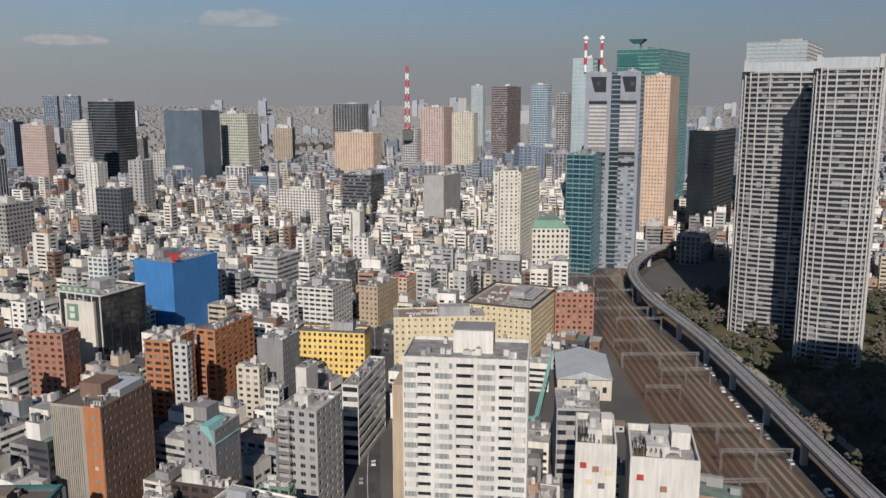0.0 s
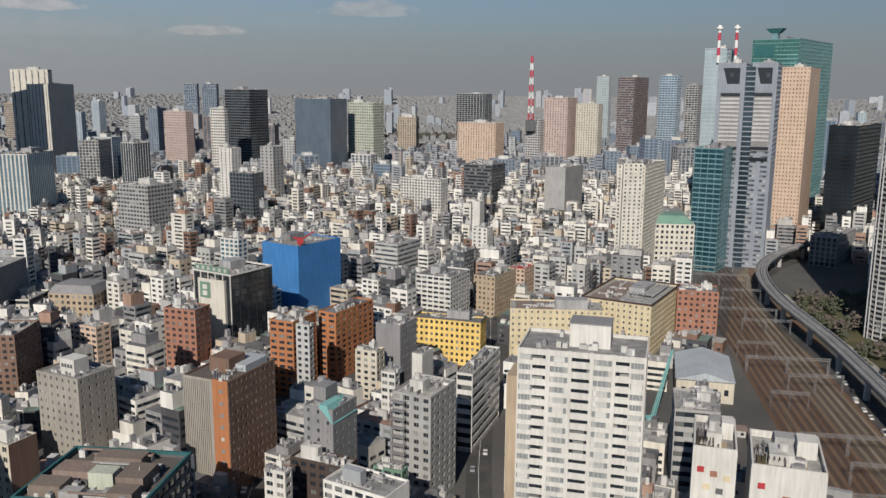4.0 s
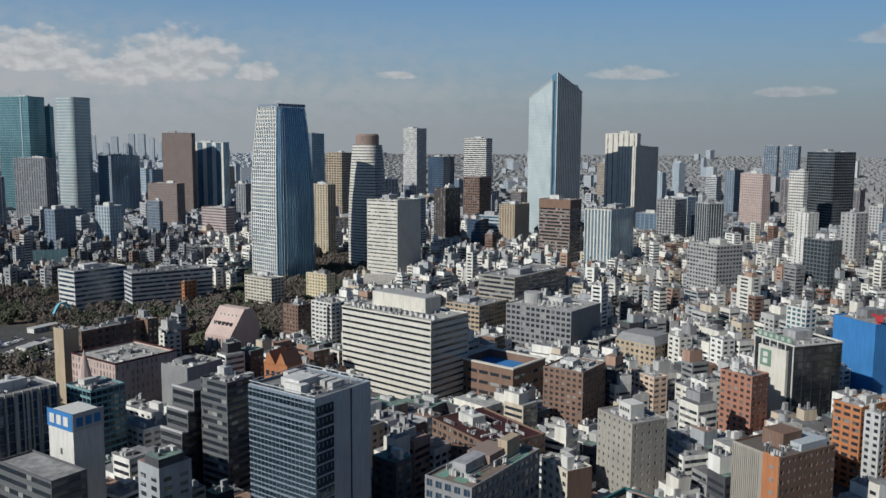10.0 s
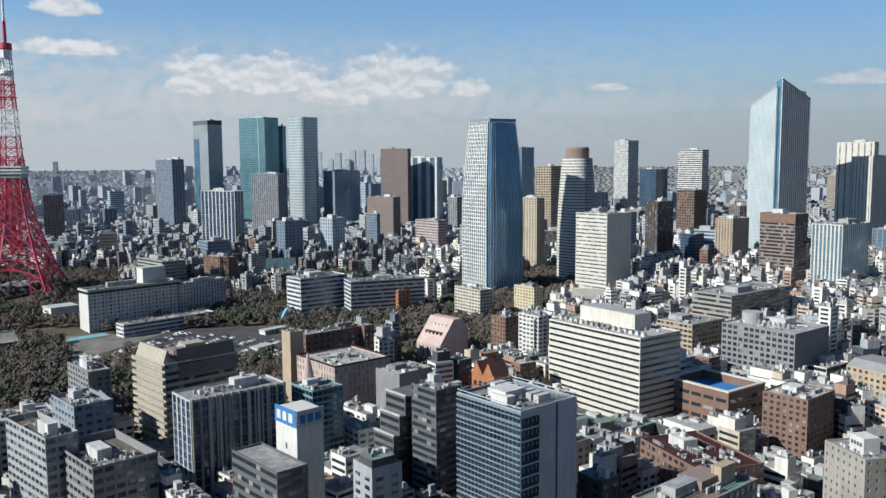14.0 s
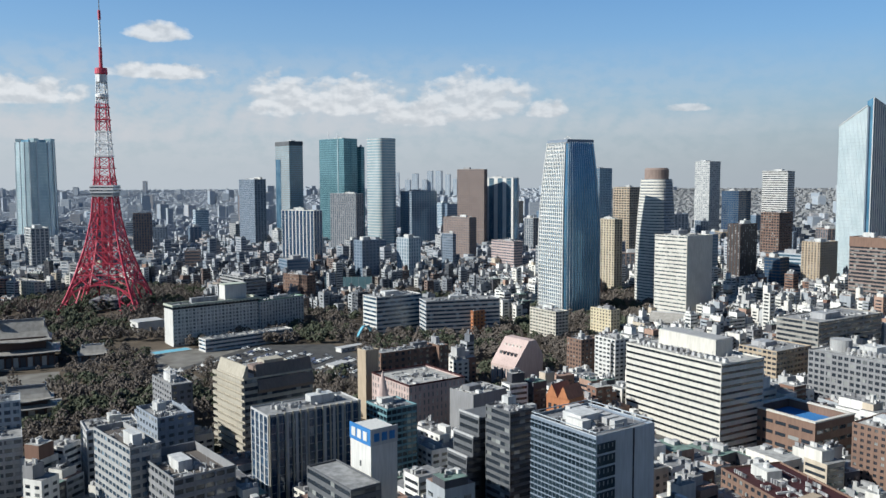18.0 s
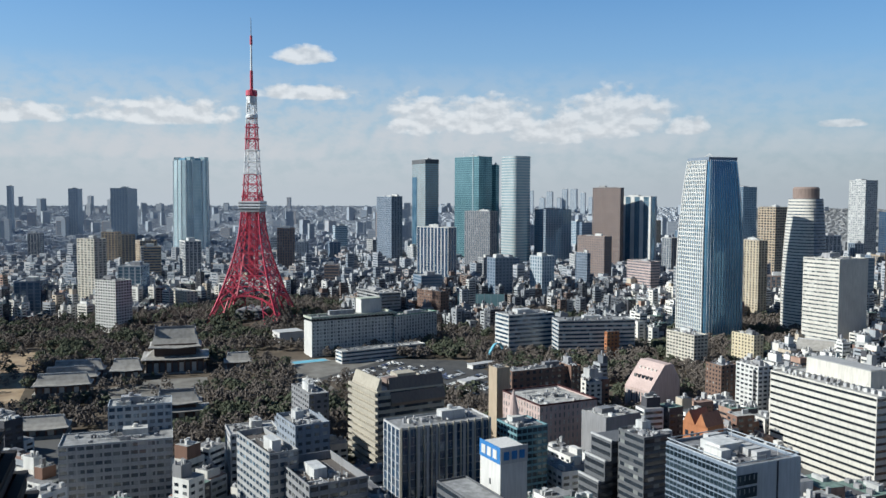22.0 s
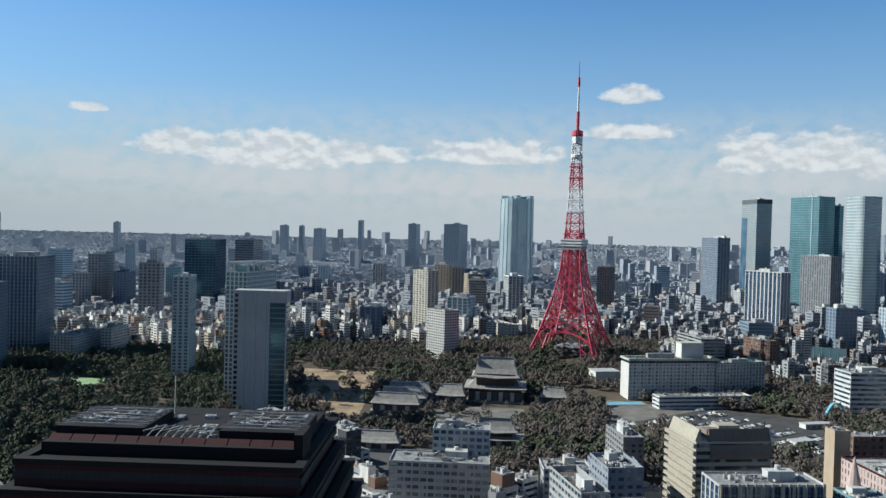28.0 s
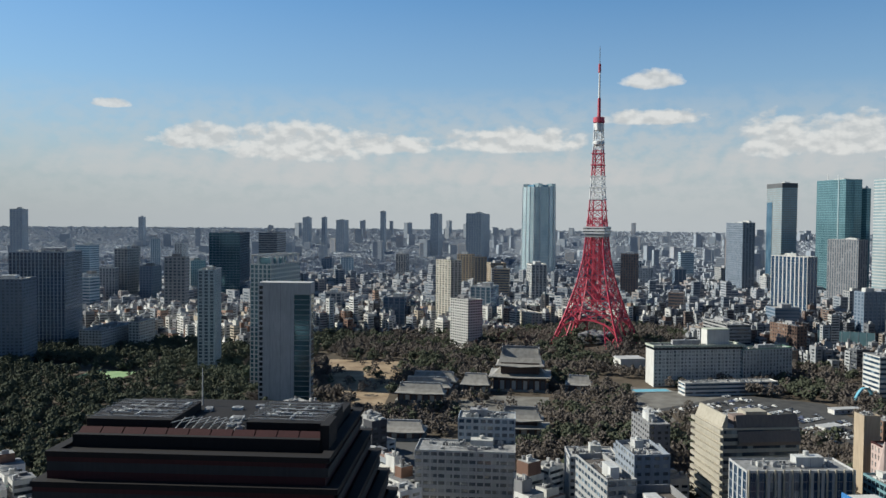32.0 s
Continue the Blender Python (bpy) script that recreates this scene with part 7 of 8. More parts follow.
# crane and clutter on the wrapped building
crane = thing("tower_crane", -166, 512, 45, 20, "small red roof crane on the wrapped building", "crane")
block("mast", "red", crane, 0, 0, 0, 1.6, 1.6, 7)
block("cab", "red", crane, 0, 0.5, 6, 4, 4, 3.4)
g = Geo()
g.beam((0, 0, 8), (9, 3, 13), 0.8)
g.beam((0, 0, 9), (-4, -1, 10), 1.4)
part("jib", g.mesh("jib", "red"), crane)
# warehouse with a pale gable roof beside the railway
shed = thing("warehouse", 73, 425, 0, -6, "cream warehouse with pale grey gable roof", "building")
claim(73, 425, 30, 46, -6)
keep_open(73, 425, 30, 46, 2)
block("wall", "cream", shed, 0, 0, 0, 27, 42, 11)
g = Geo()
g.v = [(-14, -22, 11), (14, -22, 11), (14, 22, 11), (-14, 22, 11), (0, -22, 15), (0, 22, 15)]
g.f = [(1, 2, 5, 4), (3, 0, 4, 5), (0, 1, 4), (2, 3, 5), (3, 2, 1, 0)]
g.m = [0] * 5
part("gable_roof", g.mesh("gable_roof", "steel"), shed, label="pale grey sheet roof")
for k in range(5):
    block("window", "window_dark", shed, -10 + k * 5, -21.05, 4, 2, 0.2, 3)
# works yard beside the railway: open lot, teal crane and low site huts
claim(84, 345, 26, 92, -6)
claim(44, 372, 14, 40, -6)
yard_crane = thing("crawler_crane", 43, 372, 0, 20, "teal lattice crane in a works yard by the railway", "crane")
g = Geo()
for dx, dy in ((-0.7, -0.7), (0.7, -0.7), (0.7, 0.7), (-0.7, 0.7)):
    g.beam((dx, dy, 2.5), (dx * 0.4 + 9, dy * 0.4 + 2, 34), 0.3)
for k in range(10):
    t = k / 10
    g.beam((9 * t - 0.7, 2 * t - 0.7, 2.5 + 31.5 * t), (9 * t + 1.4, 2 * t + 0.9, 5.6 + 31.5 * t), 0.25)
part("boom", g.mesh("boom", "seafoam"), yard_crane)
block("cab", "seafoam", yard_crane, -1, 0, 1.2, 4.5, 3.2, 2.6)
block("counterweight", "darkgrey", yard_crane, -4, 0, 1.2, 1.6, 3.2, 1.8)
for sy in (-1.5, 1.5):
    block("crawler_track", "black", yard_crane, 0, sy, 0, 6, 0.9, 1.2)
for x, y, w, d, h, mat in ((80, 318, 12, 7, 3.2, "cream"), (86, 352, 9, 14, 4.5, "tan"), (78, 366, 10, 6, 3.0, "lightgrey")):
    hut = thing("site_hut", x, y, 0, -6, "low flat-roofed hut beside the railway tracks", "hut", "railway huts")
    block("wall", mat, hut, 0, 0, 0, w, d, h)
    block("roof_sheet", "umber", hut, 0, 0, h, w + 0.6, d + 0.6, 0.3)
    for k in range(3):
        block("window", "window_dark", hut, (-0.3 + 0.3 * k) * w, -d / 2 - 0.04, 1.0, 1.4, 0.1, 1.2)
# gabled orange-red roofs on a low block
red_house = thing("gabled_house", -397, 261, 0, 20, "orange brick house with steep red gables", "house")
claim(-397, 261, 26, 24, 20)
keep_open(-397, 261, 34, 30, 22)
block("wall", "orange", red_house, 0, 0, 0, 16, 14, 28)
for x, w in ((-4, 8), (4, 7)):
    g = Geo()
    g.v = [(x - w / 2, -7.5, 28), (x + w / 2, -7.5, 28), (x + w / 2, 7.5, 28), (x - w / 2, 7.5, 28), (x, -7.5, 35), (x, 7.5, 35)]
    g.f = [(1, 2, 5, 4), (3, 0, 4, 5), (0, 1, 4), (2, 3, 5)]
    g.m = [0, 0, 1, 1]
    part("gable", g.mesh("gable", "brick", "orange"), red_house)
for k in range(4):
    block("window", "window_dark", red_house, -5.5 + k * 3.7, -7.05, 21, 2, 0.2, 3)
# green sports netting and its posts
keep_open(-1100, 368, 30, 80, 1)
net = thing("netting_fence", -1100, 368, 0, -18, "tall green sports netting on posts", "fence")
claim(-1100, 368, 40, 74, -18)
for k in range(8):
    block("post", "steel", net, 0, -32 + k * 9.2, 0, 0.5, 0.5, 18)
for k in range(7):
    block("net_panel", "teal", net, 0, -27.4 + k * 9.2, 0.5, 0.15, 9.0, 16.5)
# pale blue pool beside the hotel
pool = thing("swimming_pool", -765, 92, 0.1, 15, "pale blue outdoor pool by the hotel", "pool")
block("rim", "pale_paving", pool, 0, 0, 0, 14, 36, 0.5)
block("basin", "pool_blue", pool, 0, 0, 0.5, 11, 32, 0.06)
# low white annex beside the hotel
annex = thing("hotel_annex", -862, 82, 0, 16, "low white windowless annex beside the hotel", "building")
claim(-862, 82, 22, 30, 16)
keep_open(-862, 82, 22, 30, 4)
block("wall", "white", annex, 0, 0, 0, 20, 26, 14)
block("roof_slab", "lightgrey", annex, 0, 0, 14, 20.6, 26.6, 0.6)
block("loading_bay", "midgrey", annex, 10.05, -4, 0, 0.3, 8, 4)
# party tents on the hotel lawn
rt = random.Random(21)
for k in range(9):
    x, y = -672 + rt.uniform(-14, 16), 98 + rt.uniform(-20, 20)
    tent = thing("tent", x, y, 0.15, rt.uniform(0, 90), "white peaked party tent on the hotel lawn", "tent", "white tents")
    s = rt.uniform(2.6, 4.4)
    g = Geo()
    g.v = [(-s, -s, 2.6), (s, -s, 2.6), (s, s, 2.6), (-s, s, 2.6), (-s * 0.3, -s * 0.3, 3.6), (s * 0.3, -s * 0.3, 3.6), (s * 0.3, s * 0.3, 3.6), (-s * 0.3, s * 0.3, 3.6), (0, 0, 5.6)]
    g.f = [(0, 1, 5, 4), (1, 2, 6, 5), (2, 3, 7, 6), (3, 0, 4, 7), (4, 5, 8), (5, 6, 8), (6, 7, 8), (7, 4, 8)]
    g.m = [0] * 8
    part("canopy", g.mesh("canopy", "white"), tent)
    for i, j in ((-1, -1), (1, -1), (1, 1), (-1, 1)):
        block("pole", "lightgrey", tent, i * s * 0.95, j * s * 0.95, 0, 0.15, 0.15, 2.7)
for x, y, yaw, w, d in ((-702, 236, 110, 26, 8), (-640, 205, 118, 18, 9)):
    hut = thing("storage_shed", x, y, 0.13, yaw, "long low white shed at the car park", "shed", "car park sheds")
    claim(x, y, w, d, yaw)
    block("wall", "white", hut, 0, 0, 0, w, d, 3.6)
    block("roof_sheet", "lightgrey", hut, 0, 0, 3.6, w + 0.8, d + 0.8, 0.4)
    for k in range(5):
        block("window", "window_dark", hut, -w * 0.4 + k * w * 0.2, -d / 2 - 0.05, 1.2, 1.8, 0.1, 1.3)
flat("hotel_plaza", [(-780, 75), (-655, 72), (-640, 100), (-690, 92), (-755, 160)], 0.125, "worn_paving", "worn brown paved yard before the hotel", category="plaza")
flat("tennis_court", [(-735, -440), (-775, -440), (-775, -395), (-735, -395)], 0.16, "court_green", "pale green tennis courts among the park trees", category="sports court")
# pale blue arch at the car park
arch = thing("gate_arch", -735, 262, 0, 30, "pale blue steel arch over a park gate", "arch")
g = Geo()
line = [(0, -14 + 28 * k / 12, 15 * math.sin(math.pi * k / 12)) for k in range(13)]
g.path(line, 2.2)
part("arch_rib", g.mesh("arch_rib", "pool_blue"), arch)

# ---- railway, viaduct and vehicles ----
def track_mesh(length):
    g = Geo()
    for x in (-0.55, 0.55):
        g.box(x - 0.06, x + 0.06, 0, length, 0.16, 0.32, 0)
    for k in range(int(length / 1.4)):
        g.box(-1.2, 1.2, k * 1.4, k * 1.4 + 0.45, 0.0, 0.16, 1)
    return g.mesh("track", "rail_steel", "darkbrown")


TRACK = track_mesh(100)
for k in range(10):
    x = 101.5 + k * 4.1
    for j in range(6):
        if j == 5 and k < 4:
            continue
        t = new("railway_track", TRACK)
        t.location = (x, 130 + j * 100, 0.2)
        tagged(t, "steel rails on dark sleepers", "railway track", "railway tracks")


def portal():
    root = thing("catenary_portal", 120, 200, 0.2, 0, "pale steel gantry carrying wires over the tracks", "gantry", "gantries over the railway")
    for x in (-21, 0, 21):
        g = Geo()
        for dx in (-0.5, 0.5):
            g.box(x + dx - 0.1, x + dx + 0.1, -0.1, 0.1, 0, 9.5)
        for k in range(6):
            g.beam((x - 0.5, 0, k * 1.5), (x + 0.5, 0, k * 1.5 + 1.5), 0.12)
        part("post", g.mesh("post", "midgrey"), root)
    g = Geo()
    for z in (8.2, 9.4):
        for y in (-0.4, 0.4):
            g.box(-22, 22, y - 0.06, y + 0.06, z - 0.06, z + 0.06, bottom=True)
    for k in range(22):
        for y in (-0.4, 0.4):
            g.beam((-22 + 2 * k, y, 8.2), (-20 + 2 * k, y, 9.4), 0.06)
    part("beam", g.mesh("beam", "midgrey"), root)
    return root


first = portal()
for k in range(15):
    copy_thing(first, pose((121, 111, 127, 120, 109, 128)[k % 6], 245 + k * 33 + (k * 17) % 23, 0.2, 0, 0, 2 - k % 5) @ Matrix.Diagonal(((1.0, 0.5, 0.68, 0.9, 0.4, 0.62)[k % 6], 1, 1, 1)))

VIA = [(148, 120), (148, 276), (150, 380), (150, 470), (147, 520), (144, 570), (147, 634), (160, 690), (190, 750), (235, 800), (300, 840)]


def along(path, step):
    """Points of a smooth line through path, one each step metres, with headings."""
    pts = []
    for i in range(len(path) - 1):
        p0, p1, p2, p3 = (Vector(path[max(0, min(len(path) - 1, i + k))]) for k in (-1, 0, 1, 2))
        n = max(1, int((p2 - p1).length / step))
        for k in range(n):
            t = k / n
            pts.append(0.5 * (2 * p1 + (p2 - p0) * t + (2 * p0 - 5 * p1 + 4 * p2 - p3) * t * t + (3 * p1 - p0 - 3 * p2 + p3) * t ** 3))
    pts.append(Vector(path[-1]))
    return pts


def ribbon(g, pts, o0, o1, z0, z1, mat=0):
    """A solid strip along pts between the side offsets o0 and o1."""
    n = len(g.v)
    for i, p in enumerate(pts):
        d = (pts[min(i + 1, len(pts) - 1)] - pts[max(i - 1, 0)]).normalized()
        s = Vector((d.y, -d.x))
        for o, z in ((o0, z0), (o1, z0), (o1, z1), (o0, z1)):
            q = p + s * o
            g.v.append((q.x, q.y, z))
    for i in range(len(pts) - 1):
        for k in range(4):
            a, b = n + 4 * i, n + 4 * (i + 1)
            e = (k + 1) % 4
            g.f.append((a + k, b + k, b + e, a + e))
            g.m.append(mat)


via_pts = along(VIA, 9)
viaduct = thing("elevated_guideway", 0, 0, 0, 0, "grey concrete elevated guideway on single piers", "viaduct")
for name, mat, o0, o1, z0, z1 in (("deck", "darkgrey", -4.2, 4.2, 12.0, 13.2), ("parapet", "grey", -4.3, -3.9, 13.2, 14.5), ("parapet", "grey", 3.9, 4.3, 13.2, 14.5),
                                  ("running_strip", "midgrey", -3.2, -1.0, 13.2, 13.5), ("running_strip", "midgrey", 1.0, 3.2, 13.2, 13.5), ("centre_rail", "lightgrey", -0.2, 0.2, 13.2, 13.9)):
    g = Geo()
    ribbon(g, via_pts, o0, o1, z0, z1)
    part(name, g.mesh(name, mat), viaduct)
pier = Geo()
pier.box(-1.3, 1.3, -1.1, 1.1, 0, 10.4)
pier.v += [(-1.3, -1.1, 10.4), (1.3, -1.1, 10.4), (1.3, 1.1, 10.4), (-1.3, 1.1, 10.4), (-4, -1.1, 12), (4, -1.1, 12), (4, 1.1, 12), (-4, 1.1, 12)]
for q in ((0, 1, 5, 4), (1, 2, 6, 5), (2, 3, 7, 6), (3, 0, 4, 7)):
    pier.f.append(tuple(len(pier.v) - 8 + i for i in q))
    pier.m.append(0)
PIER = pier.mesh("pier", "lightgrey")
for i in range(2, len(via_pts) - 1, 5):
    d = via_pts[i + 1] - via_pts[i - 1]
    part("pier", PIER, viaduct, (via_pts[i].x, via_pts[i].y, 0), math.degrees(math.atan2(-d.x, d.y)))
g = Geo()
ribbon(g, along([(p[0] - 1, p[1]) for p in VIA], 12), -5.5, 5.5, 0.1, 0.24)
tagged(new("road", g.mesh("road", "asphalt")), "dark asphalt road under the guideway", "road", kind="structure")
g = Geo()
ribbon(g, along([(185, 120), (178, 300), (172, 470), (166, 560), (164, 640)], 12), -2.2, 2.2, 0.1, 0.3)
tagged(new("path", g.mesh("path", "pale_paving")), "pale garden path beside the guideway", "path", kind="structure")


def car_mesh(length, width, height, mat):
    g = Geo()
    l, w = length / 2, width / 2
    prof = ((-l, 0.3), (-l, 0.85), (-l * 0.55, 0.95), (-l * 0.38, height), (l * 0.45, height), (l * 0.8, 0.95), (l, 0.85), (l, 0.3))
    for x in (-w, w):
        g.v += [(x, y, z) for y, z in prof]
    n = len(prof)
    g.f += [tuple(reversed(range(n))), tuple(range(n, 2 * n))]
    g.f += [(i, (i + 1) % n, n + (i + 1) % n, n + i) for i in range(n)]
    g.m = [1 if 1 < i - 2 < 5 and i - 2 not in (3,) else 0 for i in range(len(g.f))]
    return g.mesh("car", mat, "window_dark")


m = Nodes("car_paint", 0.3, 0.1, 0.6)
m.done(m.ramp(m.node("ShaderNodeObjectInfo", 5), (0.0, (0.70, 0.70, 0.70)), (0.35, (0.05, 0.05, 0.055)), (0.6, (0.32, 0.33, 0.34)), (0.82, (0.10, 0.12, 0.20)), (0.9, (0.75, 0.74, 0.70)), constant=True))
CAR, VAN = car_mesh(4.4, 1.75, 1.5, "car_paint"), car_mesh(5.2, 1.95, 2.2, "car_paint")
wheel = Geo()
for k in range(10):
    a0, a1 = 2 * math.pi * k / 10, 2 * math.pi * (k + 1) / 10
    p = [(x, math.cos(a) * 0.33, 0.33 + math.sin(a) * 0.33) for x in (-0.12, 0.12) for a in (a0, a1)]
    wheel.quad(p[0], p[1], p[3], p[2])
WHEEL = wheel.mesh("wheel", "black")


def car(x, y, z, yaw, van=False, group="parked cars", wheels=False):
    ob = new("van" if van else "car", VAN if van else CAR)
    ob.matrix_world = pose(x, y, z, 0, 0, yaw)
    tagged(ob, "small delivery van on the asphalt road" if van else "small parked car on the asphalt", "van" if van else "car", group)
    if wheels:
        for dx in (-0.85, 0.85):
            for dy in (-1.35, 1.35):
                part("wheel", WHEEL, ob, (dx, dy, 0))
    return ob


rng = random.Random(5)
for k in range(16):
    car(144.0 + rng.choice((0, 3.2)), 262 + k * 13 + rng.uniform(-4, 4), 0.25, rng.choice((0, 180)), k % 3 == 0, "vehicles on the road", True)
for line in STREETS:
    pts = along(line, 10)
    g = Geo()
    ribbon(g, pts, -5, 5, 0.05, 0.2)
    tagged(new("street", g.mesh("street", "asphalt")), "dark asphalt street between city buildings", "road", kind="structure")
    g = Geo()
    ribbon(g, pts, -0.1, 0.1, 0.2, 0.21)
    tagged(new("lane_line", g.mesh("lane_line", "white_line")), "worn white lane line on asphalt", "road marking", kind="structure")
    for k in range(2, len(pts) - 2, 2):
        d = pts[k + 1] - pts[k]
        side = rng.choice((-2.4, 2.4))
        n = Vector((d.y, -d.x)).normalized()
        car(pts[k].x + n.x * side, pts[k].y + n.y * side, 0.2, math.degrees(math.atan2(-d.x, d.y)), k % 5 == 0, "vehicles on the streets")
# rows of the car park
lot = [(-690, 88), (-760, 165), (-735, 230), (-680, 236), (-595, 206)]
for i in range(-8, 14):
    for j in range(-16, 18):
        x, y = -675 + i * 7.6, 160 + j * 2.7
        c, s = math.cos(radians(40)), math.sin(radians(40))
        dx, dy = x + 675, y - 160
        x, y = -675 + dx * c - dy * s, 160 + dx * s + dy * c
        if i % 3 != 2 and inside(lot, x, y) and rng.random() < 0.55:
            car(x, y, 0.14, 40 + 90 + rng.uniform(-3, 3), rng.random() < 0.12)

# ---- temple halls ----
def sweep_roof(w, d, z0, z1, ridge, over=3.0, flare=0.6):
    """A hip-and-gable roof with a hollow curve: eaves at z0, ridge of that length at z1."""
    g = Geo()
    rings = []
    for t in (0.0, 0.25, 0.55, 1.0):
        q = t ** 0.75
        hw = (w / 2 + over) * (1 - q) + ridge / 2 * q
        hd = (d / 2 + over) * (1 - q) + 0.2 * q
        z = z0 + (z1 - z0) * t ** 1.35
        rings.append([(-hw, -hd, z + (flare if t == 0 else 0)), (0, -hd, z), (hw, -hd, z + (flare if t == 0 else 0)), (hw, 0, z), (hw, hd, z + (flare if t == 0 else 0)), (0, hd, z), (-hw, hd, z + (flare if t == 0 else 0)), (-hw, 0, z)])
    base = [(x, y, z - 0.6) for x, y, z in rings[0]]
    rings.insert(0, base)
    for r in rings:
        g.v += r
    for j in range(len(rings) - 1):
        for k in range(8):
            e = (k + 1) % 8
            g.f.append((j * 8 + k, j * 8 + e, (j + 1) * 8 + e, (j + 1) * 8 + k))
    g.f += [tuple((len(rings) - 1) * 8 + k for k in range(8)), tuple(reversed(range(8)))]
    g.m = [0] * len(g.f)
    return g.mesh("roof", "temple_tile")


def temple(label, x, y, yaw, w, d, h, two=False, name="temple_hall"):
    root = thing(name, x, y, 0, yaw, label, "temple")
    claim(x, y, w + 8, d + 8, yaw)
    keep_open(x, y, w, d, 2)
    block("platform", "pale_paving", root, 0, 0, 0, w + 5, d + 5, 1.6)
    e = h * (0.34 if two else 0.5)
    block("wall", "darkbrown", root, 0, 0, 1.6, w, d, e - 1.0)
    n = max(3, int(w / 5))
    for k in range(n + 1):
        block("column", "brown", root, -w / 2 + k * w / n, -d / 2 - 0.7, 1.6, 0.7, 0.7, e - 1.6)
    for k in range(n):
        block("door_panel", "offwhite" if k % 2 else "darkgrey", root, -w / 2 + (k + 0.5) * w / n, -d / 2 - 0.1, 1.8, w / n * 0.7, 0.25, (e - 1.6) * 0.7)
    if two:
        part("lower_roof", sweep_roof(w, d, e, e + h * 0.16, w * 0.8, 4.5, 0.8), root, label="grey tiled lower roof")
        block("upper_wall", "darkbrown", root, 0, 0, e + h * 0.06, w * 0.74, d * 0.7, h * 0.26)
        part("upper_roof", sweep_roof(w * 0.78, d * 0.74, e + h * 0.24, h, w * 0.70, 3.6, 1.2), root, label="grey tiled upper roof")
        block("ridge", "midgrey", root, 0, 0, h - 0.4, w * 0.7, 1.2, 1.6)
        for s in (-1, 1):
            block("ridge_end", "midgrey", root, s * w * 0.35, 0, h, 0.9, 1.6, 2.6)
        for s in (-1, 1):
            block("hip_ridge", "lightgrey", root, s * w * 0.355, 0, h - 5.5, 0.7, d * 0.3, 5.6)
    else:
        for s in (-1, 1):
            block("gable_board", "lightgrey", root, s * w * 0.475, 0, h - 2.2, 0.5, 4.0, 2.3)
        part("roof", sweep_roof(w, d, e, h, w * 0.94), root, label="grey tiled hipped roof")
        block("ridge", "lightgrey", root, 0, 0, h - 0.3, w * 0.95, 0.9, 1.1)
    return root


temple("great temple hall with two tiled roofs", -760, -24, 90, 46, 34, 37, True)
for k in range(3):
    temple("long low temple hall with tiled roof", -690 - k * 27, -104 + k * 2, 90, 36, 12, 15)
temple("small square temple hall with tiled roof", -735, -62, 90, 20, 18, 16)
temple("two-storey temple gate with tiled roof", -592, -18, 90, 32, 12, 19, True, "temple_gate")
temple("low temple house with tiled roof", -570, -98, 92, 26, 14, 12)
temple("temple side hall with pale gable", -752, 28, 90, 18, 14, 14)
temple("old timber hall below the glass tower", -668, 560, 40, 34, 22, 16)
flat("temple_court", [(-722, -40), (-692, -80), (-600, -62), (-600, -12), (-690, 2), (-722, 2)], 0.14, "worn_paving", "worn paved court before the temple", category="court")

# ---- the city's smaller buildings ----
FILL = random.Random(11)
HOUSES, MID, FARAWAY = [], [], []


def free(x, y, r):
    if taken(x, y, r):
        return False
    for key, poly in PARKS.items():
        if inside(poly, x, y):
            return False
    az, r0 = math.degrees(math.atan2(-x, y)), math.hypot(x, y)
    if 66 < az < 101 and 470 < r0 < 790:
        return False
    if on_street(x, y, r * 0.8):
        return False
    if inside(RAIL, x, y) or (88 < x < 175 and 100 < y < 720):
        return False
    return True


def skyline(count, az0, az1, r0, r1, low, high):
    """Taller slabs and towers that stand out of the middle distance."""
    made = 0
    while made < count:
        az, r = FILL.uniform(az0, az1), FILL.uniform(r0, r1)
        x, y = -r * math.sin(radians(az)), r * math.cos(radians(az))
        w, d = FILL.uniform(18, 42), FILL.uniform(18, 34)
        h = low + (high - low) * FILL.random() ** 1.5
        wide = math.degrees(math.atan2(max(w, d) * 0.6, r))
        for a0, a1, dist, zv in SIGHT:
            if a0 - wide < az < a1 + wide and r < dist:
                h = min(h, 150 - (150 - zv) * r / dist)
        made += 1
        if h < 35 or not free(x, y, 22) or rise(r) > 0:
            continue
        wall, glass, label = FILL.choice(TONES)
        name = "apartment_tower" if FILL.random() < 0.4 else "office_tower"
        yaw = FILL.uniform(-25, 25)
        root = thing(name, x, y, 0, yaw, label, "building", "middle-distance towers")
        style = FILL.choice(((4.5, 6, 0.4, 0.4), (4.5, 5, 0.0, 0.5), (4.5, 7, 0.25, 0.15), (5, 5, 0.5, 0.3)))
        v, f, m, cells, zs, fh, n = shell(w, d, h, *style, 0.35, 0.0, 2.0, "", 1.0, rear_faces(x, y, yaw))
        part("wall", skin_mesh("wall", v, f, m, (wall, glass, "roof_slab", wall)), root)
        block("penthouse", "plant_box", root, FILL.uniform(-4, 4), FILL.uniform(-4, 4), h - 1, w * 0.4, d * 0.4, 5)
        FOOT.append((x, y, 1, 0, w / 2, d / 2, 25))


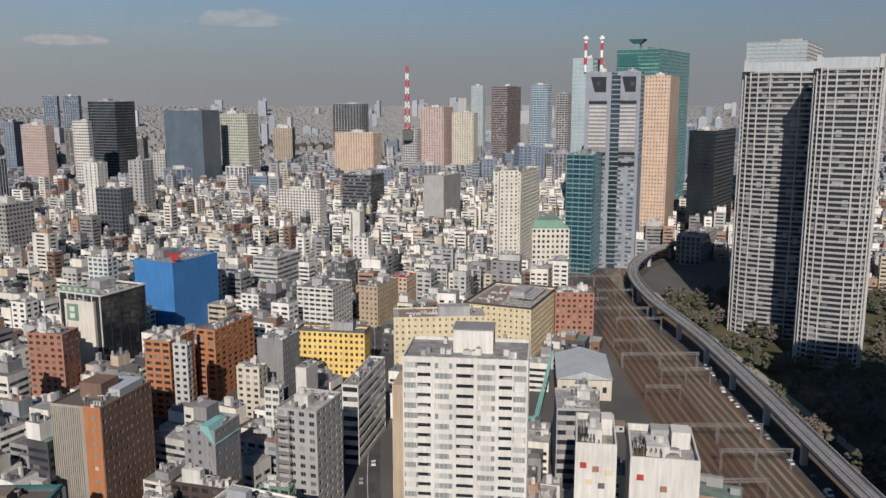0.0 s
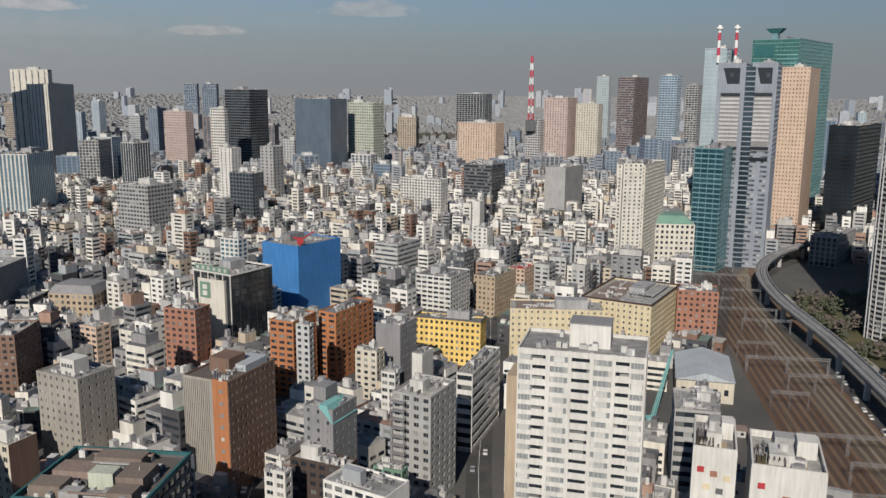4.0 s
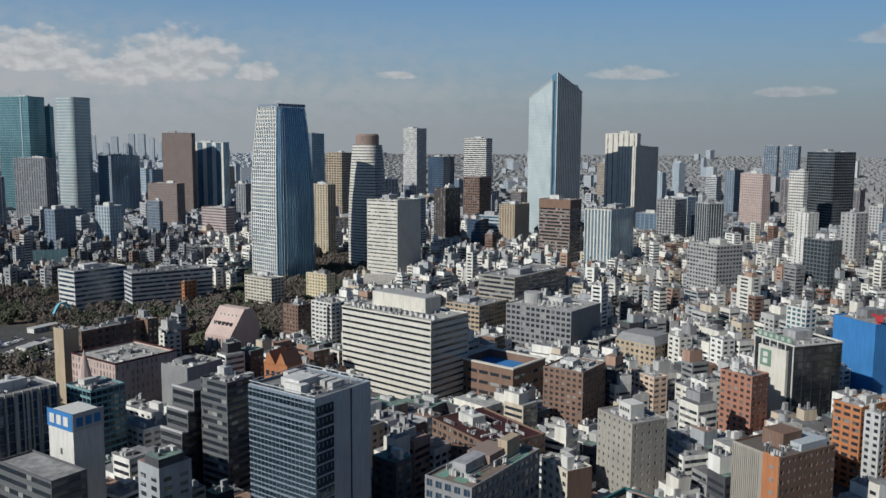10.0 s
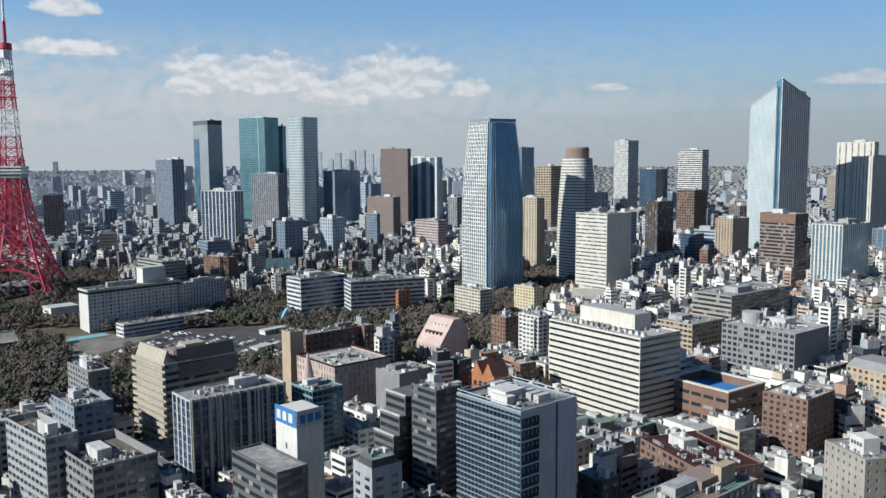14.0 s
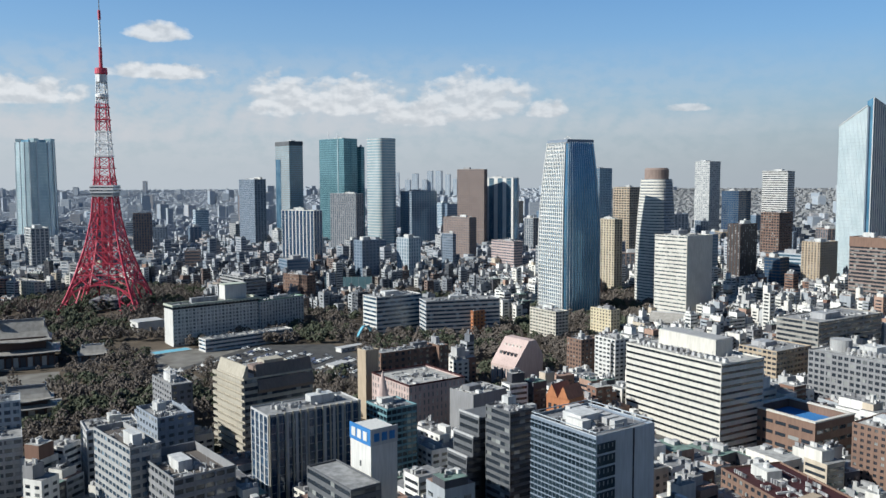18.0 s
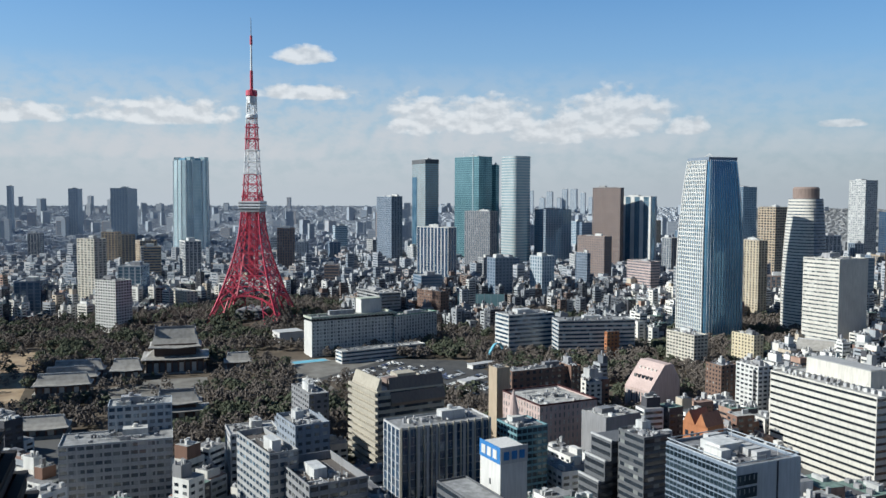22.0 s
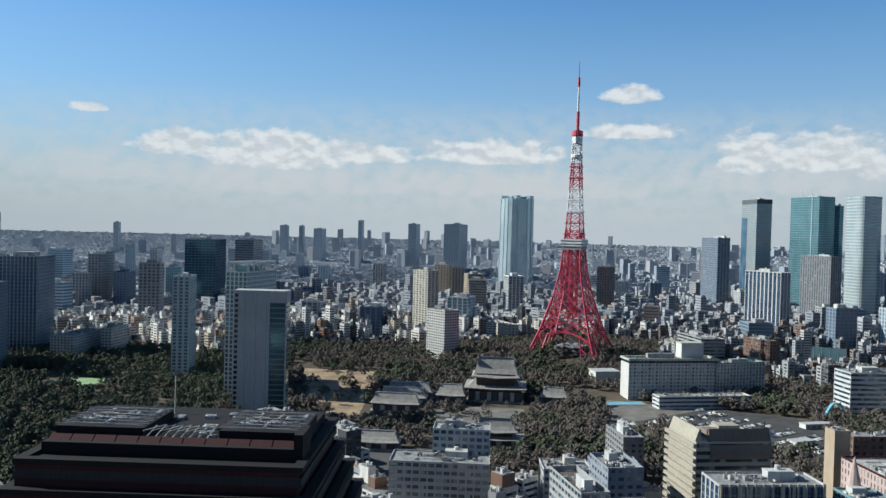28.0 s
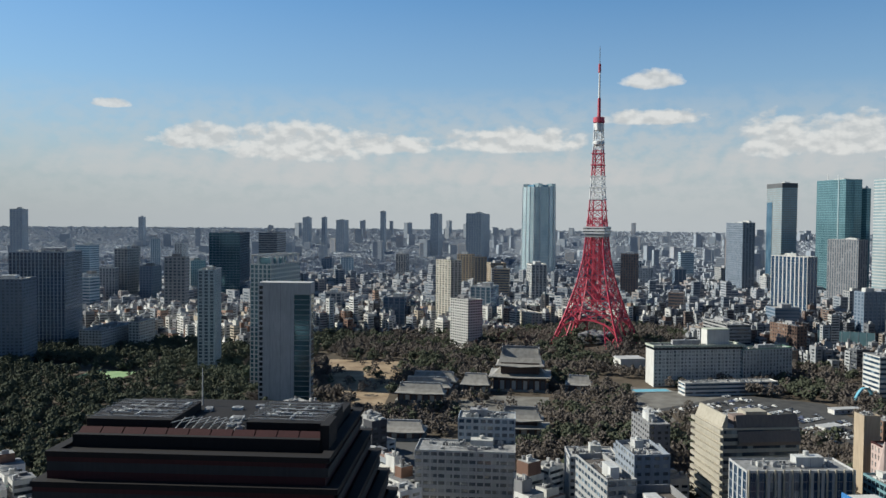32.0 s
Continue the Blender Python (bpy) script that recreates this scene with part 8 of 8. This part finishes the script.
# walls and glass lightened and blued to stand in for haze
TONES = (("slate", "window_hazed", "slate blue tower with blue windows"), ("grey", "window_hazed", "dark grey tower with dark windows"), ("slate", "curtain_hazed", "dark blue glass city tower"),
         ("tan", "window_hazed", "tan tower with dark windows"), ("lightgrey", "window_hazed", "pale grey tower with window rows"), ("steel", "curtain_blue", "pale blue glass city tower"),
         ("white", "window_hazed", "white tower block with window rows"), ("umber", "window_hazed", "brown tower block with dark windows"), ("slate", "curtain_hazed", "slate and dark glass city tower"))
skyline(62, 40, 80, 1150, 2500, 40, 120)
skyline(45, 80, 124, 1150, 2500, 40, 105)
skyline(45, -18, 40, 1150, 2500, 40, 120)


def scatter(r0, r1, cell, grid_yaw, az0, az1, low, high, street, store, fill=0.93, spread=0.7, tall=0.04):
    """Lots on a street grid turned by grid_yaw, kept to a ring sector; az counts to the left of the y axis."""
    c, s = math.cos(radians(grid_yaw)), math.sin(radians(grid_yaw))
    n = int(r1 / cell) + 2
    for i in range(-n, n):
        for j in range(-n, n):
            if i % street == 0 or j % (street + 2) == 0:
                if cell > 18 or FILL.random() < 0.9:
                    continue
            u, v = (i + FILL.uniform(-0.1, 0.1)) * cell, (j + FILL.uniform(-0.1, 0.1)) * cell
            x, y = u * c - v * s, u * s + v * c
            r = math.hypot(x, y)
            if not r0 <= r < r1:
                continue
            az = math.degrees(math.atan2(-x, y))
            if not az0 <= az < az1:
                continue
            if FILL.random() > fill:
                continue
            w, d = cell * FILL.uniform(spread, 0.96), cell * FILL.uniform(spread, 0.96)
            if FILL.random() < 0.14:
                w *= 1.9
            if not free(x, y, max(w, d) * 0.5):
                continue
            h = low + (high - low) * FILL.random() ** 1.6
            if FILL.random() < tall:
                h *= 1.6
            for a0, a1, dist, zv in SIGHT:
                if a0 < az < a1 and r < dist:
                    h = min(h, 150 - (150 - zv) * r / dist)
            if h < 4:
                continue
            store.append((x, y, radians(grid_yaw + FILL.choice((0, 0, 0, 4, -5))), w, d, h, rise(r)))


for az0, az1, yaw in ((-40, 8, -16), (8, 34, -22), (34, 64, 6), (64, 84, 12), (84, 140, 46)):
    low, high = (9, 33) if az0 < 60 else (8, 28)
    scatter(150, 640, 13.5, yaw, az0, az1, low, high, 6, HOUSES, tall=0.05)
    scatter(640, 1300, 12.0, yaw, az0, az1, 7, 31, 9, MID, spread=0.55, tall=0.07)
    scatter(1300, 2000, 16, yaw, az0, az1, 7, 30, 8, FARAWAY, spread=0.55, tall=0.06)


def sprinkle(r0, r1, step, low, high, store):
    """Far lots on rings, each shifted by chance, so that no street shows."""
    r = r0
    while r < r1:
        da = math.degrees(step / r)
        az = -40 + FILL.uniform(0, da)
        while az < 140:
            rr, a = r + FILL.uniform(-0.5, 0.5) * step, radians(az + FILL.uniform(-0.3, 0.3) * da)
            x, y = -rr * math.sin(a), rr * math.cos(a)
            az += da
            if FILL.random() < 0.06 or (rr < 2500 and not free(x, y, 12)):
                continue
            h = low + (high - low) * FILL.random() ** 2.2
            store.append((x, y, FILL.uniform(-0.12, 0.12), step * FILL.uniform(0.6, 1.0), step * FILL.uniform(0.6, 1.0), h, rise(rr)))
        r += step


sprinkle(2000, 2900, 19, 6, 26, FARAWAY)
sprinkle(2900, 4850, 24, 1.5, 5, FARAWAY)
DISTANT = []
for k in range(460):
    az = FILL.choice((FILL.uniform(-20, 128), FILL.uniform(55, 85), FILL.gauss(92, 10), FILL.uniform(-20, 48)))
    rr = FILL.uniform(2500, 4700)
    x, y = -rr * math.sin(radians(az)), rr * math.cos(radians(az))
    DISTANT.append((x, y, FILL.uniform(-0.5, 0.5), FILL.uniform(14, 40), FILL.uniform(14, 34), 20 + 62 * FILL.random() ** 2.0, rise(rr)))


def window_quads(g, x, y, yaw, w, d, z0, z1, fh, bw, mat, frac=0.55):
    """Panes 6 cm proud of the four walls, floor by floor."""
    c, s = math.cos(yaw), math.sin(yaw)
    n = max(1, int((z1 - z0 - 0.6) / fh))
    for k in range(4):
        length, across = (w, d) if k % 2 == 0 else (d, w)
        ck, sk = math.cos(k * math.pi / 2), math.sin(k * math.pi / 2)
        nb = max(1, int(length / bw))
        b = length / nb
        v = -across / 2 - 0.06
        nx, ny = sk * c + ck * s, sk * s - ck * c
        if nx * x + ny * y > 0:
            continue
        for i in range(nb):
            u0, u1 = i * b - length / 2 + b * (1 - frac) / 2, i * b - length / 2 + b * (1 + frac) / 2
            pts = []
            for u in (u0, u1):
                px, py = u * ck - v * sk, u * sk + v * ck
                pts.append((x + px * c - py * s, y + px * s + py * c))
            for f in range(n):
                za = z0 + f * fh + fh * 0.36
                zb = za + fh * 0.46
                g.quad((*pts[0], za), (*pts[1], za), (*pts[1], zb), (*pts[0], zb), mat)


def block_mesh(g, lot, near):
    """One plain building of the joined city: body, parapet, roof boxes, windows."""
    x, y, yaw, w, d, h, z = lot
    g.turned(x, y, yaw, w, d, z - 1, z + h, 0, 1)
    c, s = math.cos(yaw), math.sin(yaw)
    if near and FILL.random() < 0.3:
        a, b, up = w * FILL.uniform(0.5, 0.8), d * FILL.uniform(0.5, 0.8), FILL.uniform(2.8, 7)
        px, py = (w - a) / 2 * FILL.choice((-1, 1)), (d - b) / 2 * FILL.choice((-1, 1))
        x, y = x + px * c - py * s, y + px * s + py * c
        g.turned(x, y, yaw, a, b, z + h, z + h + up, 0, 1)
        w, d, h = a, b, h + up
    for q in range(FILL.randint(3, 7) if near else FILL.randint(0, 2)):
        big = 0.42 if q == 0 or not near else 0.2
        a, b = w * FILL.uniform(0.08, big), d * FILL.uniform(0.08, big)
        px, py = FILL.uniform(-0.5, 0.5) * (w - a), FILL.uniform(-0.5, 0.5) * (d - b)
        g.turned(x + px * c - py * s, y + px * s + py * c, yaw, a, b, z + h, z + h + FILL.uniform(1.0, 4.0 if big > 0.3 else 2.2), 3)


def stuff(name, lots, mats, near, fh, bw, label):
    g = Geo()
    for lot in lots:
        block_mesh(g, lot, near)
        x, y, yaw, w, d, h, z = lot
        if fh:
            kind = FILL.random()
            window_quads(g, x, y, yaw, w, d, z, z + h, fh, bw if kind < 0.6 else 40.0, 2, 0.5 if kind < 0.3 else 0.65 if kind < 0.6 else 0.88)
    return tagged(new(name, g.mesh(name, *mats)), label, "buildings", kind="stuff")



def house(lot):
    """A small city building of its own: skin with sunk windows, roof plant."""
    x, y, yaw, w, d, h, z = lot
    name = "apartment_block" if h > 18 else "small_building"
    root = thing(name, x, y, 0, math.degrees(yaw), FILL.choice(HOUSE_LABELS), "building", "small city buildings")
    style = FILL.choice(((3.1, 3.2, 0.45, 0.5), (3.2, 4.0, 0.3, 0.5), (3.4, 2.6, 0.55, 0.45), (3.2, 5.0, 0.0, 0.55), (3.0, 3.6, 0.25, 0.42)))
    blank = FILL.choice(("", "", "x+", "x-", "y+ x-", "x+ x-"))
    depth = FILL.choice((0.25, 0.25, 1.2))
    if depth > 1:
        style = (3.0, FILL.uniform(4.5, 7), 0.1, FILL.uniform(0.42, 0.5))
    v, f, m, cells, zs, fh, n = shell(w, d, h, *style, depth, 0.0, 1.0, blank, 0.7, rear_faces(x, y, math.degrees(yaw)))
    part("wall", skin_mesh("wall", v, f, m, ("house_wall", FILL.choice(("window_dark", "window_dark", "window_mid", "window_blue")), "roof_slab", "house_wall")), root)
    rooftop(root, w * 0.8, d * 0.8, h - 0.7, FILL, FILL.randint(0, 1), FILL.random() < 0.5, FILL.choice(("house_wall", "plant_box")))


HOUSE_LABELS = ("small pale city building with flat roof", "narrow city building with roof tanks", "plain tiled city building with flat roof")
HOUSES.sort(key=lambda q: q[0] ** 2 + q[1] ** 2)
for lot in HOUSES[:240]:
    house(lot)
# the sector whose blocks take the palette with shade painted in
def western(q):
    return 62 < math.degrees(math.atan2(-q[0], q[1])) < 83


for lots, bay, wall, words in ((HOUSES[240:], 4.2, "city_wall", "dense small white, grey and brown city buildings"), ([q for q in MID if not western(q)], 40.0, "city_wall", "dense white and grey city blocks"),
                               ([q for q in MID if western(q)], 40.0, "west_shade_wall", "dense city blocks in shade-darkened greys")):
    stuff("city_blocks", lots, (wall, "roof_joined" if wall == "city_wall" else "roof_west", "window_dark", "clutter" if wall == "city_wall" else "west_shade_wall"), True, 3.2, bay, words)
stuff("distant_city", [q for q in FARAWAY if math.hypot(q[0], q[1]) < 2000], ("haze_far_wall", "roof_west", "window_hazed", "haze_far_wall"), False, 4.5, 50.0, "dense distant city buildings")
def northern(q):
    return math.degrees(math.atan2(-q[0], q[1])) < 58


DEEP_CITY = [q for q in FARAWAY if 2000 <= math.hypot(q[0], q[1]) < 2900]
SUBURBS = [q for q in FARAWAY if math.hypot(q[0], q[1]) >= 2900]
# walls and roofs carry haze in their colours, greyer to the north
for north, wall, top in ((True, "north_haze_wall", "north_haze_roof"), (False, "hazy_wall", "hazy_wall")):
    stuff("distant_city", [q for q in DEEP_CITY if northern(q) == north], (wall, top, "window_mid", wall), False, 0, 7.0, "distant city in grey haze tones" if north else "hazy grey distant city buildings")
for north, wall, top in ((True, "north_haze_wall", "north_haze_roof"), (False, "haze_pale_wall", "haze_pale_wall")):
    stuff("distant_suburbs", [q for q in SUBURBS if northern(q) == north], (wall, top, "window_mid", wall), False, 0, 7.0, "low far suburbs in grey haze tones" if north else "low suburbs on the far slopes, paled by haze")
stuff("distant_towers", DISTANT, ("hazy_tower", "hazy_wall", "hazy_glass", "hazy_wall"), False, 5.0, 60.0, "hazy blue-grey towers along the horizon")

# ---- trees ----
TREE_RNG = random.Random(3)


def crown_mesh(kind, k, lite=False):
    """A crown of many small clumps round leaning limbs, with gaps between."""
    rng = random.Random(100 + k)
    g = Geo()
    evergreen = kind == "evergreen"
    n = 40 if lite else 46 if evergreen else 54
    for _ in range(n):
        a, r = rng.uniform(0, 2 * math.pi), rng.random() ** 0.5
        z = rng.uniform(0, 1)
        reach = (1 - (2 * z - 0.9) ** 2 * 0.75) * 3.9
        x, y, zz = math.cos(a) * r * reach, math.sin(a) * r * reach, 3.0 + z * 6.0
        s = rng.uniform(0.55, 1.2) * (1.1 if evergreen else 0.9) * (1.05 if lite else 1.0)
        # a ragged tuft: a twisted, leaning pyramid
        m0 = len(g.v)
        t = rng.uniform(0, 1.5)
        g.v += [(x + s * rng.uniform(0.6, 1.4) * math.cos(t + q * 1.5708), y + s * rng.uniform(0.6, 1.4) * math.sin(t + q * 1.5708), zz + s * rng.uniform(-0.6, 0.2)) for q in range(4)]
        g.v.append((x + rng.uniform(-0.6, 0.6), y + rng.uniform(-0.6, 0.6), zz + s * rng.uniform(0.4, 1.1)))
        for q in range(4):
            g.f.append((m0 + q, m0 + (q + 1) % 4, m0 + 4))
            g.m.append(0)
        if not lite:
            g.f.append((m0 + 3, m0 + 2, m0 + 1, m0))
            g.m.append(0)
    if not evergreen and not lite:
        for _ in range(7):
            a, r = rng.uniform(0, 2 * math.pi), rng.uniform(1.2, 3.2)
            g.beam((0, 0, 2.2), (math.cos(a) * r, math.sin(a) * r, rng.uniform(5, 9)), 0.13, 1)
    return g.mesh("crown", kind, "bark")


def trunk_mesh():
    g = Geo()
    g.tube([(0, 0, 0), (0.05, 0, 2.0), (0.1, 0.1, 4.6)], [0.34, 0.25, 0.1], 7)
    for a in (0.4, 2.4, 4.4):
        g.beam((0, 0, 2.2), (1.6 * math.cos(a), 1.6 * math.sin(a), 4.8), 0.18)
    return g.mesh("trunk", "bark")


CROWNS = [(kind, crown_mesh(kind, k)) for k, kind in enumerate(("evergreen", "evergreen", "evergreen", "bare_twigs", "bare_twigs", "evergreen", "bare_twigs", "bare_twigs"))]
LITE = [crown_mesh(kind, k + 20, True) for k, (kind, me) in enumerate(CROWNS)]
TRUNK = trunk_mesh()
CLEAR = [[(-780, 72), (-655, 70), (-640, 100), (-690, 92), (-755, 160)], [(-880, -238), (-880, -149), (-669, -131), (-660, -151), (-736, -192)], [(-690, 88), (-760, 165), (-735, 230), (-680, 236), (-595, 206)],
         [(-728, -48), (-692, -48), (-692, 4), (-728, 10)], [(-735, -440), (-775, -440), (-775, -395), (-735, -395)], [(-692, -80), (-600, -62), (-600, -12), (-692, 0)]]
for poly, zv in ((CLEAR[0], 1.5), (CLEAR[1], 1.0), (CLEAR[2], 0.5), (CLEAR[3], 3.0), (CLEAR[4], 0.5)):
    for x, y in poly:
        az, r = math.degrees(math.atan2(-x, y)), math.hypot(x, y)
        SIGHT.append((az - 1.0, az + 1.0, r, zv))
SPOTS = []
for key, poly in PARKS.items():
    xs, ys = [p[0] for p in poly], [p[1] for p in poly]
    area = (max(xs) - min(xs)) * (max(ys) - min(ys))
    for _ in range(int(area / {"garden": 150, "palace_wood": 330}.get(key, 60))):
        x, y = TREE_RNG.uniform(min(xs), max(xs)), TREE_RNG.uniform(min(ys), max(ys))
        if not inside(poly, x, y) or taken(x, y, 3) or any(inside(q, x, y) and not (q in (CLEAR[1], CLEAR[5]) and TREE_RNG.random() < 0.12) for q in CLEAR):
            continue
        if noise.noise((x * 0.012, y * 0.012, 3.0)) < -0.42:
            continue
        az, r = math.degrees(math.atan2(-x, y)), math.hypot(x, y)
        room = min((150 - (150 - zv) * r / dist for a0, a1, dist, zv in SIGHT if a0 < az < a1 and r < dist < r + 38), default=30.0)
        if room < 3.6:
            continue
        SPOTS.append((x, y, 2.6 if key == "palace_wood" else min(1.5, room / 7)))
SPOTS.sort(key=lambda p: p[0] ** 2 + p[1] ** 2)


def lift(x, y):
    """The low hill under the lattice tower."""
    return 12 * math.exp(-(((x + 985) / 130) ** 2 + ((y - 55) / 130) ** 2))


JOINED = {"evergreen": Geo(), "bare_twigs": Geo()}
for n, (x, y, most) in enumerate(SPOTS):
    grove = noise.noise((x * 0.02, y * 0.02, 0.0))
    pick = TREE_RNG.choice((0, 1, 2, 5) if (0.12 if x > 100 else 0.4 if y < -240 else grove - 0.03) + TREE_RNG.uniform(-0.25, 0.25) > 0.12 else (3, 4, 6, 7))
    kind, me = CROWNS[pick]
    s = min(most, TREE_RNG.uniform(0.8, 1.45) * (1.7 if most > 2 else 1.0))
    turn = TREE_RNG.uniform(0, 360)
    if n < 200:
        t = thing("tree", x, y, lift(x, y), turn, "dark evergreen park tree" if kind == "evergreen" else "bare brown winter park tree", "tree", "park trees")
        t.scale = (s, s, s)
        part("trunk", TRUNK, t)
        part("crown", me, t)
    else:
        g, me = JOINED[kind], LITE[pick]
        c0, s0 = math.cos(radians(turn)) * s, math.sin(radians(turn)) * s
        m0, z0 = len(g.v), lift(x, y)
        g.v += [(x + v.co.x * c0 - v.co.y * s0, y + v.co.x * s0 + v.co.y * c0, z0 + v.co.z * s - 0.8) for v in me.vertices]
        g.f += [tuple(m0 + i for i in p.vertices) for p in me.polygons]
        g.m += [p.material_index for p in me.polygons]
for kind, g in JOINED.items():
    tagged(new("woodland", g.mesh("woodland", kind, "bark")), "dense evergreen park woodland" if kind == "evergreen" else "bare brown winter woodland", "trees", kind="stuff")
g = Geo()
N = 16
for i in range(N + 1):
    for j in range(N + 1):
        x, y = -985 + (i - N / 2) * 26, 55 + (j - N / 2) * 26
        g.v.append((x, y, lift(x, y) - 0.02 if 0 < i < N and 0 < j < N else -0.5))
for i in range(N):
    for j in range(N):
        a = i * (N + 1) + j
        g.f.append((a, a + N + 1, a + N + 2, a + 1))
g.m = [0] * len(g.f)
tagged(new("tower_hill", g.mesh("tower_hill", "park_soil")), "low wooded hill under the lattice tower", "ground", kind="structure")
